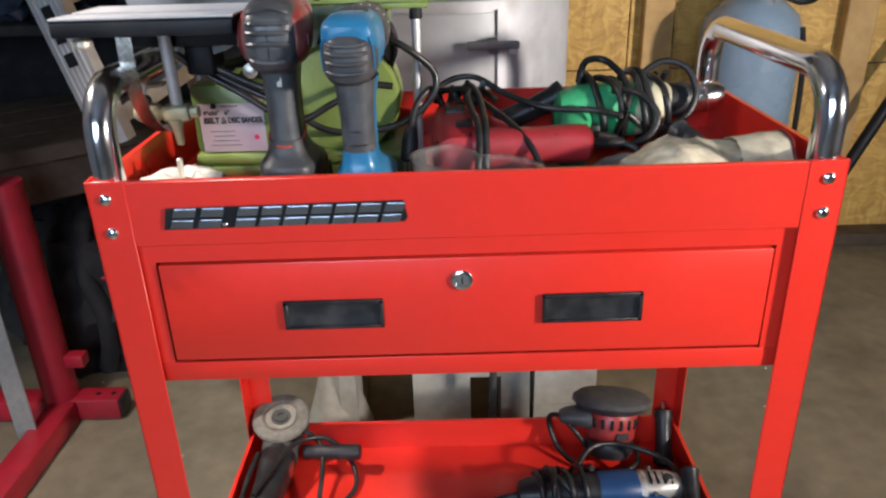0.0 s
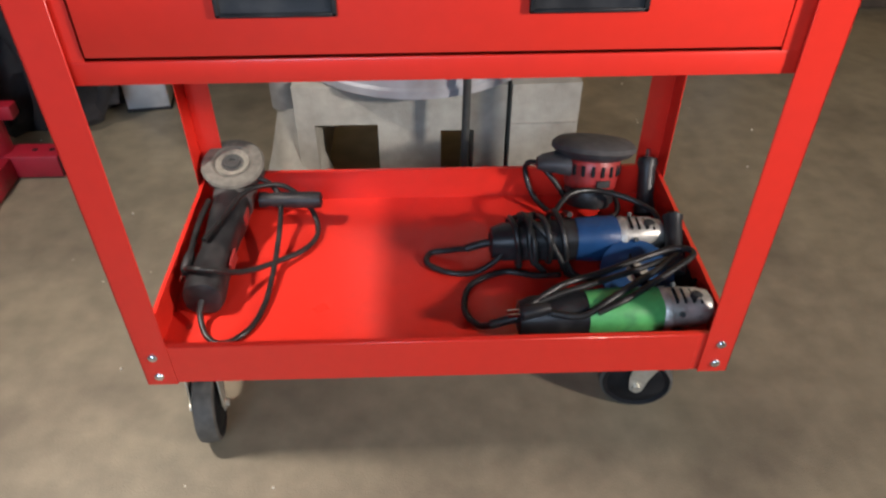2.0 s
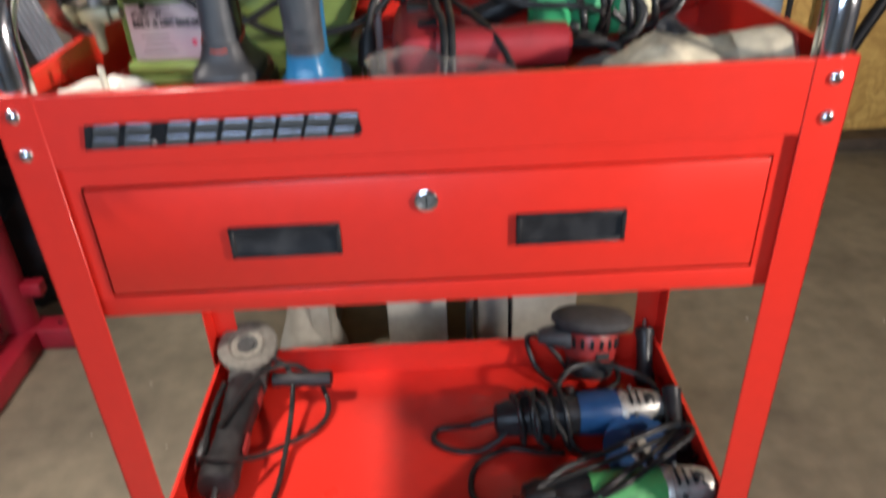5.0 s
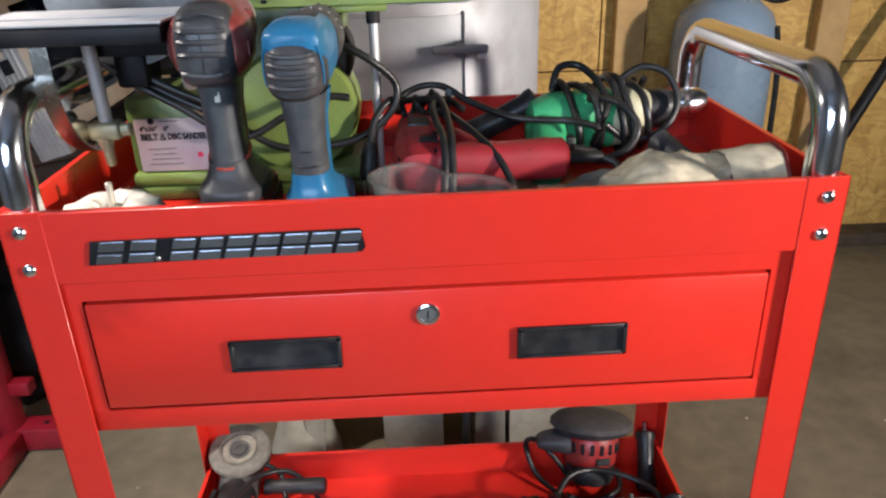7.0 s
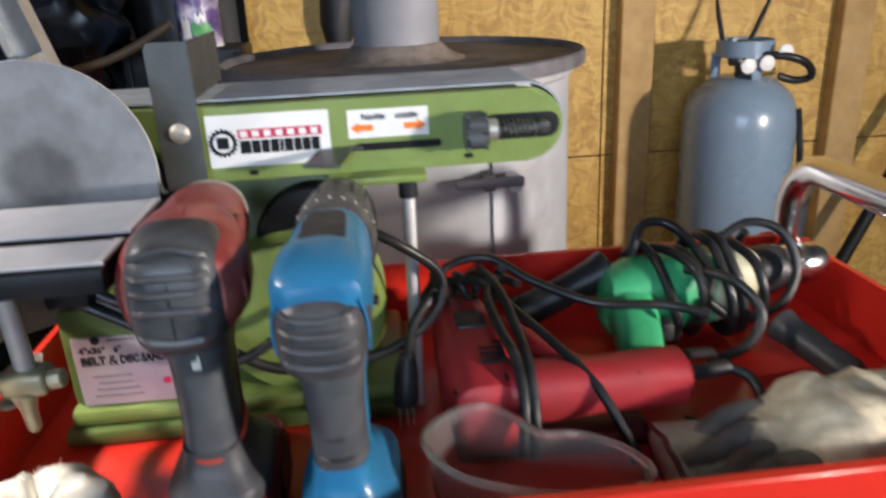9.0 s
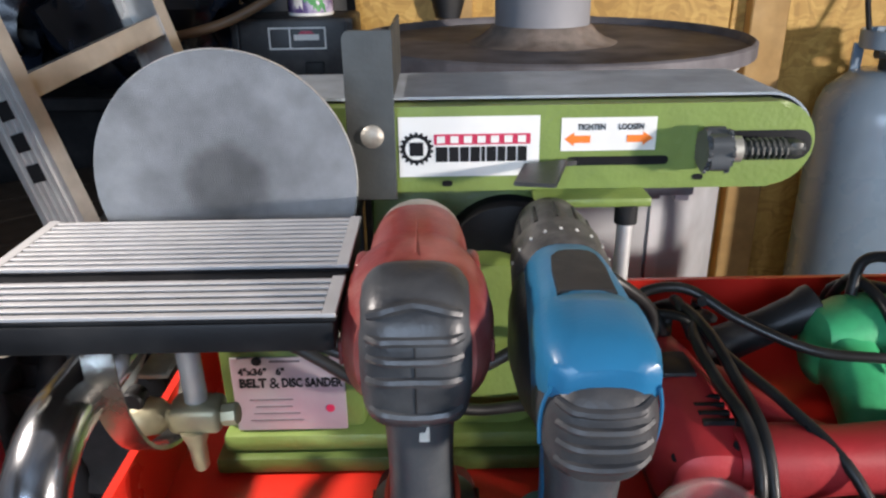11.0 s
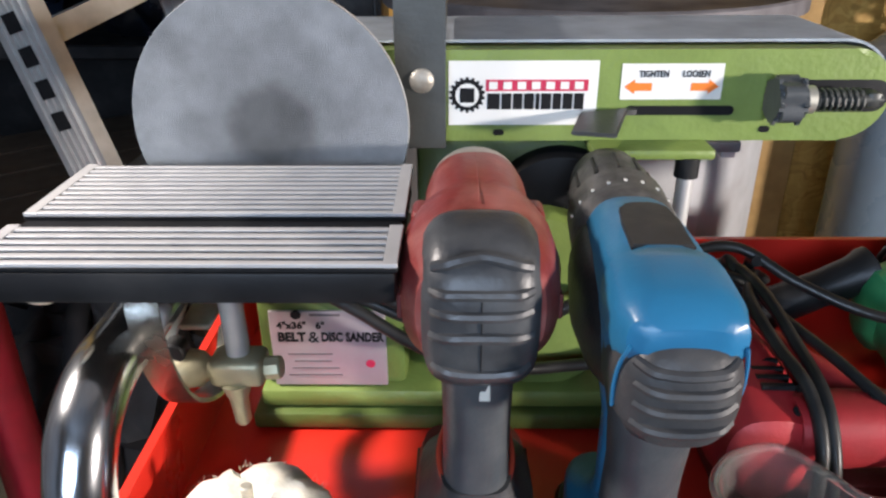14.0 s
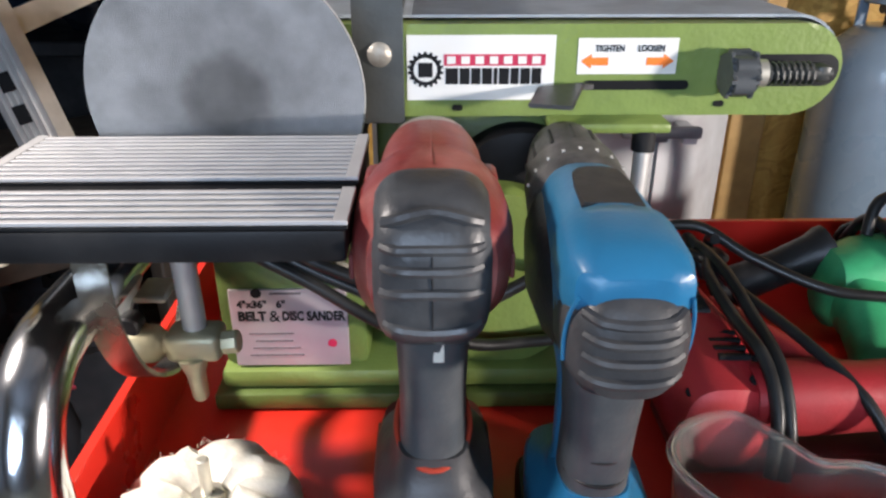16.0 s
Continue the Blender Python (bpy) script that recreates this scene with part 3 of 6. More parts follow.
# ---- belt and disc sander ----
def belt_sander():
    s = thing_at("belt_disc_sander", "green bench belt and disc sander standing in the cart's tray", "belt sander", (-0.2, 0.28, FLOOR))
    FY = 0.237
    base = part("base", box(-0.338, -0.055, 0.2, 0.36, FLOOR, FLOOR + 0.014, 0.004), GREENDARK, s, "darker blotchy green cast base")
    part("base_rim", box(-0.333, -0.06, 0.206, 0.354, FLOOR + 0.014, FLOOR + 0.03, 0.006), GREEN, s)
    part("gear_housing", box(-0.33, -0.228, 0.213, 0.335, FLOOR + 0.03, 0.852, 0.006), GREENDARK, s)
    label = part("label_plate", box(-0.321, -0.2415, 0.2105, 0.2128, 0.7685, 0.829, 0.0006, 1), SILVERLABEL, s, "silver and pink maker's plate with black print")
    ly = 0.2103
    lettering("print", "4\"x36\"   6\"", 0.0075, (-0.3160, ly, 0.8155), INK, label, bold=0.0002)
    lettering("print", "BELT", 0.0098, (-0.3160, ly, 0.8055), INK, label, bold=0.0004, width=0.0195)
    lettering("print", "&", 0.0125, (-0.2950, ly, 0.8045), INK, label, width=0.0075)
    lettering("print", "DISC SANDER", 0.0098, (-0.2860, ly, 0.8055), INK, label, bold=0.0004, width=0.043)
    for k, (x, w) in enumerate(((-0.31, 0.031), (-0.306, 0.026), (-0.308, 0.033), (-0.311, 0.038))):
        part("print_bar", box(x, x + w, ly - 0.0003, ly + 0.0003, 0.7945 - 0.0058 * k, 0.7954 - 0.0058 * k), INKGREY, label, smooth=False)
    part("print_mark", lathe([(0.0032, 0), (0.0032, 0.0003)], 20, towards((-0.2530, ly, 0.787), (-0.2495, -1, 0.787))), INKRED, label)
    part("print_badge", lathe([(0.0036, 0), (0.0036, 0.0003)], 20, towards((-0.3020, ly, 0.8265), (-0.2985, -1, 0.8265))), INK, label)
    part("print_band", box(-0.293, -0.272, ly - 0.0003, ly + 0.0003, 0.8255, 0.827), INKGREY, label, smooth=False)
    # motor and drive behind the disc
    part("motor", lathe([(0.05, 0), (0.058, 0.008), (0.058, 0.12), (0.05, 0.135), (0.02, 0.137)], 36, towards((-0.285, 0.225, 0.93), (-0.285, 1, 0.93))), BLACKPAINT, s, "black round motor")
    part("drive_guard", lathe([(0.04, 0), (0.066, 0.004), (0.07, 0.012), (0.07, 0.07), (0.06, 0.08)], 40, towards((-0.143, 0.214, 0.828), (-0.143, 1, 0.828))), GREEN, s, "round green drive cover")
    guard = part("belt_guard", lathe([(0.03, 0), (0.045, 0.003), (0.049, 0.01), (0.049, 0.06), (0.04, 0.075)], 40, towards((-0.125, 0.233, 0.884), (-0.125, 1, 0.884))), BLACKPAINT, s, "black round belt guard")
    part("guard_bolt", lathe([(0.0055, 0), (0.0055, 0.003), (0.003, 0.0045)], 12, towards((-0.128, 0.234, 0.883), (-0.128, -1, 0.883))), ZINC, guard)
    part("guard_bolt", lathe([(0.0045, 0), (0.0045, 0.003), (0.003, 0.0045)], 12, towards((-0.1, 0.235, 0.897), (-0.1, -1, 0.897))), ZINC, guard)
    part("post", box(-0.22, -0.085, 0.25, 0.33, FLOOR + 0.03, 0.95, 0.004), GREENDARK, s)
    part("bracket_bolt", lathe([(0.009, 0), (0.009, 0.002), (0.0065, 0.0025), (0.0065, 0.007), (0.003, 0.008)], 14, towards((-0.244, 0.2125, 0.8405), (-0.244, -1, 0.8405))), ZINC, s)
    part("bracket_bolt", lathe([(0.009, 0), (0.009, 0.002), (0.0065, 0.0025), (0.0065, 0.007), (0.003, 0.008)], 14, towards((-0.251, 0.2125, 0.868), (-0.251, -1, 0.868))), ZINC, s)
    # belt frame: long green body with a round end, the belt runs over it
    zc, r, xr, xl = 0.9685, 0.0285, 0.0475, -0.36
    face = arc(xr, zc, r, -90, 90, 16) + arc(xl, zc, r, 90, 270, 16)
    frame_part = part("belt_frame", slab(face, "y", FY, FY + 0.0135, 0.003), GREEN, s, "long green belt housing")
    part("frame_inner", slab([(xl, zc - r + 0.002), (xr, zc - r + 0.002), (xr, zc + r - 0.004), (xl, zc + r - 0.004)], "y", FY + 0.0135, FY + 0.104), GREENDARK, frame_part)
    outer, inner = r + 0.0035, r + 0.0018
    o = arc(xr, zc, outer, -90, 90, 18) + arc(xl, zc, outer, 90, 270, 18)
    i = arc(xr, zc, inner, -90, 90, 18) + arc(xl, zc, inner, 90, 270, 18)
    y0, y1 = FY + 0.014, FY + 0.11
    belt = rings([[(u, y0, v) for u, v in i], [(u, y0, v) for u, v in o], [(u, y1, v) for u, v in o], [(u, y1, v) for u, v in i]], closed=True)
    part("sanding_belt", belt, ABRASIVE, s, "grey-blue worn sanding belt")
    # stickers and fittings on the front of the housing
    st = part("maker_sticker", box(-0.1985, -0.1065, FY - 0.0006, FY, 0.9505, 0.9905), WHITE, frame_part, "white sticker with a cog, a magenta band and black blocks", smooth=False)
    teeth = []
    for k in range(36):
        teeth += [(-0.187 + (0.0112 if k % 2 else 0.0097) * math.cos(radians(10 * k + d)), 0.9695 + (0.0112 if k % 2 else 0.0097) * math.sin(radians(10 * k + d))) for d in (-3.5, 3.5)]
    part("cog", slab(teeth, "y", FY - 0.001, FY - 0.0005), INK, st, smooth=False)
    part("cog_ring", lathe([(0.0073, 0), (0.0073, 0.0003)], 28, towards((-0.187, FY - 0.001, 0.9695), (-0.187, -1, 0.9695))), WHITE, st)
    part("cog_hub", slab([(-0.1915, 0.965), (-0.1825, 0.965), (-0.1825, 0.974), (-0.1915, 0.974)], "y", FY - 0.0017, FY - 0.0012), INK, st, smooth=False)
    part("magenta_band", box(-0.1755, -0.1125, FY - 0.001, FY - 0.0005, 0.972, 0.979), INKRED, st, smooth=False)
    for k in range(7):
        x = -0.1735 + 0.0088 * k
        part("white_block", box(x, x + 0.0052, FY - 0.0014, FY - 0.0009, 0.9732, 0.9778), WHITE, st, smooth=False)
    for k, w in enumerate((0.0078, 0.0062, 0.0058, 0.0062, 0.0024, 0.0062, 0.0052, 0.006, 0.006)):
        x = -0.1745 + sum((0.0078, 0.0062, 0.0058, 0.0062, 0.0024, 0.0062, 0.0052, 0.006, 0.006)[:k]) + 0.001 * k
        part("black_block", box(x, x + w, FY - 0.001, FY - 0.0005, 0.9605, 0.9705), INK, st, smooth=False)
    ar = part("tension_sticker", box(-0.0925, -0.0305, FY - 0.0006, FY, 0.9665, 0.9885), WHITE, frame_part, "white sticker with two orange arrows", smooth=False)
    lettering("print", "TIGHTEN", 0.0056, (-0.082, FY - 0.0009, 0.9805), INK, ar, width=0.018, bold=0.0001)
    lettering("print", "LOOSEN", 0.0056, (-0.0555, FY - 0.0009, 0.9805), INK, ar, width=0.0165, bold=0.0001)
    for x, d in ((-0.0905, 1), (-0.0325, -1)):
        pts = [(x, 0.9745), (x + d * 0.0065, 0.979), (x + d * 0.0065, 0.9768), (x + d * 0.017, 0.9768), (x + d * 0.017, 0.972), (x + d * 0.0065, 0.972), (x + d * 0.0065, 0.97)]
        part("orange_arrow", slab(pts, "y", FY - 0.001, FY - 0.0005), ORANGE, ar, smooth=False)
    # slot and holes are flat black plates; their inner shade is only colour
    part("slot", slab(rounded(-0.088, -0.021, 0.9565, 0.9625, 0.0029), "y", FY - 0.0006, FY + 0.0005), INK, frame_part, smooth=False)
    for x, z in ((-0.167, 0.9455), (0.0, 0.9475)):
        part("hole", slab(rounded(x - 0.0035, x + 0.0035, z - 0.002, z + 0.002, 0.0019), "y", FY - 0.0006, FY + 0.0005), INK, frame_part, smooth=False)
    blade = rings([[(-0.127, 0.2, 0.9545), (-0.127, 0.2, 0.957), (-0.117, 0.231, 0.9605), (-0.117, 0.231, 0.958)],
                   [(-0.1, 0.2, 0.9525), (-0.1, 0.2, 0.955), (-0.088, 0.231, 0.963), (-0.088, 0.231, 0.9605)]])
    bmesh.ops.bevel(blade, geom=blade.edges[:], offset=0.0008, segments=2, affect="EDGES")
    lever = part("tension_lever", blade, LEVERSTEEL, s, "bent dark steel tension lever")
    part("lever_stem", rings([[(-0.096, 0.2295, 0.9575), (-0.096, 0.2345, 0.9575), (-0.096, 0.2345, 0.961), (-0.096, 0.2295, 0.961)],
                              [(-0.088, 0.2305, 0.958), (-0.088, 0.2355, 0.958), (-0.088, 0.2355, 0.9615), (-0.088, 0.2305, 0.9615)],
                              [(-0.082, 0.2325, 0.958), (-0.082, 0.2375, 0.958), (-0.082, 0.2375, 0.961), (-0.082, 0.2325, 0.961)]]), LEVERSTEEL, lever)
    # tracking knob with its spring
    # recess is a flat plate, painted black for the shade inside
    recess = part("recess", slab(rounded(0.012, 0.0725, 0.9585, 0.9785, 0.009), "y", FY - 0.0006, FY + 0.0005), BLACKPAINT, frame_part, smooth=False)
    lobes = []
    for k in range(48):
        w = 2 * math.pi * k / 48
        rr = 0.0138 + 0.0015 * math.cos(5 * w)
        lobes.append((rr * math.cos(w), rr * math.sin(w)))
    knob = moved(slab(lobes, "z", 0, 0.017, 0.0025), towards((-0.004, 0.224, 0.969), (1, 0.224, 0.969)))
    kn = part("tracking_knob", knob, HANDLEGREY, s, "grey plastic tracking knob on a spring bolt")
    part("collar", rod((0.012, 0.226, 0.969), (0.021, 0.226, 0.969), 0.0085, n=20), ZINC, kn)
    part("bolt_shaft", rod((0.014, 0.226, 0.969), (0.062, 0.226, 0.969), 0.0042, n=12), DARKSTEEL, kn)
    coil = [(0.021 + 0.03 * k / 72, 0.226 + 0.0062 * math.cos(k * math.pi / 4.5), 0.969 + 0.0062 * math.sin(k * math.pi / 4.5)) for k in range(73)]
    part("spring", tube(coil, 0.0011, 6, smooth=False), DARKSTEEL, kn)
    part("end_block", box(0.052, 0.062, 0.222, FY, 0.964, 0.974, 0.003), DARKSTEEL, kn)
    # work stop: plate bolted to the side with a wing across the belt
    stop = slab([(-0.2305, 0.9385), (-0.2, 0.9385), (-0.2, 1.046)] + arc(-0.2255, 1.041, 0.005, 90, 180, 5), "y", 0.2255, 0.2285, 0.0006)
    join(stop, box(-0.2025, -0.2, 0.2285, 0.335, 1.0045, 1.046, 0.001, 1))
    ws = part("work_stop", stop, DARKSTEEL, s, "bent dark steel work stop")
    part("stop_bolt", lathe([(0.0075, 0), (0.0073, 0.0025), (0.005, 0.0045), (0.002, 0.005)], 18, towards((-0.2145, 0.226, 0.981), (-0.2145, -1, 0.981))), CASTALU, ws)
    part("foot", box(-0.11, -0.035, 0.215, 0.25, 0.934, 0.9405, 0.002), GREEN, s)
    part("support_rod", rod((-0.052, 0.221, 0.7375), (-0.05, 0.221, 0.934), 0.0052, n=16), ALU, s, "bright steel support rod")
    part("rod_cap", rod((-0.05, 0.221, 0.922), (-0.05, 0.221, 0.935), 0.0075, n=16), BLACKPAINT, s)
    # sanding disc, facing the front
    cx, cz, R, DY = -0.2945, 0.9685, 0.0755, 0.172
    part("disc_plate", lathe([(0.02, 0), (R - 0.0005, 0), (R - 0.0002, 0.002), (R - 0.002, 0.006), (0.03, 0.008)], 72, towards((cx, DY, cz), (cx, 1, cz))), ALU, s, "round backing plate")
    part("sanding_disc", lathe([(R - 0.0006, 0), (R - 0.001, 0.0012), (0.023, 0.0013)], 72, towards((cx, DY, cz), (cx, -1, cz))), disc_material((cx + 0.2, DY - 0.28, cz - FLOOR)), s, "round grey worn sanding disc")
    part("disc_boss", rod((cx, DY + 0.008, cz), (cx, 0.23, cz), 0.02), BLACKPAINT, s)
    # tilting table: black body, two grooved bright plates and the mitre slot
    tx0, tx1, tz = -0.3935, -0.2172, 0.9512
    table = part("table", join(box(tx0, tx1 - 0.001, 0.0405, 0.16, 0.933, 0.9475, 0.002)), BLACKPAINT, s, "black table with two grooved aluminium plates")
    for y0, y1, n in ((0.0925, 0.1605, 11), (0.0412, 0.08, 6)):
        plate = part("grooved_plate", box(tx0, tx1, y0, y1, 0.9474, 0.9494, 0.0004, 1), BLACKPAINT, table, "grooved aluminium plate")
        rim = 0.006
        for a, b in ((tx0, tx0 + rim), (tx1 - rim, tx1)):
            part("end_strip", box(a, b, y0, y1, 0.9493, tz, 0.0003, 1), ALUTABLE, plate, smooth=False)
        pitch = (y1 - y0) / n
        for k in range(n):
            a = y0 + pitch * k
            part("ridge", box(tx0 + rim, tx1 - rim, a + pitch * 0.02, a + pitch * 0.54, 0.9493, tz, 0.0003, 1), ALUTABLE, plate, smooth=False)
    # trunnion below the table
    bow = curve([(0, 0.075, 0.93), (0, 0.0745, 0.897), (0, 0.08, 0.871), (0, 0.095, 0.844), (0, 0.118, 0.825), (0, 0.145, 0.814), (0, 0.17, 0.815), (0, 0.187, 0.829)], 5)
    strap = rings([[(-0.347, p[1], p[2]), (-0.331, p[1], p[2]), (-0.331, p[1] + 0.0012, p[2] + 0.0022), (-0.347, p[1] + 0.0012, p[2] + 0.0022)] for p in bow])
    tr = part("trunnion", strap, STRAPSTEEL, s, "curved steel table trunnion")
    part("trunnion_rod", rod((-0.3185, 0.136, 0.844), (-0.317, 0.128, 0.93), 0.0068, n=16), ALU, tr)
    near = Matrix.Translation((-0.3185, 0.134, 0.838)) @ Matrix.Scale(1.1, 4) @ Matrix.Translation((0.303, -0.098, -0.866))
    part("rod_seat", moved(box(-0.317, -0.2885, 0.088, 0.108, 0.858, 0.874, 0.004, 3), near), BRASSY, tr, "brassy clamp casting")
    part("clamp_barrel", moved(lathe([(0.004, 0), (0.007, 0.0015), (0.0095, 0.006), (0.011, 0.012), (0.0095, 0.024), (0.006, 0.028), (0.006, 0.032)], 18, towards((-0.345, 0.094, 0.867), (-0.2, 0.096, 0.868))), near), BRASSY, tr)
    part("wing_screw", moved(loft("z", [(0.834, -0.3028, 0.092, 0.0028, 0.003), (0.836, -0.3028, 0.092, 0.0042, 0.0045), (0.85, -0.3035, 0.092, 0.0048, 0.0055), (0.86, -0.304, 0.093, 0.0085, 0.008)], 14), near), BRASSY, tr)
    part("screw_eye", moved(rod((-0.289, 0.096, 0.866), (-0.28, 0.096, 0.867), 0.0062, n=8, edge=0.001), near), BRASSY, tr)
    part("clamp_plate", moved(slab([(-0.349, 0.873), (-0.34, 0.871), (-0.326, 0.901), (-0.334, 0.905)], "y", 0.1, 0.1035, 0.0008), near), ZINC, tr)
    part("clamp_nut", moved(rod((-0.333, 0.099, 0.879), (-0.333, 0.088, 0.879), 0.0062, n=14, edge=0.001), near), BLACK, tr)
    part("shelf_lug", moved(box(-0.328, -0.312, 0.09, 0.112, 0.8925, 0.896, 0.001, 1), near), ZINC, tr)
    part("table_arm", box(-0.36, -0.24, 0.14, 0.16, 0.908, 0.928, 0.003), BLACKPAINT, s)
    part("arm_to_housing", box(-0.312, -0.28, 0.165, 0.215, 0.872, 0.91, 0.005), BLACKPAINT, s)
    part("side_screw", rod((-0.378, 0.07, 0.9285), (-0.378, 0.07, 0.92), 0.01, n=16, edge=0.002), ZINC, s)
    # loops of supply cord over the housing
    part("supply_cord", tube([(-0.36, 0.2, 0.925), (-0.318, 0.196, 0.889), (-0.27, 0.19, 0.86), (-0.215, 0.187, 0.833), (-0.165, 0.19, 0.8), (-0.12, 0.2, 0.793), (-0.07, 0.2, 0.803), (-0.035, 0.205, 0.83), (-0.03, 0.21, 0.86), (-0.06, 0.2, 0.89), (-0.09, 0.205, 0.905)], 0.0042, 10), CORD, s, "black supply cord in loops")
    part("supply_cord", tube([(-0.35, 0.194, 0.915), (-0.315, 0.186, 0.882), (-0.262, 0.183, 0.85), (-0.2, 0.182, 0.813), (-0.15, 0.186, 0.832), (-0.11, 0.192, 0.85), (-0.08, 0.196, 0.848)], 0.0042, 10), CORD, s)
    part("supply_cord", tube([(-0.345, 0.19, 0.92), (-0.306, 0.182, 0.893), (-0.255, 0.18, 0.864), (-0.2, 0.182, 0.84)], 0.0042, 10), CORD, s)


belt_sander()


# ---- cordless tools standing on their batteries ----
def skin(sections, power, u, v):
    """How far along its axis a lofted tail reaches at (u, v), from its low end."""
    last = None
    for t, cu, cv, a, b in sections:
        f = (abs(u - cu) / a) ** power + (abs(v - cv) / b) ** power
        if f <= 1:
            if last is None:
                return t
            return last[0] + (t - last[0]) * (last[1] - 1) / max(last[1] - f, 1e-6)
        last = (t, f)
    return sections[-1][0]


def rib(sections, power, half, z, bow, r):
    """A raised rib across a lofted tail."""
    pts = []
    for k in range(-4, 5):
        x = half * k / 4
        v = z + bow * (1 - (k / 4) ** 2)
        pts.append((x, skin(sections, power, x, v) - (0.0002 if abs(k) < 4 else -0.001), v))
    return tube(pts, r, 8, 3)


def impact_wrench():
    d = thing("impact_wrench", "scuffed red and grey cordless impact driver standing on its battery", "impact driver", (-0.184, 0.08, FLOOR), (0, 0, 0))
    S = [(-0.043, 0, 0.192, 0.016, 0.018), (-0.04, 0, 0.192, 0.0265, 0.0275), (-0.03, 0, 0.191, 0.033, 0.0315), (-0.012, 0, 0.1915, 0.0358, 0.0335), (0.006, 0, 0.1935, 0.0345, 0.0335), (0.013, 0, 0.1955, 0.0315, 0.0325), (0.016, 0, 0.1975, 0.0275, 0.0302), (0.02, 0, 0.1985, 0.0262, 0.0297), (0.05, 0, 0.199, 0.0258, 0.029), (0.064, 0, 0.199, 0.0245, 0.0275), (0.066, 0, 0.199, 0.02, 0.023)]
    body = part("motor_body", loft("y", S, 40, 2.5), DRIVERRED, d, "scuffed red motor body")
    part("hammer_case", loft("y", [(0.058, 0, 0.199, 0.0235, 0.026), (0.074, 0, 0.199, 0.0243, 0.0268), (0.088, 0, 0.199, 0.021, 0.0225), (0.1, 0, 0.199, 0.014, 0.015), (0.103, 0, 0.199, 0.008, 0.008)], 28, 2.2), CASTALU, d, "bare cast hammer case")
    part("anvil", rod((0, 0.1, 0.199), (0, 0.126, 0.199), 0.0062, n=8), DARKSTEEL, d)
    for sx in (-1, 1):
        lug = part("side_lug", box(min(sx * 0.022, sx * 0.0305), max(sx * 0.022, sx * 0.0305), 0.008, 0.026, 0.203, 0.2165, 0.0035, 3), DRIVERRED, body)
        part("lug_hole", rod((sx * 0.0275, 0.006, 0.2095), (sx * 0.0275, 0.0083, 0.2095), 0.0032, n=12), BLACK, lug)
        for k in range(3):
            part("vent", box(min(sx * 0.033, sx * 0.0352), max(sx * 0.033, sx * 0.0352), -0.027 + 0.004 * k, -0.0255 + 0.004 * k, 0.182, 0.194, 0.0006, 1), MAROON, body)
    part("body_seam", tube([(0, 0.06, 0.2273), (0, 0.03, 0.2281), (0, 0.018, 0.2282), (0, 0.01, 0.2278), (0, -0.005, 0.2268)], 0.00035, 6, 4), DRIVERRED, body)
    P = [(-0.0505, 0, 0.187, 0.011, 0.013), (-0.0488, 0, 0.1875, 0.0185, 0.0225), (-0.0435, 0, 0.189, 0.0238, 0.0295), (-0.031, 0, 0.191, 0.0262, 0.0345), (-0.019, 0, 0.1922, 0.0264, 0.0358), (-0.014, 0, 0.1922, 0.0258, 0.0352), (-0.01, 0, 0.1915, 0.024, 0.032)]
    back = part("rear_grip", loft("y", P, 40, 3.6), DRIVERGRIP, d, "ribbed grey rubber rear grip")
    for half, z, bow, r in ((0.019, 0.2145, 0.0045, 0.0026), (0.0195, 0.2058, 0.0, 0.0024), (0.0195, 0.1975, -0.0005, 0.0024), (0.02, 0.1865, 0.0008, 0.0026), (0.019, 0.172, -0.003, 0.0026)):
        part("rib", rib(P, 3.6, half, z, bow, r), DRIVERGRIP, back)
    part("seam", tube([(0, skin(P, 3.6, 0, z) - 0.0002, z) for z in (0.222, 0.215, 0.2, 0.187, 0.175, 0.165)], 0.00035, 6, 4), BLACK, back)
    part("handle", loft("z", [(0.06, 0, -0.003, 0.022, 0.031), (0.072, 0, -0.006, 0.0185, 0.0265), (0.09, 0, -0.0085, 0.0166, 0.024), (0.12, 0, -0.0095, 0.0162, 0.0232), (0.145, 0, -0.009, 0.0172, 0.0245), (0.165, 0, -0.006, 0.0205, 0.029), (0.178, 0, -0.004, 0.0225, 0.032)], 30, 2.5), HANDLEGREY, d, "slate rubber handle")
    part("paint_fleck", box(0.0, 0.0052, -0.0337, -0.0325, 0.1435, 0.1535, 0.0005, 1), FLUFF, d, "fleck of white paint")
    part("handle_front", loft("z", [(0.07, 0, 0.008, 0.0175, 0.017), (0.09, 0, 0.004, 0.0162, 0.015), (0.14, 0, 0.003, 0.0168, 0.016), (0.17, 0, 0.008, 0.02, 0.021)], 20, 2.5), MAROON, d)
    part("trigger", loft("z", [(0.13, 0, 0.017, 0.006, 0.006), (0.135, 0, 0.02, 0.0075, 0.008), (0.155, 0, 0.021, 0.0075, 0.008), (0.16, 0, 0.019, 0.006, 0.006)], 14, 2.6), BLACK, d)
    part("selector", box(0.018, 0.0265, 0.006, 0.018, 0.1665, 0.173, 0.0015), YELLOW, d, "small yellow direction switch")
    part("red_ring", tube([(0.0185 * math.cos(radians(a)), -0.0065 + 0.0268 * math.sin(radians(a)), 0.0905 + 0.0085 * math.sin(radians(a))) for a in range(0, 360, 20)], 0.0015, 8, 4, True), mat_ring, d)
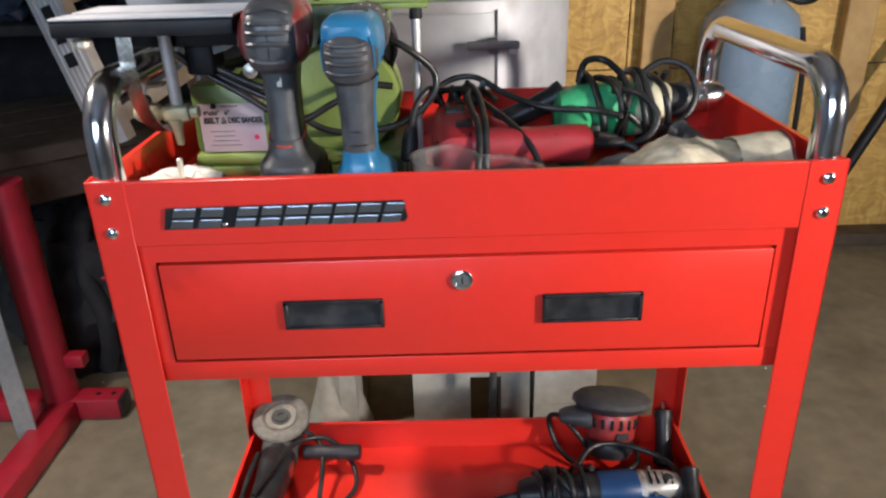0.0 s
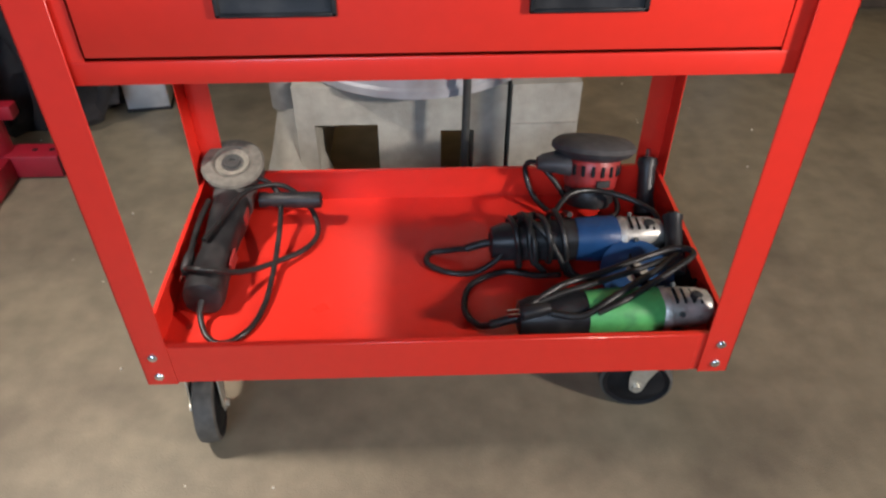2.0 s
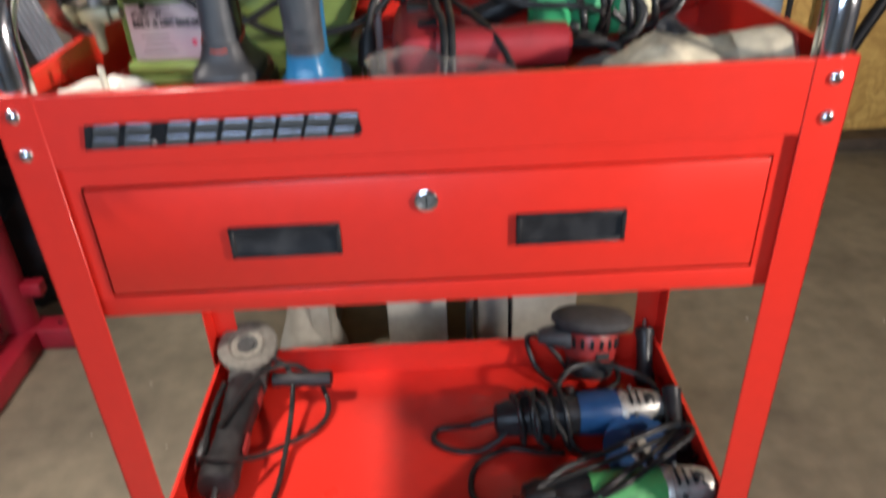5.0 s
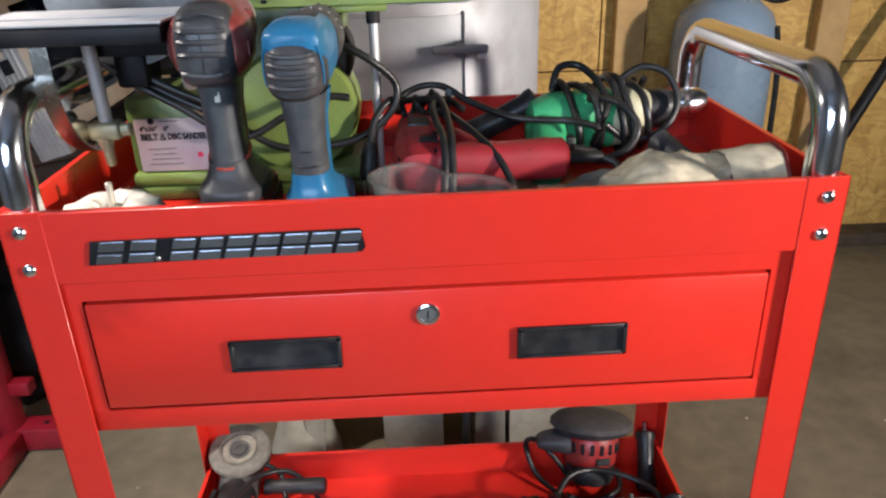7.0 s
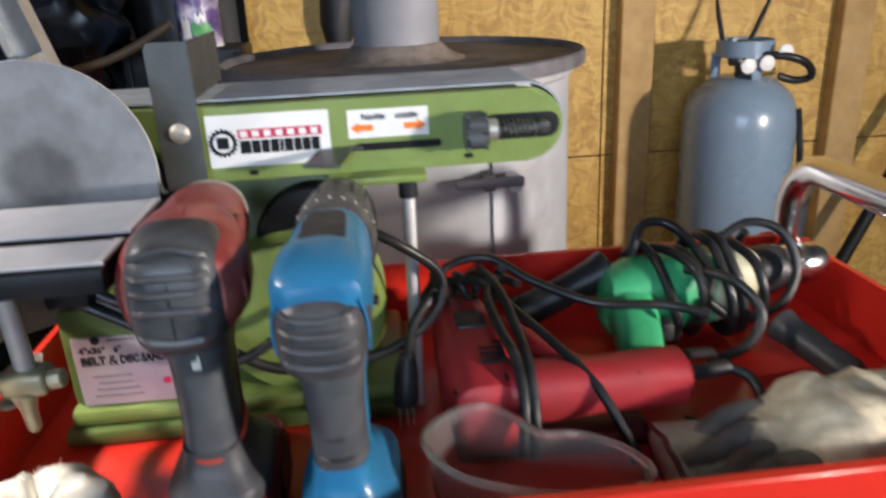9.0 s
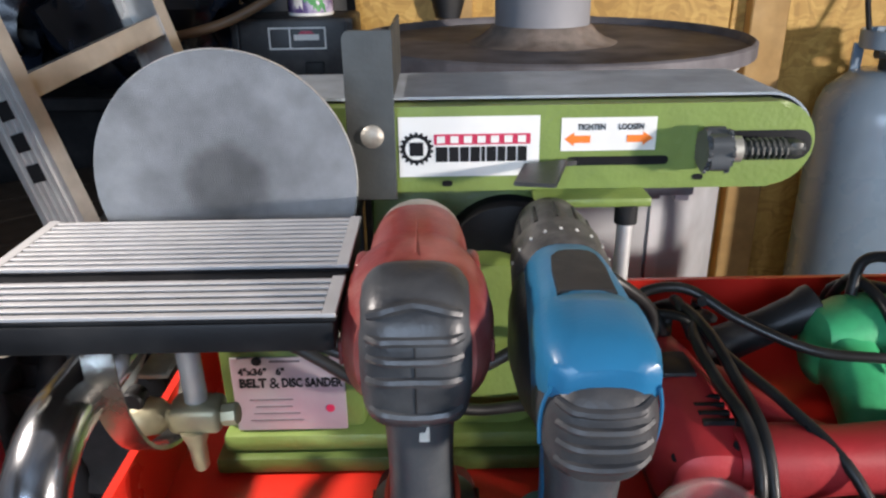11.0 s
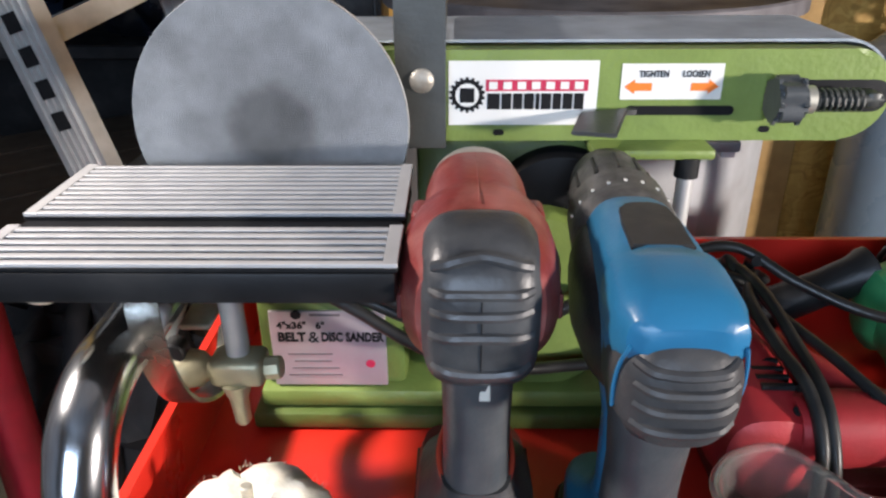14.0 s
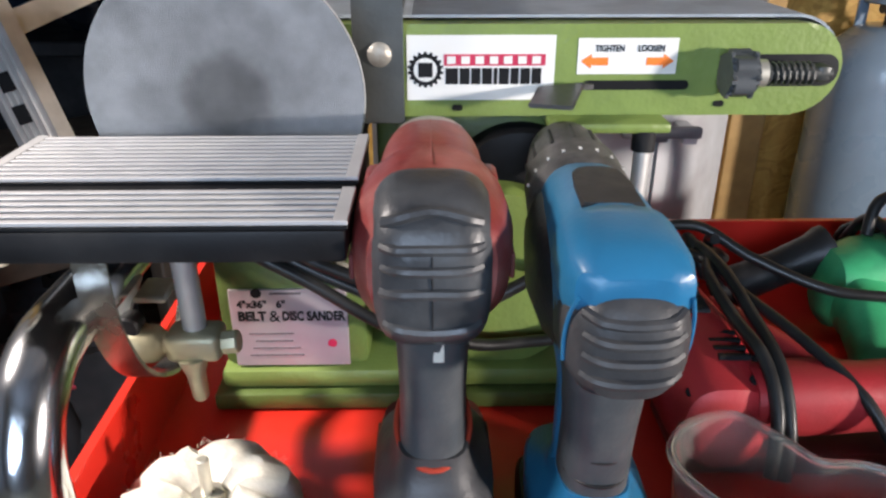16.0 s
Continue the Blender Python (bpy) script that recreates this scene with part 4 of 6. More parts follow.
    part("foot", loft("z", [(0.051, 0, 0.001, 0.03, 0.046), (0.06, 0, 0.001, 0.031, 0.047), (0.064, 0, 0.0, 0.029, 0.044), (0.07, 0, -0.002, 0.0235, 0.0345), (0.082, 0, -0.0055, 0.0188, 0.0272), (0.088, 0, -0.007, 0.0178, 0.0258)], 32, 3.4), RUBBER, d, "flared grey foot")
    battery = part("battery", loft("z", [(0.0, 0, 0.007, 0.0285, 0.055), (0.004, 0, 0.007, 0.031, 0.058), (0.046, 0, 0.007, 0.0315, 0.0585), (0.052, 0, 0.007, 0.0295, 0.0565)], 36, 6.0), MAROON, d, "dirty dark red battery pack")
    for sx in (-1, 1):
        part("battery_latch", box(min(sx * 0.031, sx * 0.033), max(sx * 0.031, sx * 0.033), 0.008, 0.055, 0.01, 0.042, 0.001, 1), BLACK, battery)


DRIVERRED = mat("scuffed_tool_red", (0.2, 0.032, 0.029), 0.36, vary=0.16, size=110, bump=0.15, second=(0.34, 0.14, 0.12), patch=38, mix=0.7)
DRIVERGRIP = mat("shiny_grey_rubber", (0.036, 0.038, 0.042), 0.36, vary=0.15, bump=0.12, second=(0.085, 0.088, 0.09), patch=35, mix=0.6)
mat_ring = mat("orange_red_trim", (0.42, 0.05, 0.025), 0.45, bump=0.05)
impact_wrench()


def drill_driver():
    d = thing("drill_driver", "bright blue and grey cordless drill driver standing on its battery", "drill driver", (-0.1065, 0.07, FLOOR), (0, 0, -1.6))
    S = [(-0.057, 0, 0.176, 0.011, 0.013), (-0.0545, 0, 0.177, 0.018, 0.0205), (-0.047, 0, 0.1785, 0.0235, 0.0275), (-0.034, 0, 0.1795, 0.0258, 0.0312), (-0.012, 0, 0.1795, 0.0266, 0.0325), (0.012, 0, 0.179, 0.0264, 0.0328), (0.036, 0, 0.1785, 0.0255, 0.0322), (0.056, 0, 0.178, 0.0245, 0.0305), (0.068, 0, 0.178, 0.0225, 0.0275)]
    body = part("motor_body", loft("y", S, 40, 2.6), TOOLBLUE, d, "bright blue motor body")
    C = [(-0.0585, 0, 0.196, 0.0165, 0.007), (-0.0545, 0, 0.195, 0.0228, 0.0125), (-0.042, 0, 0.1925, 0.0258, 0.0195), (-0.02, 0, 0.191, 0.0262, 0.0226), (-0.011, 0, 0.1905, 0.0258, 0.0226), (-0.0085, 0, 0.19, 0.0235, 0.021)]
    part("top_cap", loft("y", C, 36, 3.0), TOOLBLUE, body)
    part("body_belly", loft("y", [(-0.03, -0.003, 0.17, 0.022, 0.024), (-0.01, -0.0045, 0.17, 0.0265, 0.0275), (0.02, -0.0055, 0.17, 0.028, 0.0285), (0.05, -0.0045, 0.172, 0.0268, 0.0265), (0.068, -0.003, 0.175, 0.0225, 0.023)], 30, 2.7), BLACK, d, "black lower housing")
    P = [(-0.0655, 0, 0.1715, 0.0105, 0.0125), (-0.0635, 0, 0.172, 0.0175, 0.0192), (-0.057, 0, 0.1728, 0.0228, 0.0235), (-0.045, 0, 0.173, 0.0252, 0.025), (-0.03, 0, 0.173, 0.0262, 0.0252), (-0.016, 0, 0.171, 0.0235, 0.024)]
    back = part("rear_grip", loft("y", P, 36, 2.9), RUBBER, d, "ribbed grey rubber rear grip")
    for z in (0.1885, 0.1805, 0.172, 0.163):
        part("rib", rib(P, 2.9, 0.0185, z, -0.002, 0.0024), RUBBER, back)
    for sx in (-1, 1):
        part("grip_edge", tube([(sx * 0.0215, -0.0565, 0.194), (sx * 0.024, -0.0535, 0.184), (sx * 0.0248, -0.0515, 0.173), (sx * 0.0242, -0.0495, 0.162)], 0.0009, 8, 5), TOOLBLUE, back, "thin blue edge")
    panel = [(-0.0135, -0.0065), (0.0135, -0.0065), (0.013, 0.02), (0.0115, 0.036), (0.0085, 0.0405), (0.004, 0.0425), (-0.004, 0.0425), (-0.0085, 0.0405), (-0.0115, 0.036), (-0.013, 0.02)]
    part("speed_switch", slab(panel, "z", 0.2085, 0.2121, 0.0009), SWITCHGREY, body, "dark grey switch panel on top")
    part("clutch_ring", loft("y", [(0.06, 0, 0.181, 0.0255, 0.0262), (0.066, 0, 0.181, 0.0278, 0.0282), (0.07, 0, 0.181, 0.0284, 0.0288), (0.094, 0, 0.183, 0.0276, 0.028), (0.098, 0, 0.183, 0.0246, 0.025)], 32, 2.0), CHUCKGREY, d, "scuffed grey clutch collar")
    for a in range(20, 170, 18):
        x, z = 0.0283 * math.cos(radians(a)), 0.1812 + 0.0288 * math.sin(radians(a))
        part("collar_mark", box(x - 0.0008, x + 0.0008, 0.0755, 0.078, z - 0.0005, z + 0.0005), WHITE, d, smooth=False)
    chuck = part("chuck", loft("y", [(0.095, 0, 0.183, 0.0248, 0.0248), (0.12, 0, 0.185, 0.0242, 0.0242), (0.14, 0, 0.186, 0.021, 0.021), (0.154, 0, 0.187, 0.014, 0.014), (0.158, 0, 0.187, 0.006, 0.006)], 28, 2.0), CHUCKGREY, d, "chipped dark chuck")
    for a in range(0, 360, 30):
        x, z = 0.0242 * math.cos(radians(a)), 0.185 + 0.0242 * math.sin(radians(a))
        part("chuck_rib", rod((x, 0.101, z - 0.001), (x * 0.98, 0.122, z), 0.0013, n=6), BLACK, chuck)
    part("handle", loft("z", [(0.06, 0, -0.01, 0.0185, 0.026), (0.0755, 0, -0.0145, 0.0168, 0.0235), (0.11, 0, -0.0185, 0.0166, 0.0225), (0.132, 0, -0.0195, 0.018, 0.024), (0.15, 0, -0.017, 0.021, 0.028)], 30, 2.6), HANDLEGREY, d, "slate rubber handle")
    for z in (0.086, 0.1, 0.114):
        part("grip_groove", tube([(0.0169 * math.cos(radians(a)), -0.0172 + 0.0229 * math.sin(radians(a)), z) for a in range(205, 336, 13)], 0.0008, 6, 3), BLACK, d)
    part("handle_sides", loft("z", [(0.06, 0, 0.0, 0.019, 0.018), (0.08, 0, -0.005, 0.0175, 0.016), (0.125, 0, -0.008, 0.0182, 0.017), (0.15, 0, -0.004, 0.0225, 0.022)], 24, 2.6), TOOLBLUE, d)
    part("trigger", loft("z", [(0.115, 0, 0.012, 0.006, 0.006), (0.12, 0, 0.016, 0.0075, 0.008), (0.143, 0, 0.018, 0.0075, 0.008), (0.148, 0, 0.016, 0.006, 0.006)], 14, 2.6), BLACK, d)
    part("foot", loft("z", [(0.024, 0.003, 0.004, 0.0305, 0.052), (0.046, 0.003, 0.004, 0.0312, 0.0525), (0.052, 0.002, 0.002, 0.0285, 0.047), (0.058, 0.001, -0.004, 0.0225, 0.036), (0.068, 0, -0.0105, 0.0188, 0.0275), (0.078, 0, -0.014, 0.0172, 0.0243)], 32, 3.2), TOOLBLUE, d, "flared blue foot")
    part("battery", loft("z", [(0.0, 0.003, 0.006, 0.0305, 0.052), (0.003, 0.003, 0.006, 0.0335, 0.055), (0.02, 0.003, 0.006, 0.034, 0.0555), (0.025, 0.003, 0.006, 0.0315, 0.053)], 32, 5.0), BLACK, d, "black battery pack")


SWITCHGREY = mat("switch_grey", (0.028, 0.028, 0.03), 0.6, vary=0.12, bump=0.1, second=(0.045, 0.04, 0.035), patch=50, mix=0.5)
CHUCKGREY = mat("chipped_grey", (0.055, 0.053, 0.052), 0.5, vary=0.25, size=90, bump=0.3, second=(0.2, 0.19, 0.18), patch=75, mix=0.55)
drill_driver()


# ---- loose tools in the upper tray ----
def buff_wheel():
    b = thing_at("buffing_wheel", "fluffy white cotton buffing wheel with a steel arbor", "buffing wheel", (-0.305, 0.078, FLOOR))
    n, loops = 60, []
    for r, z in ((0.03, 0.0), (0.043, 0.004), (0.05, 0.016), (0.049, 0.03), (0.042, 0.041), (0.032, 0.045), (0.02, 0.044), (0.012, 0.037), (0.008, 0.035)):
        loop = []
        for i in range(n):
            a = 2 * math.pi * i / n
            petal = 1 - 0.16 * max(0.0, math.cos(a * 6 + 0.7)) ** 6
            k = petal * (1 + 0.1 * noise.noise((3 * math.cos(a) + z * 40, 3 * math.sin(a), r * 60)))
            up = 0.006 * noise.noise((70 * r * math.cos(a), 70 * r * math.sin(a), 4)) if z > 0.01 else 0
            loop.append((-0.305 + r * k * math.cos(a), 0.078 + r * k * math.sin(a), FLOOR + 0.0005 + max(0, z + up)))
        loops.append(loop)
    part("cotton_pad", rings(loops), FLUFF, b)
    rng = random.Random(4)
    hair = bmesh.new()
    for _ in range(420):
        a, z = rng.uniform(0, 2 * math.pi), rng.uniform(0.01, 0.043)
        r = 0.046 - 0.3 * max(0, z - 0.028)
        p = Vector((-0.305 + r * math.cos(a), 0.078 + r * math.sin(a), FLOOR + z))
        out = Vector((math.cos(a), math.sin(a), rng.uniform(0.1, 1.2))).normalized() * rng.uniform(0.001, 0.0032)
        side = Vector((-math.sin(a), math.cos(a), 0)) * 0.0003
        bend = Vector((rng.uniform(-1, 1), rng.uniform(-1, 1), rng.uniform(-1, 1))) * 0.003
        v = [hair.verts.new(q) for q in (p - side, p + side, p + out + bend)]
        hair.faces.new(v)
    part("fibres", hair, FLUFF, b, "loose white fibres", smooth=False, kind="stuff")
    part("arbor", join(rod((-0.305, 0.078, FLOOR + 0.03), (-0.305, 0.078, FLOOR + 0.064), 0.0033, n=12, edge=0.0008), rod((-0.305, 0.078, FLOOR + 0.034), (-0.305, 0.078, FLOOR + 0.041), 0.009, n=6), rod((-0.305, 0.078, FLOOR + 0.03), (-0.305, 0.078, FLOOR + 0.0345), 0.014, n=20)), ZINC, b, "threaded steel arbor with nut")


buff_wheel()


def clear_cup():
    c = thing_at("clear_plastic_cover", "clear kidney-shaped plastic cover with a thick rim", "plastic cover", (0.01, 0.06, FLOOR))
    line = curve([(-0.056, 0.08, 0), (-0.04, 0.108, 0), (-0.01, 0.117, 0), (0.009, 0.096, 0), (0.022, 0.077, 0), (0.045, 0.073, 0), (0.069, 0.055, 0), (0.079, 0.028, 0), (0.058, 0.013, 0), (0.01, 0.018, 0), (-0.037, 0.042, 0)], 6, True)
    mid = Vector((0.008, 0.06, 0))
    def loop(z, k):
        return [mid + (q - mid) * k + Vector((0, 0, z)) for q in line]
    h = FLOOR + 0.058
    wall_ = rings([loop(FLOOR + 0.001, 0.86), loop(FLOOR + 0.02, 0.93), loop(h, 0.985), loop(h + 0.0015, 1.0), loop(h + 0.0015, 0.965), loop(h - 0.004, 0.955), loop(FLOOR + 0.02, 0.905), loop(FLOOR + 0.003, 0.835)])
    cup = part("shell", wall_, CLEAR, c)
    part("rim", tube([q + Vector((0, 0, h)) for q in line], 0.0024, 8, 2, True), CLEAR, c)


clear_cup()


def coil_points(a, b, r, turns, start=0.0, squash=1.0, n=9, wobble=0.0):
    """Points of a winding of cord about the line a-b."""
    a, b = Vector(a), Vector(b)
    d = (b - a).normalized()
    u = Vector((0, 0, 1)).cross(d).normalized()
    v = d.cross(u)
    out = []
    for k in range(int(turns * n) + 1):
        w = start + 2 * math.pi * k / n
        rr = r * (1 + wobble * math.sin(k * 1.7))
        out.append(a + (b - a) * (k / (turns * n)) + u * rr * math.cos(w) + v * rr * squash * math.sin(w))
    return out


def red_saw():
    s = thing_at("corded_red_tool", "faded red corded power tool with a closed handle and black cord", "power tool", (0.02, 0.2, FLOOR))
    body = part("body", loft("y", [(0.128, -0.004, 0.768, 0.018, 0.022), (0.134, -0.004, 0.77, 0.026, 0.03), (0.16, -0.004, 0.773, 0.0305, 0.0355), (0.2, -0.004, 0.775, 0.0315, 0.037), (0.25, -0.006, 0.776, 0.029, 0.035), (0.285, -0.008, 0.777, 0.025, 0.03), (0.297, -0.008, 0.777, 0.018, 0.022)], 28, 2.8), SAWRED, s, "faded red body with vents")
    part("nose", loft("y", [(0.29, -0.008, 0.777, 0.017, 0.02), (0.32, -0.01, 0.777, 0.016, 0.018), (0.345, -0.01, 0.777, 0.011, 0.012)], 20, 2.2), BLACK, s)
    part("handle", loft("x", [(0.012, 0.15, 0.782, 0.022, 0.022), (0.045, 0.148, 0.784, 0.0225, 0.0225), (0.085, 0.147, 0.785, 0.0205, 0.0205), (0.125, 0.148, 0.786, 0.0215, 0.0215), (0.146, 0.148, 0.786, 0.021, 0.021), (0.151, 0.148, 0.786, 0.015, 0.015)], 24, 2.6), SAWRED, s, "faded red handle")
    part("handle_bow", tube([(0.02, 0.245, 0.788), (0.033, 0.222, 0.79), (0.045, 0.195, 0.79), (0.066, 0.168, 0.788), (0.09, 0.15, 0.786)], 0.0135, 16, 6), SAWRED, s)
    part("foot", box(-0.03, 0.12, 0.13, 0.2, FLOOR + 0.0005, FLOOR + 0.016, 0.004), MAROON, s)
    part("switch", box(-0.018, 0.006, 0.205, 0.236, 0.808, 0.8145, 0.002), BLACK, body, "black slide switch")
    for k in range(4):
        part("vent", box(-0.006, 0.014, 0.155 + 0.009 * k, 0.1585 + 0.009 * k, 0.8065, 0.81), INK, body, smooth=False)
    for x, y, z in ((-0.026, 0.142, 0.792), (0.012, 0.142, 0.8005), (0.108, 0.134, 0.801), (0.06, 0.15, 0.8065), (0.02, 0.16, 0.8035)):
        part("screw_hole", lathe([(0.0032, 0), (0.0032, 0.0015), (0.001, 0.0015)], 12, towards((x, y, z), (x + 0.02, y - 0.15, z + 0.4))), INK, body)
    part("cord_boot", tube([(0.147, 0.148, 0.786), (0.168, 0.153, 0.784), (0.19, 0.16, 0.782)], 0.0062, 12, 5), BLACK, s)
    part("cord", tube([(0.188, 0.159, 0.782), (0.205, 0.152, 0.776), (0.207, 0.135, 0.765), (0.19, 0.125, 0.753), (0.165, 0.13, 0.75), (0.15, 0.14, 0.75)], 0.0042, 10), CORD, s, "black cord")
    part("cord", tube([(0.05, 0.3, 0.806), (0.028, 0.272, 0.825), (0.012, 0.235, 0.826), (0.014, 0.19, 0.818), (0.019, 0.15, 0.812), (0.02, 0.122, 0.79), (0.016, 0.108, 0.755)], 0.0042, 10), CORD, s)
    part("cord", tube([(0.0, 0.31, 0.81), (0.012, 0.28, 0.83), (0.022, 0.24, 0.829), (0.027, 0.19, 0.818), (0.028, 0.145, 0.808), (0.027, 0.118, 0.782), (0.026, 0.11, 0.752)], 0.0042, 10), CORD, s)
    part("cord", tube([(-0.03, 0.28, 0.822), (0.01, 0.262, 0.828), (0.032, 0.22, 0.818), (0.052, 0.17, 0.812), (0.075, 0.128, 0.795), (0.098, 0.095, 0.752)], 0.0038, 10), CORD, s)
    part("cord", tube([(-0.05, 0.26, 0.8), (-0.02, 0.29, 0.83), (0.02, 0.292, 0.838), (0.06, 0.27, 0.82), (0.11, 0.245, 0.806), (0.17, 0.235, 0.803), (0.2, 0.215, 0.8)], 0.0042, 10), CORD, s)
    part("cord_knot", tube(coil_points((-0.03, 0.285, 0.812), (0.035, 0.275, 0.822), 0.015, 3.2, 0.5, 0.8, wobble=0.2), 0.0044, 10, 4), CORD, s)
    plug = part("plug", loft("z", [(0.759, -0.064, 0.187, 0.008, 0.009), (0.762, -0.064, 0.187, 0.0105, 0.011), (0.785, -0.062, 0.19, 0.0095, 0.0105), (0.8, -0.06, 0.194, 0.006, 0.006)], 16, 2.8), BLACK, s, "black plug with bright prongs")
    for dx in (-0.005, 0.001, 0.006):
        part("prong", box(-0.0645 + dx - 0.0006, -0.0645 + dx + 0.0006, 0.183, 0.188, 0.7405, 0.76), ZINC, plug, smooth=False)
    part("plug_cord", tube([(-0.06, 0.194, 0.798), (-0.052, 0.2, 0.825), (-0.035, 0.215, 0.84), (-0.03, 0.25, 0.822), (-0.03, 0.28, 0.81)], 0.004, 10), CORD, s)


SAWRED = mat("faded_red_plastic", (0.36, 0.02, 0.026), 0.5, vary=0.1, bump=0.12, second=(0.27, 0.025, 0.028), patch=18, mix=0.6)
red_saw()


def green_drill():
    g = thing_at("corded_green_drill", "green corded hammer drill wound in its own black cord", "drill", (0.23, 0.29, FLOOR))
    body = part("motor_body", loft("x", [(0.128, 0.292, 0.782, 0.015, 0.018), (0.134, 0.293, 0.783, 0.027, 0.031), (0.155, 0.295, 0.785, 0.033, 0.037), (0.2, 0.3, 0.787, 0.034, 0.0375), (0.235, 0.304, 0.788, 0.033, 0.036)], 28, 2.5), TOOLGREEN, g, "scuffed green motor body")
    part("gear_case", loft("x", [(0.232, 0.304, 0.788, 0.0335, 0.0365), (0.25, 0.305, 0.79, 0.034, 0.037), (0.272, 0.306, 0.793, 0.029, 0.031), (0.285, 0.306, 0.795, 0.022, 0.023)], 28, 2.3), CREAM, g, "dirty cream gear case")
    part("collar", loft("x", [(0.28, 0.306, 0.796, 0.024, 0.024), (0.3, 0.307, 0.797, 0.025, 0.025), (0.312, 0.307, 0.798, 0.021, 0.021)], 24), BLACK, g)
    part("chuck", loft("x", [(0.308, 0.307, 0.798, 0.018, 0.018), (0.312, 0.307, 0.798, 0.0205, 0.0205), (0.328, 0.308, 0.8, 0.0205, 0.0205), (0.3285, 0.308, 0.8, 0.0185, 0.0185), (0.331, 0.308, 0.8, 0.0185, 0.0185), (0.3315, 0.308, 0.8, 0.0205, 0.0205), (0.345, 0.309, 0.801, 0.0195, 0.0195), (0.356, 0.309, 0.802, 0.013, 0.013), (0.358, 0.309, 0.802, 0.006, 0.006)], 26), CHROME, g, "bright steel chuck")
    part("handle", loft("y", [(0.2, 0.138, 0.756, 0.016, 0.014), (0.206, 0.14, 0.758, 0.02, 0.0185), (0.23, 0.146, 0.766, 0.0205, 0.021), (0.26, 0.152, 0.776, 0.022, 0.025), (0.285, 0.156, 0.783, 0.026, 0.031)], 24, 2.6), TOOLGREEN, g, "scuffed green pistol handle")
    part("handle_end", loft("y", [(0.192, 0.135, 0.751, 0.02, 0.0125), (0.2, 0.137, 0.753, 0.0225, 0.0145), (0.21, 0.139, 0.757, 0.021, 0.014)], 20, 3), TOOLGREENDARK, g)
    part("trigger", box(0.168, 0.18, 0.238, 0.258, 0.764, 0.782, 0.003), BLACK, g)
    part("side_grip", join(lathe([(0.004, 0), (0.0165, 0.001), (0.018, 0.006), (0.0165, 0.02), (0.0152, 0.055), (0.0168, 0.085), (0.02, 0.094), (0.02, 0.1), (0.012, 0.103)], 26, towards((0.052, 0.315, 0.7655), (0.149, 0.317, 0.8095)))), BLACK, g, "black auxiliary grip")
    part("second_grip", lathe([(0.004, 0), (0.0125, 0.001), (0.0145, 0.006), (0.0135, 0.03), (0.0145, 0.07), (0.016, 0.078), (0.01, 0.082)], 24, towards((0.31, 0.17, FLOOR + 0.0155), (0.272, 0.255, 0.777))), RUBBER, g, "dark grey straight grip")
    part("wound_cord", tube(coil_points((0.17, 0.296, 0.787), (0.288, 0.304, 0.792), 0.045, 4.2, 0.4, 0.98, wobble=0.13), 0.0046, 10, 4), CORD, g, "wound black cord")
    part("wound_cord", tube(coil_points((0.275, 0.31, 0.79), (0.165, 0.29, 0.795), 0.05, 2.4, 2.1, 0.85, wobble=0.16), 0.0046, 10, 4), CORD, g)
    part("cord_loop", tube([(0.2, 0.27, 0.82), (0.225, 0.235, 0.823), (0.245, 0.215, 0.8), (0.232, 0.205, 0.775), (0.2, 0.2, 0.765), (0.19, 0.19, 0.778), (0.16, 0.17, 0.79)], 0.0046, 10), CORD, g)
    part("cord_loop", tube([(0.16, 0.3, 0.825), (0.17, 0.31, 0.85), (0.195, 0.31, 0.852), (0.215, 0.29, 0.835), (0.22, 0.26, 0.815), (0.205, 0.24, 0.79)], 0.0046, 10), CORD, g)
    part("cord_loop", tube([(0.24, 0.3, 0.832), (0.27, 0.3, 0.85), (0.3, 0.29, 0.842), (0.31, 0.275, 0.81), (0.29, 0.262, 0.78), (0.25, 0.262, 0.77), (0.22, 0.26, 0.79)], 0.0044, 10), CORD, g)


TOOLGREENDARK = mat("tool_green_dark", (0.012, 0.16, 0.08), 0.45, vary=0.12, bump=0.12)
green_drill()


def crumpled(bm, amount, scale, seed):
    for v in bm.verts:
        n = noise.noise_vector(v.co * scale + Vector((seed, seed * 2, seed * 3)))
        n2 = noise.noise_vector(v.co * scale * 2.7 + Vector((seed * 5, seed, 0)))
        v.co += n * amount + n2 * amount * 0.45
        v.co.z = max(v.co.z, FLOOR + 0.0008)
    return bm


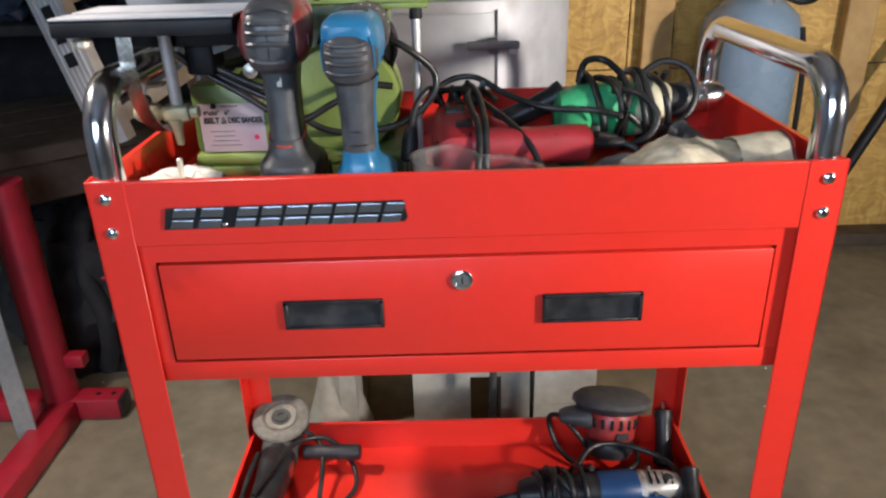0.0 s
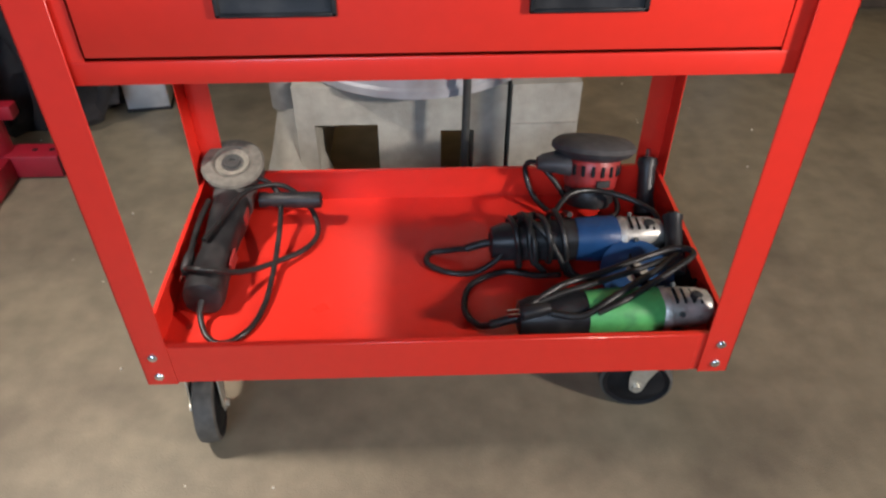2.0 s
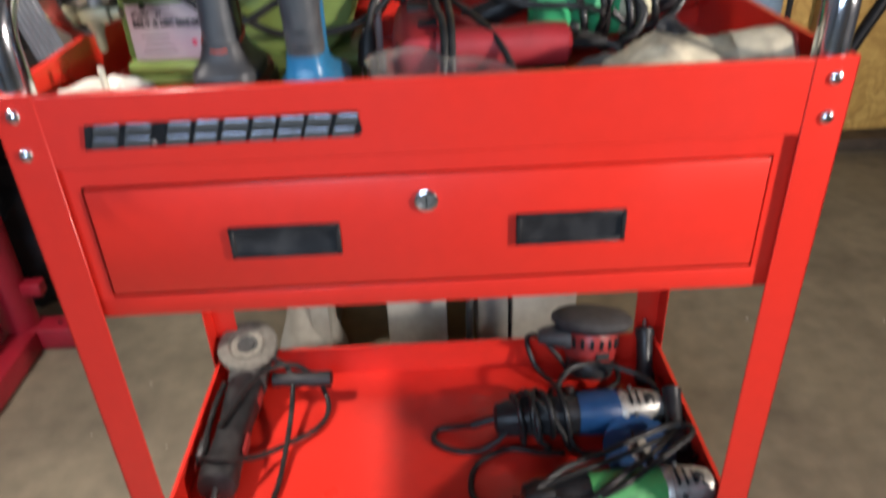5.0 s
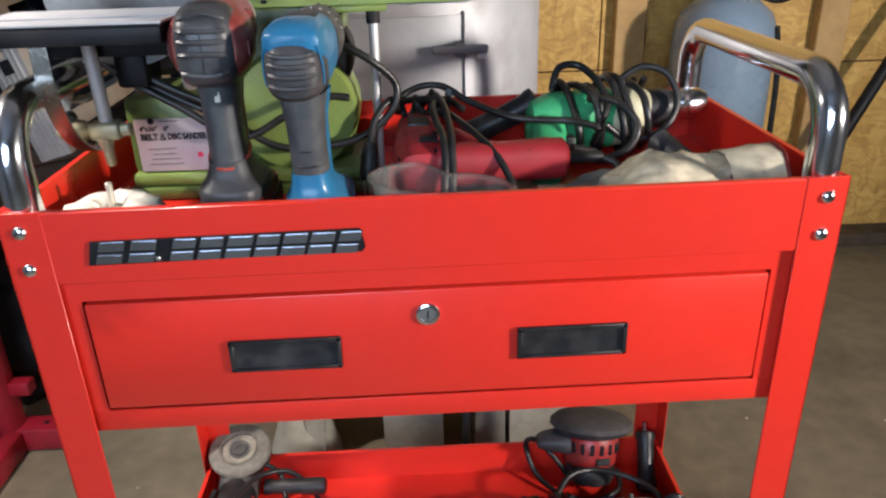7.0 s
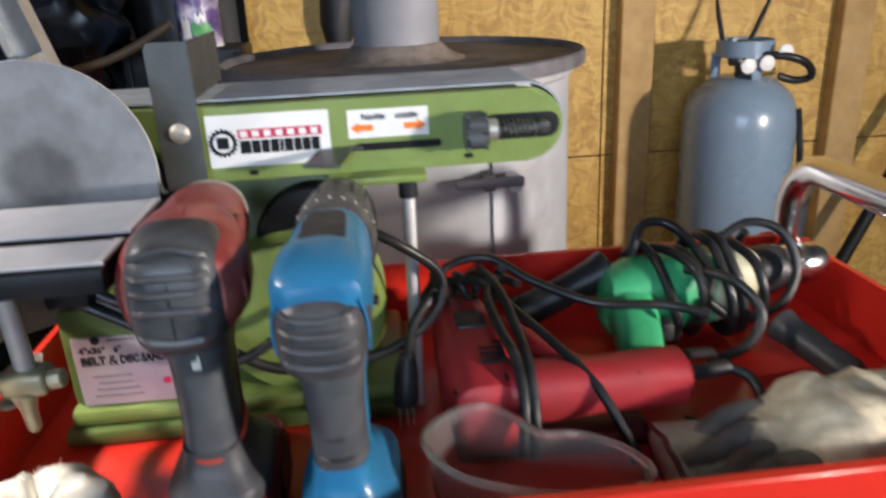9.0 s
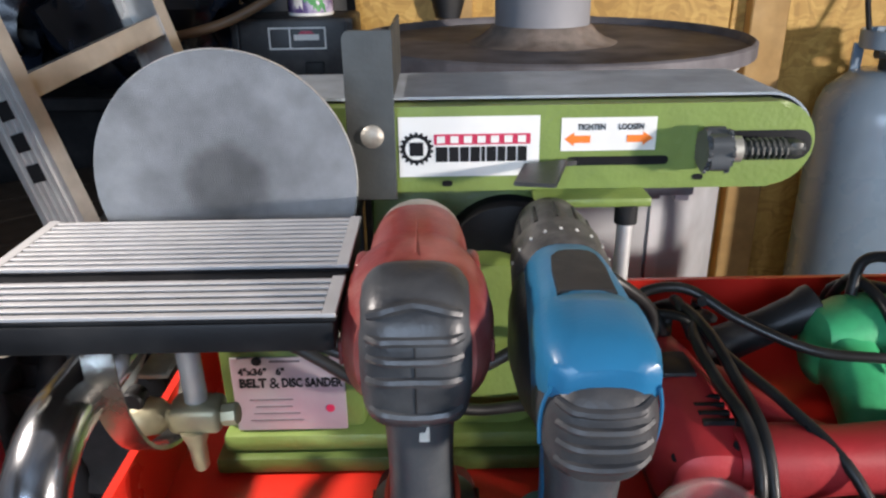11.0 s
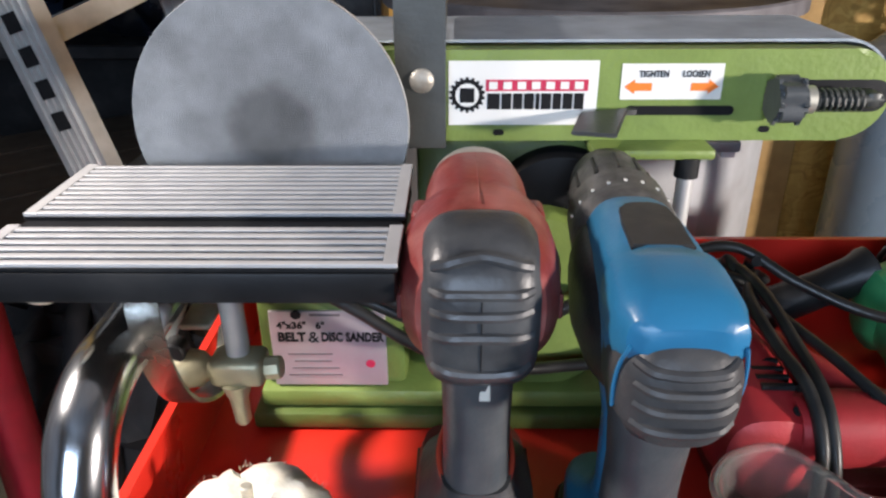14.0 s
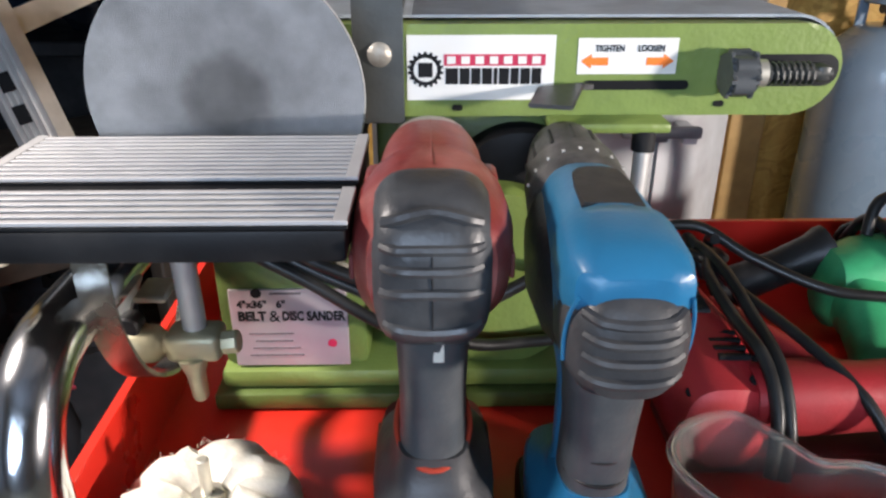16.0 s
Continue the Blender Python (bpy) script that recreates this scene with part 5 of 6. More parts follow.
def gloves():
    g = thing_at("work_glove", "cream and grey leather work glove lying crumpled in the tray", "work glove", (0.25, 0.085, FLOOR))
    palm = loft("x", [(0.165, 0.074, 0.76, 0.012, 0.01), (0.172, 0.075, 0.764, 0.034, 0.02), (0.2, 0.078, 0.769, 0.045, 0.028), (0.225, 0.08, 0.772, 0.05, 0.031), (0.25, 0.083, 0.772, 0.047, 0.031), (0.275, 0.088, 0.769, 0.04, 0.028), (0.295, 0.092, 0.768, 0.037, 0.026), (0.302, 0.093, 0.768, 0.036, 0.026)], 36, 2.3)
    bmesh.ops.subdivide_edges(palm, edges=palm.edges[:], cuts=1, use_grid_fill=True)
    part("palm", crumpled(palm, 0.0085, 34, 3), LEATHER, g, "stained cream leather palm")
    cuff = [[(x, 0.094 + a * math.cos(2 * math.pi * i / 32), 0.774 + b * math.sin(2 * math.pi * i / 32)) for i in range(32)] for x, a, b in ((0.295, 0.036, 0.027), (0.31, 0.036, 0.03), (0.33, 0.04, 0.034), (0.347, 0.041, 0.034), (0.348, 0.036, 0.03), (0.33, 0.035, 0.029), (0.31, 0.03, 0.024))]
    part("cuff", crumpled(rings(cuff, cap=False), 0.004, 30, 7), LEATHER, g, "stiff cream cuff")
    part("cuff_binding", crumpled(tube([(0.348, 0.094 + 0.0405 * math.cos(2 * math.pi * i / 20), 0.774 + 0.0335 * math.sin(2 * math.pi * i / 20)) for i in range(20)], 0.0024, 8, 3, True), 0.003, 30, 7), MAROON, g, "dark red cuff binding")
    for k, (y0, y1, z1, x1) in enumerate(((0.045, 0.032, 0.748, 0.122), (0.064, 0.05, 0.757, 0.112), (0.086, 0.072, 0.762, 0.118), (0.105, 0.096, 0.757, 0.13))):
        f = tube([(0.205, y0, 0.772), (0.18, y0 - 0.002, 0.774), (0.155, (y0 + y1) / 2, 0.768), (0.135, y1, z1 + 0.002), (x1, y1 - 0.003, z1)], 0.0108, 14, 5)
        part("finger", crumpled(f, 0.003, 45, k + 11), GLOVEDARK, g, "dirty grey finger")
    th = tube([(0.22, 0.045, 0.768), (0.2, 0.03, 0.76), (0.178, 0.022, 0.753), (0.162, 0.02, 0.75)], 0.0105, 14, 5)
    part("thumb", crumpled(th, 0.003, 45, 21), GLOVEDARK, g)
    s = thing_at("second_glove", "cream work glove half hidden below another", "work glove", (0.16, 0.09, FLOOR))
    cuff2 = loft("x", [(0.112, 0.085, 0.753, 0.03, 0.012), (0.116, 0.086, 0.754, 0.038, 0.0165), (0.15, 0.09, 0.754, 0.038, 0.0165), (0.19, 0.095, 0.752, 0.03, 0.014)], 26, 2.4)
    part("shell", crumpled(cuff2, 0.004, 40, 31), LEATHER, s)
    part("binding", crumpled(tube([(0.113, 0.0855 + 0.038 * math.cos(2 * math.pi * i / 16), 0.7535 + 0.0155 * math.sin(2 * math.pi * i / 16)) for i in range(16)], 0.002, 8, 3, True), 0.004, 40, 31), MAROON, s)


gloves()


# ---- tools on the lower shelf ----
def flap_grinder():
    g = thing_at("angle_grinder", "black and red corded angle grinder with a worn flap disc upwards", "angle grinder", (-0.315, 0.24, SHELF))
    n = Vector((0.02, -0.34, 1)).normalized()
    c = Vector((-0.316, 0.366, 0.244))
    part("flap_disc", lathe([(0.02, -0.003), (0.041, -0.004), (0.0485, -0.002), (0.0495, 0.002), (0.0465, 0.0055), (0.032, 0.0075), (0.028, 0.004)], 48, towards(c, c + n)), FLAP, g, "worn grey flap disc")
    part("disc_hub", lathe([(0.0265, 0), (0.0258, 0.0026), (0.0225, 0.0026), (0.02, 0.0005)], 32, towards(c + n * 0.0045, c + n)), RINGGREY, g, "pale ring of the disc")
    part("lock_nut", lathe([(0.0185, -0.002), (0.0165, 0.001), (0.012, 0.0005), (0.0115, 0.0035), (0.006, 0.0035), (0.0055, 0.001)], 24, towards(c + n * 0.005, c + n)), DARKSTEEL, g)
    part("gear_head", loft("y", [(0.395, -0.316, 0.208, 0.02, 0.016), (0.388, -0.316, 0.208, 0.029, 0.021), (0.36, -0.315, 0.209, 0.033, 0.023), (0.33, -0.314, 0.206, 0.032, 0.025), (0.312, -0.314, 0.203, 0.03, 0.026)], 28, 2.8), DULLCAST, g, "grey cast gear head")
    part("motor_body", loft("y", [(0.318, -0.314, 0.202, 0.028, 0.028), (0.28, -0.3155, 0.199, 0.0285, 0.03), (0.25, -0.317, 0.196, 0.025, 0.028), (0.2, -0.319, 0.192, 0.0235, 0.026), (0.16, -0.3205, 0.19, 0.0255, 0.0275), (0.13, -0.3215, 0.188, 0.028, 0.029), (0.116, -0.322, 0.188, 0.026, 0.027), (0.112, -0.322, 0.188, 0.018, 0.019)], 32, 2.5), BLACK, g, "black ribbed motor body")
    part("red_panel", box(-0.2895, -0.2865, 0.27, 0.3, 0.192, 0.212, 0.002), TOOLRED, g, "red side panel")
    part("red_panel", box(-0.2935, -0.2895, 0.168, 0.205, 0.186, 0.206, 0.002), TOOLRED, g)
    part("side_handle", lathe([(0.006, 0), (0.0125, 0.002), (0.0125, 0.01), (0.0105, 0.016), (0.012, 0.03), (0.0135, 0.088), (0.0125, 0.097), (0.008, 0.099)], 24, towards((-0.274, 0.322, 0.206), (-0.172, 0.317, 0.207))), BLACK, g, "black side handle")
    part("guard", lathe([(0.04, 0), (0.045, 0.003), (0.045, 0.012), (0.04, 0.014)], 32, towards((-0.316, 0.372, 0.216), (-0.316, 0.3718, 0.3))), DARKSTEEL, g)
    cords = (
        [(-0.322, 0.114, 0.19), (-0.324, 0.098, 0.176), (-0.312, 0.07, 0.164), (-0.286, 0.056, 0.163), (-0.256, 0.082, 0.164), (-0.242, 0.13, 0.166), (-0.238, 0.2, 0.174), (-0.238, 0.28, 0.19), (-0.244, 0.328, 0.212), (-0.272, 0.345, 0.23), (-0.302, 0.33, 0.232)],
        [(-0.352, 0.165, 0.2), (-0.34, 0.142, 0.222), (-0.312, 0.135, 0.225), (-0.275, 0.17, 0.19), (-0.23, 0.215, 0.172), (-0.196, 0.25, 0.166), (-0.183, 0.288, 0.168), (-0.196, 0.325, 0.185), (-0.23, 0.34, 0.215), (-0.262, 0.33, 0.228), (-0.29, 0.3, 0.234), (-0.315, 0.24, 0.228), (-0.33, 0.2, 0.225)],
        [(-0.345, 0.3, 0.222), (-0.348, 0.25, 0.222), (-0.35, 0.21, 0.214), (-0.352, 0.178, 0.206)],
    )
    for pts in cords:
        part("cord", tube(pts, 0.0042, 10), CORD, g, "black cord in loose loops")
    part("plug", loft("y", [(0.16, -0.353, 0.198, 0.006, 0.006), (0.165, -0.353, 0.199, 0.0085, 0.008), (0.188, -0.352, 0.205, 0.007, 0.007), (0.195, -0.351, 0.208, 0.005, 0.005)], 14, 2.6), BLACK, g)
    for dx in (-0.004, 0.004):
        part("prong", box(-0.353 + dx - 0.0007, -0.353 + dx + 0.0007, 0.145, 0.162, 0.195, 0.2), CHROME, g, smooth=False)


DULLCAST = mat("dull_casting", (0.1, 0.098, 0.092), 0.5, 0.3, vary=0.15, bump=0.15, second=(0.1, 0.095, 0.09), patch=30, mix=0.6)
RINGGREY = mat("dusty_ring", (0.24, 0.225, 0.18), 0.8, vary=0.2, size=90, bump=0.3, second=(0.12, 0.11, 0.09), patch=50, mix=0.7)
FLAP = mat("flap_cloth", (0.15, 0.14, 0.115), 0.9, vary=0.25, size=90, bump=0.6, second=(0.12, 0.11, 0.09), patch=40, mix=0.8)
flap_grinder()


def lying_grinder(name, label, at, turn, main, main_label, black_to, guard):
    """A corded angle grinder that lies on its side along +x: black rear, coloured motor, silver head."""
    g = thing(name, label, "angle grinder", at, (0, 0, turn), group="angle grinders on the shelf")
    part("rear_body", loft("x", [(0.0, 0, 0.034, 0.012, 0.012), (0.003, 0, 0.034, 0.021, 0.021), (0.02, 0, 0.034, 0.0265, 0.027), (0.06, 0, 0.034, 0.0265, 0.0275), (black_to, 0, 0.034, 0.029, 0.03)], 28, 2.5), BLACK, g, "black rear body")
    part("motor_body", loft("x", [(black_to - 0.002, 0, 0.034, 0.0295, 0.031), (black_to + 0.02, 0, 0.034, 0.0315, 0.0325), (0.185, 0, 0.034, 0.032, 0.0325), (0.192, 0, 0.034, 0.029, 0.03)], 30, 2.4), main, g, main_label)
    part("neck_ring", loft("x", [(0.19, 0, 0.034, 0.031, 0.031), (0.194, 0, 0.034, 0.033, 0.033), (0.2, 0, 0.034, 0.033, 0.033), (0.203, 0, 0.034, 0.029, 0.029)], 28), CASTALU, g)
    head = part("gear_head", loft("x", [(0.2, 0, 0.034, 0.028, 0.029), (0.215, 0, 0.036, 0.027, 0.028), (0.238, 0, 0.038, 0.024, 0.0255), (0.255, 0, 0.038, 0.02, 0.022), (0.262, 0, 0.037, 0.012, 0.014)], 26, 2.7), CASTALU, g, "bare cast gear head")
    for k in range(4):
        part("slot", box(0.206 + 0.011 * k, 0.2095 + 0.011 * k, -0.016, 0.01, 0.0595 - 0.0012 * k, 0.0668 - 0.0016 * k, 0.001, 1), INK, head)
    for y, z in ((-0.024, 0.05), (0.018, 0.058), (-0.026, 0.024)):
        part("screw", rod((0.212, y, z), (0.212, y * 1.25, z + (z - 0.034) * 0.25), 0.0035, n=10), DARKSTEEL, head)
    if guard:
        part("disc_guard", lathe([(0.02, 0), (0.046, 0.001), (0.052, 0.004), (0.052, 0.018), (0.049, 0.019), (0.046, 0.006)], 36, pose(0.247, -0.055, 0.016, 8, 6, 0)), BLACKPAINT, g, "black disc guard")
    part("cord_boot", tube([(0.004, 0, 0.034), (-0.014, 0, 0.03), (-0.034, 0.001, 0.022)], 0.0062, 12, 4), BLACK, g)
    return g


blue = lying_grinder("blue_angle_grinder", "dark blue corded angle grinder wound in black cord", (0.08, 0.222, SHELF), 1, DARKBLUE, "dark blue motor body", 0.13, 1)
part("cord", tube([(-0.032, 0.001, 0.022), (-0.06, 0.01, 0.012), (-0.088, 0.012, 0.0055), (-0.092, -0.012, 0.0055), (-0.06, -0.034, 0.0055), (-0.02, -0.035, 0.007), (0.02, -0.02, 0.03), (0.045, 0.01, 0.066), (0.07, 0.03, 0.06)], 0.0045, 10), CORD, blue, "black cord")
part("wound_cord", tube(coil_points((0.03, -0.004, 0.0375), (0.122, 0.004, 0.0375), 0.0365, 4, 1.2, 1.0, wobble=0.09), 0.0046, 10, 4), CORD, blue)
part("wound_cord", tube([(0.03, 0.03, 0.05), (0.05, 0.01, 0.071), (0.075, -0.02, 0.066), (0.1, -0.037, 0.03), (0.11, -0.045, 0.008), (0.125, -0.05, 0.006)], 0.0045, 10, 5), CORD, blue)
part("wound_cord", tube([(0.055, 0.032, 0.05), (0.06, 0.012, 0.072), (0.055, -0.02, 0.067), (0.06, -0.038, 0.03), (0.08, -0.043, 0.008)], 0.0045, 10, 5), CORD, blue)
part("cord", tube([(0.1, 0.03, 0.062), (0.13, 0.06, 0.075), (0.18, 0.07, 0.07), (0.235, 0.05, 0.06), (0.255, 0.01, 0.055), (0.24, -0.03, 0.012), (0.2, -0.05, 0.006), (0.13, -0.055, 0.006), (0.11, -0.035, 0.02)], 0.0045, 10), CORD, blue)
lime = lying_grinder("green_angle_grinder", "lime green corded angle grinder with a bright head", (0.103, 0.062, SHELF), 2, LIME, "lime green motor body", 0.094, 0)
part("cord", tube([(-0.032, 0.001, 0.022), (-0.05, 0.012, 0.012), (-0.064, 0.05, 0.0055), (-0.05, 0.098, 0.0055), (0.0, 0.124, 0.0055), (0.045, 0.108, 0.01), (0.075, 0.085, 0.03)], 0.0045, 10), CORD, lime, "black cord")
part("cord", tube([(0.01, -0.012, 0.064), (0.06, 0.02, 0.07), (0.12, 0.042, 0.07), (0.18, 0.07, 0.066), (0.235, 0.085, 0.07), (0.25, 0.06, 0.078), (0.19, 0.02, 0.072), (0.14, -0.012, 0.07), (0.1, -0.026, 0.062)], 0.0043, 10), CORD, lime)
part("cord", tube([(0.0, -0.014, 0.06), (0.05, 0.004, 0.068), (0.11, 0.022, 0.071), (0.17, 0.045, 0.07), (0.22, 0.07, 0.064)], 0.0043, 10), CORD, lime)
part("side_strip", box(0.088, 0.18, -0.0335, -0.029, 0.008, 0.03, 0.003), BLACK, lime, "black ribbed side strip")
for k in range(7):
    part("strip_rib", box(0.094 + 0.012 * k, 0.099 + 0.012 * k, -0.0345, -0.033, 0.011, 0.027, 0.0006, 1), RUBBER, lime)
part("cord", tube([(0.04, -0.02, 0.06), (0.08, -0.026, 0.058), (0.12, -0.01, 0.07), (0.16, 0.016, 0.073), (0.205, 0.05, 0.068), (0.24, 0.08, 0.066)], 0.0046, 10), CORD, lime)
for tool in (blue, lime):
    part("spindle_hole", lathe([(0.0095, 0), (0.0095, 0.0016), (0.006, 0.0022)], 18, towards((0.236, -0.006, 0.0615), (0.244, -0.02, 0.1))), BLACK, tool)
limeplug = part("plug", loft("x", [(0.0, -0.02, 0.062, 0.007, 0.007), (0.004, -0.02, 0.062, 0.0105, 0.009), (0.03, -0.017, 0.064, 0.008, 0.008), (0.04, -0.016, 0.065, 0.005, 0.005)], 14, 2.6), BLACK, lime, "black plug")
for dy in (-0.004, 0.004):
    part("prong", box(-0.016, 0.002, -0.02 + dy - 0.0007, -0.02 + dy + 0.0007, 0.06, 0.065), CHROME, limeplug, smooth=False)


wheel = thing_at("grinding_wheel", "dark grinding wheel with a blue rim lying against the grinders", "grinding wheel", (0.285, 0.16, SHELF))
tilt = towards((0.287, 0.153, SHELF + 0.026), (0.295, 0.07, SHELF + 0.2))
part("disc", lathe([(0.011, -0.0012), (0.0525, -0.0012), (0.0525, 0.0012), (0.011, 0.0014)], 48, tilt), BLACKPAINT, wheel)
part("rim_band", lathe([(0.0523, -0.0016), (0.0535, -0.0014), (0.0535, 0.0014), (0.0523, 0.0016)], 48, tilt), DARKBLUE, wheel, "blue edge")
part("arbor_ring", lathe([(0.0115, 0.001), (0.017, 0.001), (0.0165, 0.0022), (0.0115, 0.0022)], 28, tilt), ZINC, wheel)


def palm_sander():
    s = thing_at("orbital_sander", "red and black orbital palm sander standing upside down", "orbital sander", (0.25, 0.345, SHELF))
    m = pose(0.25, 0.335, SHELF + 0.012, -21, 4, 0)
    part("grip", lathe([(0.02, 0.0005), (0.034, 0.004), (0.04, 0.014), (0.04, 0.03), (0.038, 0.036)], 36, m), BLACK, s, "black rubber grip")
    body = part("motor_body", lathe([(0.037, 0.034), (0.041, 0.038), (0.0435, 0.06), (0.045, 0.078), (0.042, 0.084)], 36, m), TOOLRED, s, "red body with dark vents")
    for a in range(200, 341, 20):
        q = m @ pose(0, 0, 0.066, 0, 0, a)
        part("vent", moved(box(0.0425, 0.0462, -0.003, 0.003, -0.008, 0.009, 0.001, 1), q), INK, body)
    part("name_plate", moved(box(0.0405, 0.0437, -0.012, 0.012, -0.006, 0.006, 0.001, 1), m @ pose(0, 0, 0.047, 0, 0, 285)), BLACK, body)
    part("skirt", lathe([(0.04, 0.08), (0.05, 0.084), (0.061, 0.09), (0.0655, 0.097), (0.062, 0.1)], 40, m), RUBBER, s, "dusty grey skirt")
    part("pad", lathe([(0.0645, 0.095), (0.067, 0.097), (0.066, 0.104), (0.058, 0.1105), (0.03, 0.115)], 40, m), PADGREY, s, "round dusty sanding pad")
    part("dust_spout", loft("x", [(0.165, 0.352, 0.245, 0.012, 0.008), (0.175, 0.352, 0.246, 0.017, 0.012), (0.2, 0.35, 0.247, 0.022, 0.016), (0.215, 0.348, 0.247, 0.025, 0.018)], 18, 2.5), RUBBER, s)
    part("cord", tube([(0.215, 0.335, 0.185), (0.19, 0.345, 0.22), (0.165, 0.365, 0.238), (0.15, 0.375, 0.22), (0.165, 0.35, 0.18), (0.2, 0.315, 0.166), (0.25, 0.298, 0.166), (0.295, 0.318, 0.168), (0.3, 0.355, 0.175)], 0.0043, 10), CORD, s, "black cord")
    part("cord", tube(coil_points((0.25, 0.345, 0.172), (0.25, 0.345, 0.196), 0.0455, 2.3, 0.3, 1.0, wobble=0.05), 0.0043, 10, 4), CORD, s)


PADGREY = mat("dusty_pad", (0.055, 0.052, 0.05), 0.85, vary=0.2, size=80, bump=0.3, second=(0.06, 0.055, 0.05), patch=30, mix=0.7)
palm_sander()

grip = thing_at("spare_side_handle", "black screw-in grinder side handle leaning in the corner", "tool handle", (0.345, 0.33, SHELF))
part("grip", lathe([(0.008, 0), (0.0165, 0.002), (0.0175, 0.012), (0.0135, 0.03), (0.0135, 0.075), (0.0165, 0.085), (0.015, 0.093), (0.006, 0.095)], 22, towards((0.34, 0.315, SHELF + 0.006), (0.349, 0.375, SHELF + 0.08))), BLACK, grip)
part("stud", rod((0.349, 0.37, SHELF + 0.072), (0.3505, 0.384, SHELF + 0.088), 0.004, n=10), CHROME, grip)
grip = thing_at("side_handle", "black grinder side handle resting against the shelf's rim", "tool handle", (0.345, 0.2, SHELF))
part("grip", lathe([(0.008, 0), (0.0155, 0.002), (0.0165, 0.012), (0.013, 0.03), (0.0135, 0.08), (0.0155, 0.09), (0.009, 0.095)], 22, towards((0.343, 0.155, SHELF + 0.02), (0.352, 0.235, SHELF + 0.072))), BLACK, grip)


# ---- stove behind the cart ----
def stove():
    cx, cy, R = -0.022, 0.8, 0.25
    s = thing_at("barrel_stove", "grey steel barrel stove with a rusty flat lid and flue pipe", "stove", (cx, cy, 0.252))
    part("drum", lathe([(R - 0.01, 0.252), (R, 0.254), (R, 0.268), (R - 0.006, 0.272), (R - 0.006, 0.94), (R, 0.945), (R, 0.958)], 72, Matrix.Translation((cx, cy, 0))), STEEL, s, "heat-stained grey steel drum")
    part("lid", lathe([(0.262, 0.955), (0.2675, 0.957), (0.2675, 0.9735), (0.264, 0.976), (0.2605, 0.9735), (0.258, 0.966), (0.15, 0.967), (0.05, 0.967)], 80, Matrix.Translation((cx, cy, 0))), RUST, s, "scaled dark iron lid with a raised rim")
    part("crust", lathe([(0.105, 0.966), (0.09, 0.9705), (0.076, 0.979), (0.068, 0.988), (0.064, 0.99)], 40, Matrix.Translation((cx - 0.008, cy, 0))), ASH, s, "rusty ash crust round the flue")
    part("flue_pipe", lathe([(0.0625, 0.966), (0.0635, 0.97), (0.0635, 2.495), (0.06, 2.498)], 40, Matrix.Translation((cx - 0.008, cy, 0))), PIPE, s, "grey sheet-metal flue pipe")
    # door plate with its frame, latch and hinge
    def plate(x0, x1, z0, z1, off, t):
        """A plate bent to the drum, off from its skin."""
        rin, rout = R - 0.006 + off, R - 0.006 + off + t
        xs = [x0 + (x1 - x0) * k / 12 for k in range(13)]
        pt = lambda x, r: cy - math.sqrt(max(0.0, r * r - (x - cx) ** 2))
        return rings([[(x, pt(x, rin), z0), (x, pt(x, rin), z1), (x, pt(x, rout), z1), (x, pt(x, rout), z0)] for x in xs])
    part("door", plate(-0.175, 0.066, 0.55, 0.888, 0.004, 0.006), DOORSTEEL, s, "darker steel door")
    part("door_frame", join(plate(-0.19, 0.085, 0.893, 0.908, 0.001, 0.006), plate(0.072, 0.088, 0.53, 0.893, 0.001, 0.006), plate(-0.19, -0.179, 0.53, 0.893, 0.001, 0.006)), STEEL, s)
    part("latch", join(box(0.02, 0.105, 0.526, 0.538, 0.835, 0.847, 0.003), box(0.055, 0.07, 0.53, 0.57, 0.83, 0.85, 0.002)), RUST, s, "iron bar latch")
    part("latch_catch", box(0.088, 0.104, 0.535, 0.576, 0.826, 0.842, 0.002), STEEL, s)


DOORSTEEL = mat("door_steel", (0.33, 0.345, 0.355), 0.5, 0.4, vary=0.12, size=14, bump=0.1, second=(0.2, 0.2, 0.2), patch=6, mix=0.8)
stove()


def block(at, turn, size, holes):
    """A concrete block with openings through its depth."""
    w, d, h = size
    b = thing("concrete_block", "rough beige-grey concrete block below the stove", "concrete block", at, (0, 0, turn), group="blocks under the stove")
    bm = None
    edge = -w / 2
    cuts = []
    for x0, x1, z0, z1 in holes:
        cuts.append((edge, x0, 0, h))
        cuts.append((x0, x1, 0, z0))
        cuts.append((x0, x1, z1, h))
        edge = x1
    cuts.append((edge, w / 2, 0, h))
    for x0, x1, z0, z1 in cuts:
        if x1 - x0 > 1e-4 and z1 - z0 > 1e-4:
            q = box(x0, x1, -d / 2, d / 2, z0, z1)
            bm = q if bm is None else join(bm, q)
    bmesh.ops.remove_doubles(bm, verts=bm.verts, dist=1e-5)
    part("shell", bm, BLOCK, b, smooth=False)
    return b


block((-0.055, 0.76, 0), 0, (0.4, 0.3, 0.25), [(-0.165, -0.045, 0.0, 0.17), (0.075, 0.14, 0.0, 0.155)])
for z in (0, 0.084, 0.168):
    block((0.215, 0.74, z), 2, (0.13, 0.26, 0.0825), [])
foot = thing_at("stove_leg", "grey pipe leg on a flared foot beside the stove", "pipe leg", (-0.278, 0.66, 0))
part("pipe", rod((-0.278, 0.66, 0.19), (-0.278, 0.66, 0.62), 0.026, n=28), GREYPAINT, foot)
part("flare", lathe([(0.075, 0.0), (0.072, 0.02), (0.05, 0.09), (0.03, 0.17), (0.026, 0.192)], 28, Matrix.Translation((-0.268, 0.66, 0))), BLOCK, foot)
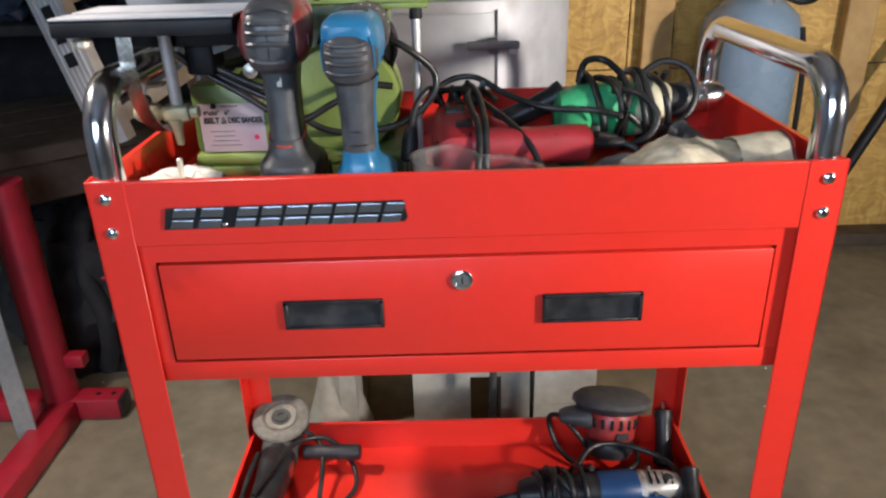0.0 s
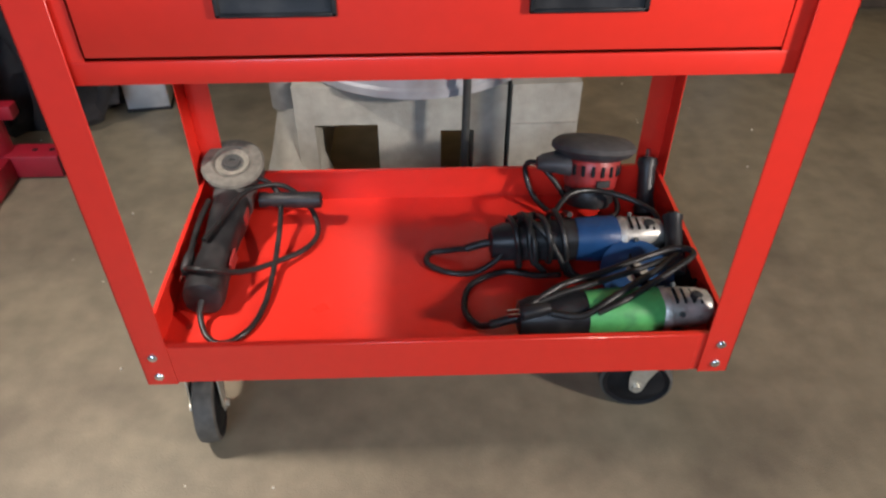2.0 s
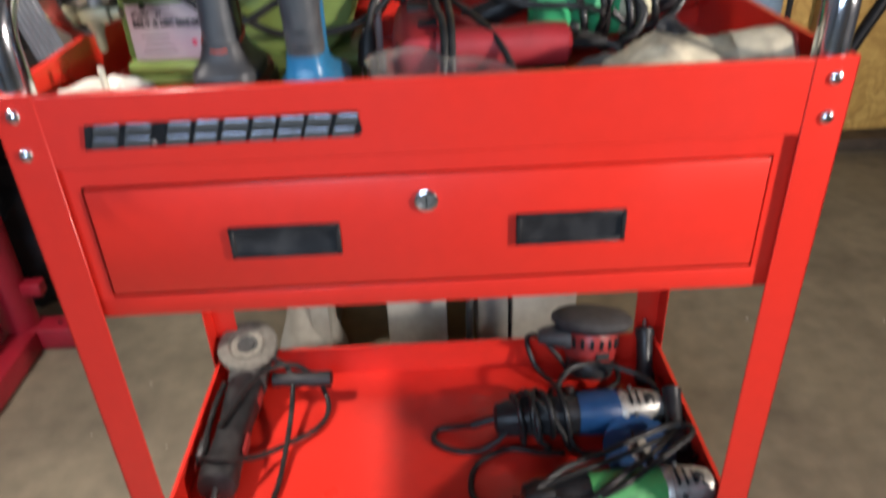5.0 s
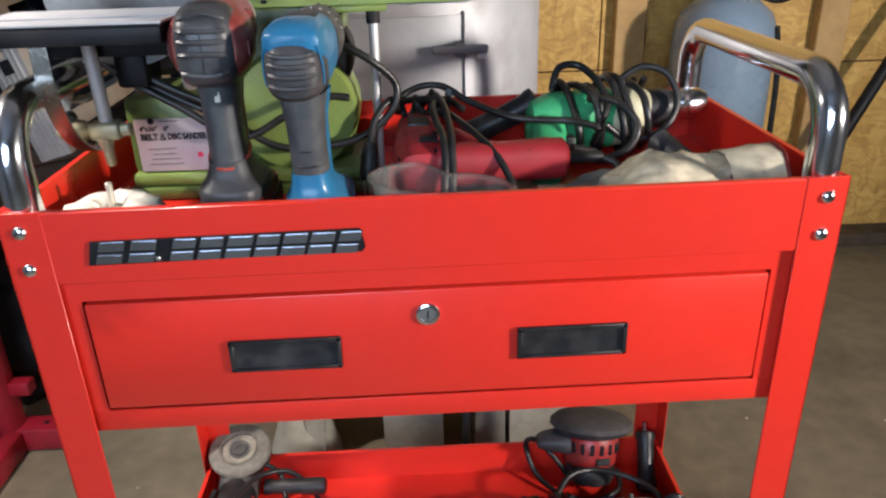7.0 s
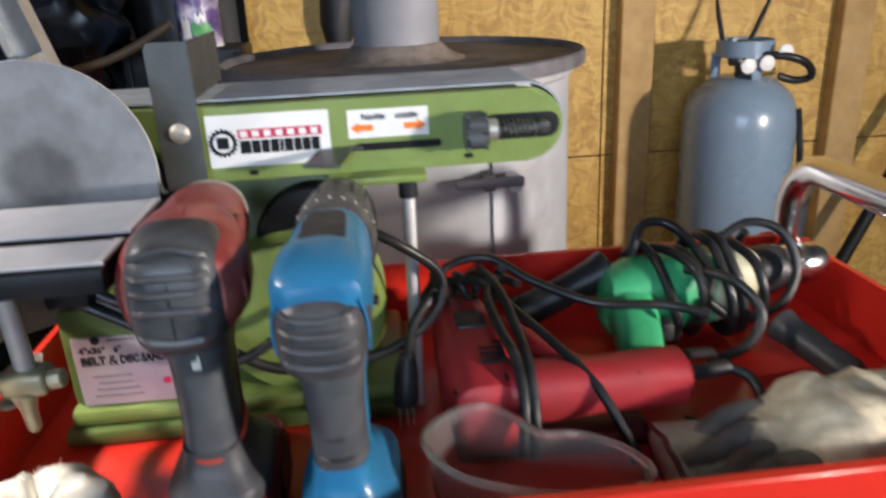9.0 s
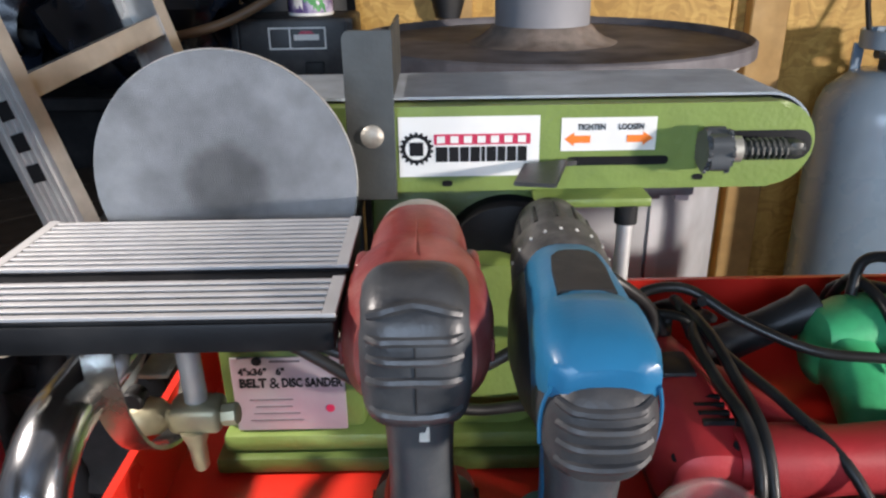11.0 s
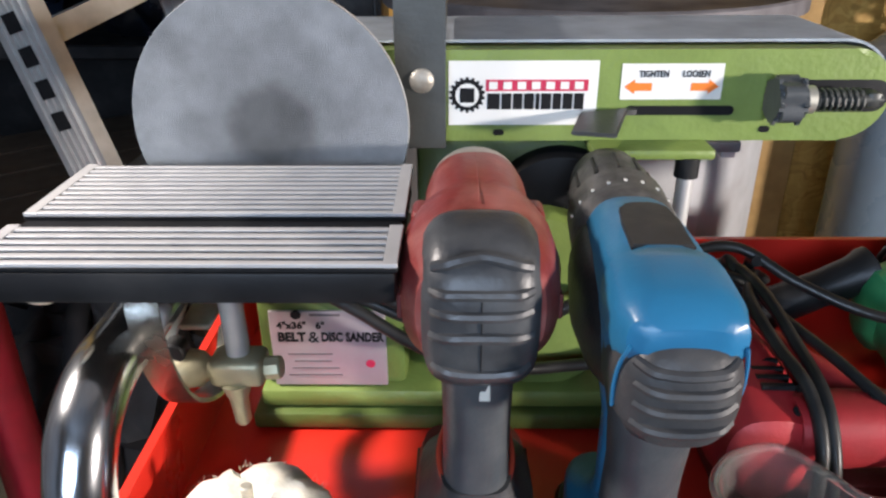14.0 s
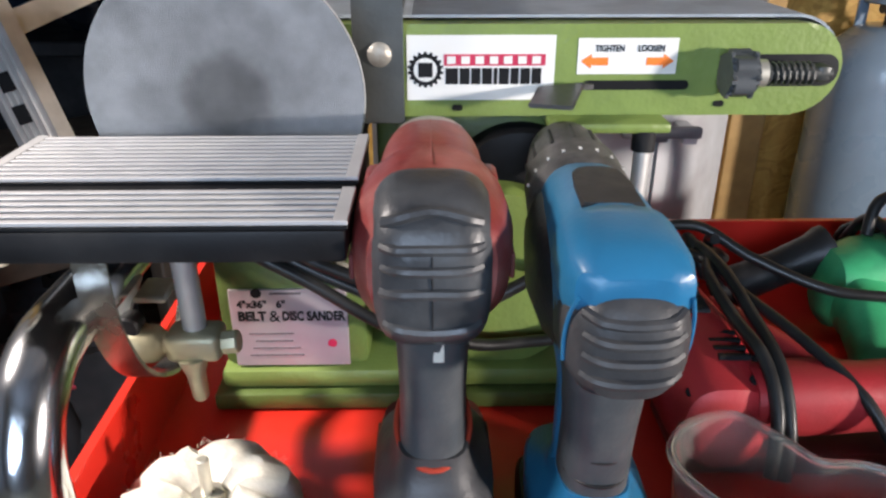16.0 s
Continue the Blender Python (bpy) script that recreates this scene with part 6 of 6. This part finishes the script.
poker = thing_at("poker", "thin dark steel poker leaning on the stove", "poker", (0.055, 0.56, 0))
part("shaft", rod((0.06, 0.535, 0.0), (0.07, 0.548, 0.62), 0.0075, n=12), DARKSTEEL, poker)


# ---- gas tank by the wall ----
def tank():
    cx, cy, r = 0.84, 1.44, 0.136
    t = thing_at("gas_tank", "tall blue-grey painted gas cylinder with valves and a black hose", "gas cylinder", (cx, cy, 0))
    M = Matrix.Translation((cx, cy, 0))
    part("shell", lathe([(r - 0.02, 0.0), (r - 0.012, 0.02), (r, 0.06), (r, 0.7), (r - 0.004, 0.735), (r - 0.018, 0.77), (r - 0.05, 0.798), (0.07, 0.812), (0.03, 0.815)], 56, M), TANK, t, "blue-grey painted steel shell")
    collar = part("collar", lathe([(0.065, 0.862), (0.068, 0.864), (0.068, 0.9), (0.065, 0.902), (0.062, 0.9), (0.062, 0.864)], 40, M), TANK, t)
    for a in (30, 150, 270):
        x, y = cx + 0.065 * math.cos(radians(a)), cy + 0.065 * math.sin(radians(a))
        part("collar_post", box(x - 0.012, x + 0.012, y - 0.004, y + 0.004, 0.795, 0.87, 0.002), TANK, collar)
    valve = part("valve_body", join(rod((cx, cy, 0.81), (cx, cy, 0.9), 0.02, n=16), rod((cx - 0.05, cy - 0.03, 0.855), (cx + 0.05, cy - 0.03, 0.855), 0.012, n=14)), DARKSTEEL, t)
    for dx, dz in ((-0.03, 0.848), (0.015, 0.852), (0.058, 0.876)):
        part("valve_knob", lathe([(0.008, 0), (0.017, 0.003), (0.018, 0.01), (0.01, 0.014)], 18, towards((cx + dx, cy - 0.075, dz), (cx + dx, cy - 1, dz))), WHITE, valve)
    part("brass_fitting", rod((cx + 0.005, cy - 0.06, 0.828), (cx + 0.045, cy - 0.065, 0.83), 0.009, n=8), BRASS, valve)
    part("hose", tube([(cx + 0.0, cy - 0.05, 0.868), (cx + 0.06, cy - 0.09, 0.866), (cx + 0.11, cy - 0.09, 0.846), (cx + 0.135, cy - 0.07, 0.815), (cx + 0.11, cy - 0.05, 0.803), (cx + 0.07, cy - 0.04, 0.815)], 0.0095, 14), CORD, t, "thick black hose loop")
    part("hose", tube([(cx + 0.105, cy - 0.085, 0.74), (cx + 0.128, cy - 0.08, 0.6), (cx + 0.137, cy - 0.07, 0.4), (cx + 0.128, cy - 0.09, 0.2), (cx + 0.1, cy - 0.15, 0.012)], 0.008, 12), CORD, t)
    handle = part("carry_handle", tube([(cx - 0.055, cy, 0.885), (cx - 0.075, cy, 0.965), (cx - 0.085, cy, 1.018), (cx, cy, 1.018), (cx + 0.06, cy, 1.018), (cx + 0.04, cy, 0.965), (cx + 0.005, cy, 0.885)], 0.006, 10, smooth=False), BLACKPAINT, t, "black wire carrying handle")
    part("grip", rod((cx - 0.09, cy, 1.019), (cx + 0.068, cy, 1.019), 0.0105, n=16, edge=0.002), BLACKPAINT, handle)


BRASS = mat("brass", (0.5, 0.34, 0.12), 0.3, 1.0, bump=0.05)
tank()
bar = thing_at("leaning_bar", "long black steel bar leaning on the wall", "steel bar", (1.03, 1.42, 0))
part("shaft", rod((1.03, 1.42, 0.005), (1.86, 1.59, 1.56), 0.018, n=16, edge=0.002), BLACKPAINT, bar)


# ---- clutter on the other side ----
def ladder():
    l = thing_at("aluminium_ladder", "folded aluminium stepladder leaning over a bench", "ladder", (-0.7, 0.9, 0.62))
    A, U, V = Vector((-0.762, 0.79, 0.857)), Vector((-0.3, 0.06, 1.0)).normalized(), Vector((0.1, 0.34, 0.06))
    across = V.normalized()
    out = U.cross(across).normalized()
    for k in (0, 1):
        base = A + V * k
        m = Matrix((( *across, 0), (*out, 0), (*U, 0), (0, 0, 0, 1))).transposed()
        m.translation = base
        web = box(-0.0015, 0.0015, -0.04, 0.04, -0.24, 0.95)
        rail = part("rail", moved(web, m), LADDERALU, l, "ribbed aluminium side rail", smooth=False)
        for y in (-0.04, 0.037):
            part("flange", moved(box(-0.025 if k else 0.0015, -0.0015 if k else 0.025, y, y + 0.003, -0.24, 0.95), m), LADDERALU, rail, smooth=False)
        for y in (-0.026, -0.013, 0.0, 0.013, 0.026):
            ridge = box(-0.0045, -0.0014, y - 0.0018, y + 0.0018, -0.24, 0.95) if not k else box(0.0014, 0.0045, y - 0.0018, y + 0.0018, -0.24, 0.95)
            part("ridge", moved(ridge, m), LADDERALU, rail, smooth=False)
        if k == 0:
            for j in range(6):
                z = -0.075 + 0.046 * j
                part("dark_mark", moved(box(-0.0056, -0.0036, -0.013, 0.013, z, z + 0.026), m), INK, rail, smooth=False)
    m = Matrix((( *across, 0), (*out, 0), (*U, 0), (0, 0, 0, 1))).transposed()
    m.translation = A
    for z in (-0.18, 0.06, 0.3, 0.54, 0.78):
        tread = box(0.003, V.length - 0.003, -0.036, 0.036, z, z + 0.003)
        join(tread, box(0.003, V.length - 0.003, -0.036, -0.033, z - 0.03, z), box(0.003, V.length - 0.003, 0.033, 0.036, z - 0.03, z))
        part("tread", moved(tread, m), LADDERALU, l, "ribbed aluminium tread", smooth=False)


ladder()


def bench():
    b = thing("low_bench", "low bench of old brown boards with dark legs", "bench", (-1.02, 1.02, 0), (0, 0, 40))
    for k in range(4):
        part("board", box(-0.62, 0.42, -0.2 + 0.14 * k, -0.064 + 0.14 * k, 0.565, 0.603, 0.004, 1), BENCHWOOD, b)
    for x in (-0.5, 0.3):
        for y in (-0.14, 0.3):
            part("leg", box(x - 0.035, x + 0.035, y - 0.035, y + 0.035, 0, 0.565, 0.004, 1), BENCHWOOD, b)
    part("apron", box(-0.6, 0.4, -0.17, -0.14, 0.47, 0.565, 0.003, 1), BENCHWOOD, b)


bench()


def back_table():
    t = thing_at("back_table", "dark painted work table against the wall", "work table", (-0.95, 1.42, 0))
    part("top", box(-1.75, -0.3, 1.28, 1.6, 0.78, 0.81, 0.004, 1), BLACKPAINT, t)
    for x in (-1.68, -0.37):
        for y in (1.32, 1.56):
            part("leg", box(x - 0.03, x + 0.03, y - 0.03, y + 0.03, 0, 0.78, 0.003, 1), BLACKPAINT, t)
    part("panel", box(-1.7, -0.35, 1.57, 1.59, 0.1, 0.78), BLACKPAINT, t, smooth=False)


back_table()
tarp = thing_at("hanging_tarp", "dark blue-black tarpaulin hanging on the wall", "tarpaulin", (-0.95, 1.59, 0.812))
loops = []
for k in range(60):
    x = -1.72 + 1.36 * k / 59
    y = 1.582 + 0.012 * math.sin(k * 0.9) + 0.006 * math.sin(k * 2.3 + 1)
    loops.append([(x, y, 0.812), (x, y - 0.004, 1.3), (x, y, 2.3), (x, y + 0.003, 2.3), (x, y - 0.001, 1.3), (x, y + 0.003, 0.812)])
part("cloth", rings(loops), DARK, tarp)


def bin_bag(name, label, at, size, seed, kind_of="bag", skin_of=None):
    b = thing(name, label, kind_of, at)
    bm = bmesh.new()
    bmesh.ops.create_icosphere(bm, subdivisions=4, radius=1)
    for v in bm.verts:
        p = v.co.copy()
        ridged = abs(noise.noise(p * 2.2 + Vector((seed, 0, 0)))) * 0.45 + abs(noise.noise(p * 5 + Vector((0, seed, 0)))) * 0.2
        v.co = p * (1.08 - ridged)
        v.co = Vector((v.co.x * size[0], v.co.y * size[1], max(v.co.z, -0.75) * size[2] + 0.75 * size[2]))
    part("cover" if skin_of else "bag_skin", bm, skin_of or GLOSSBLACK, b)
    if skin_of:
        # invented folds that run down over the heap
        for k, a in enumerate((200, 245, 285, 330)):
            pts = []
            for j in range(6):
                e = radians(78 - 24 * j)
                w = radians(a + 5 * math.sin(j * 1.7 + k))
                r = 0.93 - 0.05 * abs(math.sin(k + j))
                pts.append((r * math.cos(e) * math.cos(w) * size[0], r * math.cos(e) * math.sin(w) * size[1], max(0.03, (r * math.sin(e) + 0.75) * size[2])))
            part("fold", tube(pts, 0.022, 10, 5), skin_of, b)


GLOSSBLACK = mat("black_polythene", (0.005, 0.006, 0.009), 0.25, vary=0.2, size=15, bump=0.1, second=(0.03, 0.05, 0.09), patch=9, mix=0.6)
CLOTH = mat("dark_heap_cover", (0.009, 0.009, 0.01), 0.9, vary=0.3, size=40, fine=500, bump=0.4, second=(0.02, 0.017, 0.017), patch=9, mix=0.8)
bin_bag("black_bag", "full glossy black plastic bag on the work table", (-0.8, 1.42, 0.811), (0.22, 0.13, 0.22), 2.0)
bin_bag("black_bag", "full glossy black plastic bag on the work table", (-1.25, 1.42, 0.811), (0.26, 0.13, 0.24), 5.0)
# matte dark mass added in place of clutter not modelled piece by piece
bin_bag("cloth_heap", "dark heap standing in for clutter on the floor below the bench", (-0.9, 0.99, 0), (0.24, 0.18, 0.25), 8.0, "cloth heap", CLOTH)
STICKWOOD = mat("handle_wood", (0.16, 0.095, 0.05), 0.5, vary=0.15, size=40, bump=0.15, second=(0.09, 0.05, 0.03), patch=20, mix=0.6)
stick = thing_at("wooden_handle", "brown wooden tool handle lying across the bags", "tool handle", (-0.54, 1.27, 0.935))
part("shaft", tube([(-0.72, 1.278, 0.92), (-0.61, 1.27, 0.945), (-0.54, 1.27, 0.972), (-0.465, 1.272, 1.012)], 0.0095, 12, 5), STICKWOOD, stick)
cable = thing_at("thin_cable", "thin black cable stapled beside a wall stud", "cable", (0.68, 1.64, 0.66))
part("wire", tube([(0.676, 1.643, 1.9), (0.671, 1.642, 1.4), (0.673, 1.643, 1.04), (0.668, 1.642, 0.9), (0.682, 1.643, 0.76), (0.686, 1.643, 0.66)], 0.0028, 8, 5), CORD, cable)


def charger():
    c = thing_at("black_case", "black plastic machine case with a pale framed label", "machine case", (-0.467, 1.4, 0.811))
    case = part("case", box(-0.597, -0.342, 1.34, 1.5, 0.811, 0.954, 0.008), BLACK, c)
    x0, x1, z0, z1 = -0.518, -0.4, 0.891, 0.935
    part("label_frame", join(box(x0, x1, 1.3375, 1.34, z1 - 0.003, z1), box(x0, x1, 1.3375, 1.34, z0, z0 + 0.003), box(x0, x0 + 0.003, 1.3375, 1.34, z0 + 0.003, z1 - 0.003), box(x1 - 0.003, x1, 1.3375, 1.34, z0 + 0.003, z1 - 0.003), box(x0 + 0.042, x0 + 0.045, 1.3375, 1.34, z0 + 0.003, z1 - 0.003)), WHITE, case, "pale frame", smooth=False)
    part("label_patch", box(-0.466, -0.414, 1.337, 1.34, 0.909, 0.921, 0.001, 1), WHITE, case, smooth=False)
    part("label_stripe", slab([(-0.457, 0.9215), (-0.423, 0.9215), (-0.43, 0.9275), (-0.45, 0.9275)], "y", 1.337, 1.34), INKRED, case, smooth=False)
    part("yellow_tab", box(-0.567, -0.541, 1.336, 1.34, 0.861, 0.881, 0.001, 1), LIMEYELLOW, case, "yellow-green tab")
    part("latch", box(-0.447, -0.407, 1.334, 1.341, 0.835, 0.865, 0.003), BLACKPAINT, case)
    for x in (-0.585, -0.36):
        part("case_rib", box(x, x + 0.008, 1.336, 1.3405, 0.82, 0.945, 0.002, 1), BLACK, case)


LIMEYELLOW = mat("lime_yellow", (0.5, 0.6, 0.02), 0.4, bump=0.02)
charger()


def spray_can():
    cx, z0 = -0.436, 0.9545
    s = thing_at("spray_can", "purple and white printed spray can with a green patch", "spray can", (cx, 1.4, z0))
    M = Matrix.Translation((cx, 1.4, z0))
    part("can", lathe([(0.043, 0.0), (0.0465, 0.0035), (0.0465, 0.165), (0.04, 0.18), (0.025, 0.185)], 36, M), CANPRINT, s)
    part("base_ring", lathe([(0.044, 0.0), (0.0472, 0.001), (0.0472, 0.006), (0.0465, 0.0065)], 36, M), WHITE, s)
    part("cap", lathe([(0.03, 0.183), (0.033, 0.185), (0.033, 0.225), (0.028, 0.23)], 28, M), BLACK, s)
    # printed patches bent round the can
    def patch(a0, a1, h0, h1, mat_):
        rings_ = []
        for k in range(7):
            a = radians(a0 + (a1 - a0) * k / 6)
            w = 0.006 * math.sin(k * 1.9)
            rings_.append([(cx + r * math.cos(a), 1.4 + r * math.sin(a), z0 + h + w) for r, h in ((0.0464, h0), (0.0464, h1), (0.0469, h1), (0.0469, h0))])
        part("printed_patch", rings(rings_), mat_, s, smooth=False)
    patch(262, 312, 0.026, 0.052, LIME)
    patch(285, 318, 0.012, 0.026, LIME)
    patch(272, 296, 0.056, 0.07, WHITE)
    patch(232, 258, 0.018, 0.062, WHITE)


CANPRINT = mat("purple_print", (0.12, 0.08, 0.22), 0.3, vary=0.3, size=30, bump=0.02, second=(0.65, 0.6, 0.68), patch=26, mix=1.0)
spray_can()
cloth = thing_at("black_cloth", "black work clothes hanging on the wall", "hanging clothes", (-0.147, 1.6, 0.915))
part("cloth", crumpled(loft("z", [(0.915, -0.147, 1.61, 0.012, 0.012), (0.925, -0.147, 1.605, 0.026, 0.02), (0.97, -0.142, 1.6, 0.04, 0.03), (1.06, -0.139, 1.6, 0.044, 0.03), (1.25, -0.14, 1.61, 0.04, 0.025), (1.6, -0.15, 1.62, 0.02, 0.015)], 20), 0.01, 14, 2), DARK, cloth)


# ---- red lifting frame and steel on the floor ----
crane = thing_at("shop_crane", "dark red steel shop crane foot and mast", "shop crane", (-0.9, 0.72, 0))
part("foot_beam", box(-1.5, -0.776, 0.7, 0.755, 0.004, 0.056, 0.004), CRANERED, crane, "red square tube foot")
part("foot_cap", box(-0.776, -0.77, 0.703, 0.752, 0.007, 0.053, 0.002), BLACK, crane)
for x in (-0.83, -0.795):
    part("foot_hole", lathe([(0.006, 0), (0.006, 0.001), (0.002, 0.001)], 12, towards((x, 0.728, 0.0555), (x, 0.728, 1))), INK, crane)
part("mast", rod((-0.915, 0.728, 0.056), (-0.915, 0.728, 0.57), 0.038, n=28), CRANERED, crane, "round red mast")
part("stop_block", box(-0.882, -0.838, 0.712, 0.744, 0.135, 0.165, 0.004), CRANERED, crane, "small red stop block")
part("lever", rod((-0.84, 0.86, 0.29), (-0.72, 0.9, 0.255), 0.008, n=12), CRANERED, crane, "thin red lever")
part("cross_leg", box(-0.93, -0.87, 0.2, 0.7, 0.004, 0.056, 0.004), CRANERED, crane)
steel = thing_at("steel_angle", "grey steel angle iron standing on the floor", "steel angle", (-0.93, 0.6, 0))
part("angle", join(box(-0.955, -0.91, 0.6, 0.604, 0, 1.1, 0.001, 1), box(-0.955, -0.951, 0.604, 0.645, 0, 1.1, 0.001, 1)), GREYPAINT, steel)
can = thing_at("grey_tin", "square grey tin standing on the floor", "tin", (-0.68, 1.03, 0))
part("tin_body", moved(box(-0.05, 0.05, -0.04, 0.04, 0.0, 0.16, 0.004), pose(-0.68, 1.03, 0, 0, 0, 8)), ALU, can)
part("tin_base", moved(box(-0.052, 0.052, -0.042, 0.042, 0.0, 0.008, 0.002), pose(-0.68, 1.03, 0, 0, 0, 8)), BLACK, can)
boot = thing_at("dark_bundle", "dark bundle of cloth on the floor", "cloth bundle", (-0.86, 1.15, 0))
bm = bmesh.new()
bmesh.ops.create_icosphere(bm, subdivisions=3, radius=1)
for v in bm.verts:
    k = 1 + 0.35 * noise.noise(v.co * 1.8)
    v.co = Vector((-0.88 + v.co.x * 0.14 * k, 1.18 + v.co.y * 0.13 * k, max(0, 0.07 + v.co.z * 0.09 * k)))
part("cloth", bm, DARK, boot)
SPECK = mat("pale_chip", (0.55, 0.5, 0.4), 0.8, bump=0)
specks = bmesh.new()
rng = random.Random(8)
for _ in range(80):
    x, y, r = rng.uniform(-1.1, 1.1), rng.uniform(-0.35, 1.4), rng.uniform(0.001, 0.003)
    bmesh.ops.create_icosphere(specks, subdivisions=1, radius=r, matrix=Matrix.Translation((x, y, r * 0.5)))
ob = part("floor_specks", specks, SPECK, None, "small pale chips scattered on the concrete", False, "stuff")
tagged(ob, category="debris")
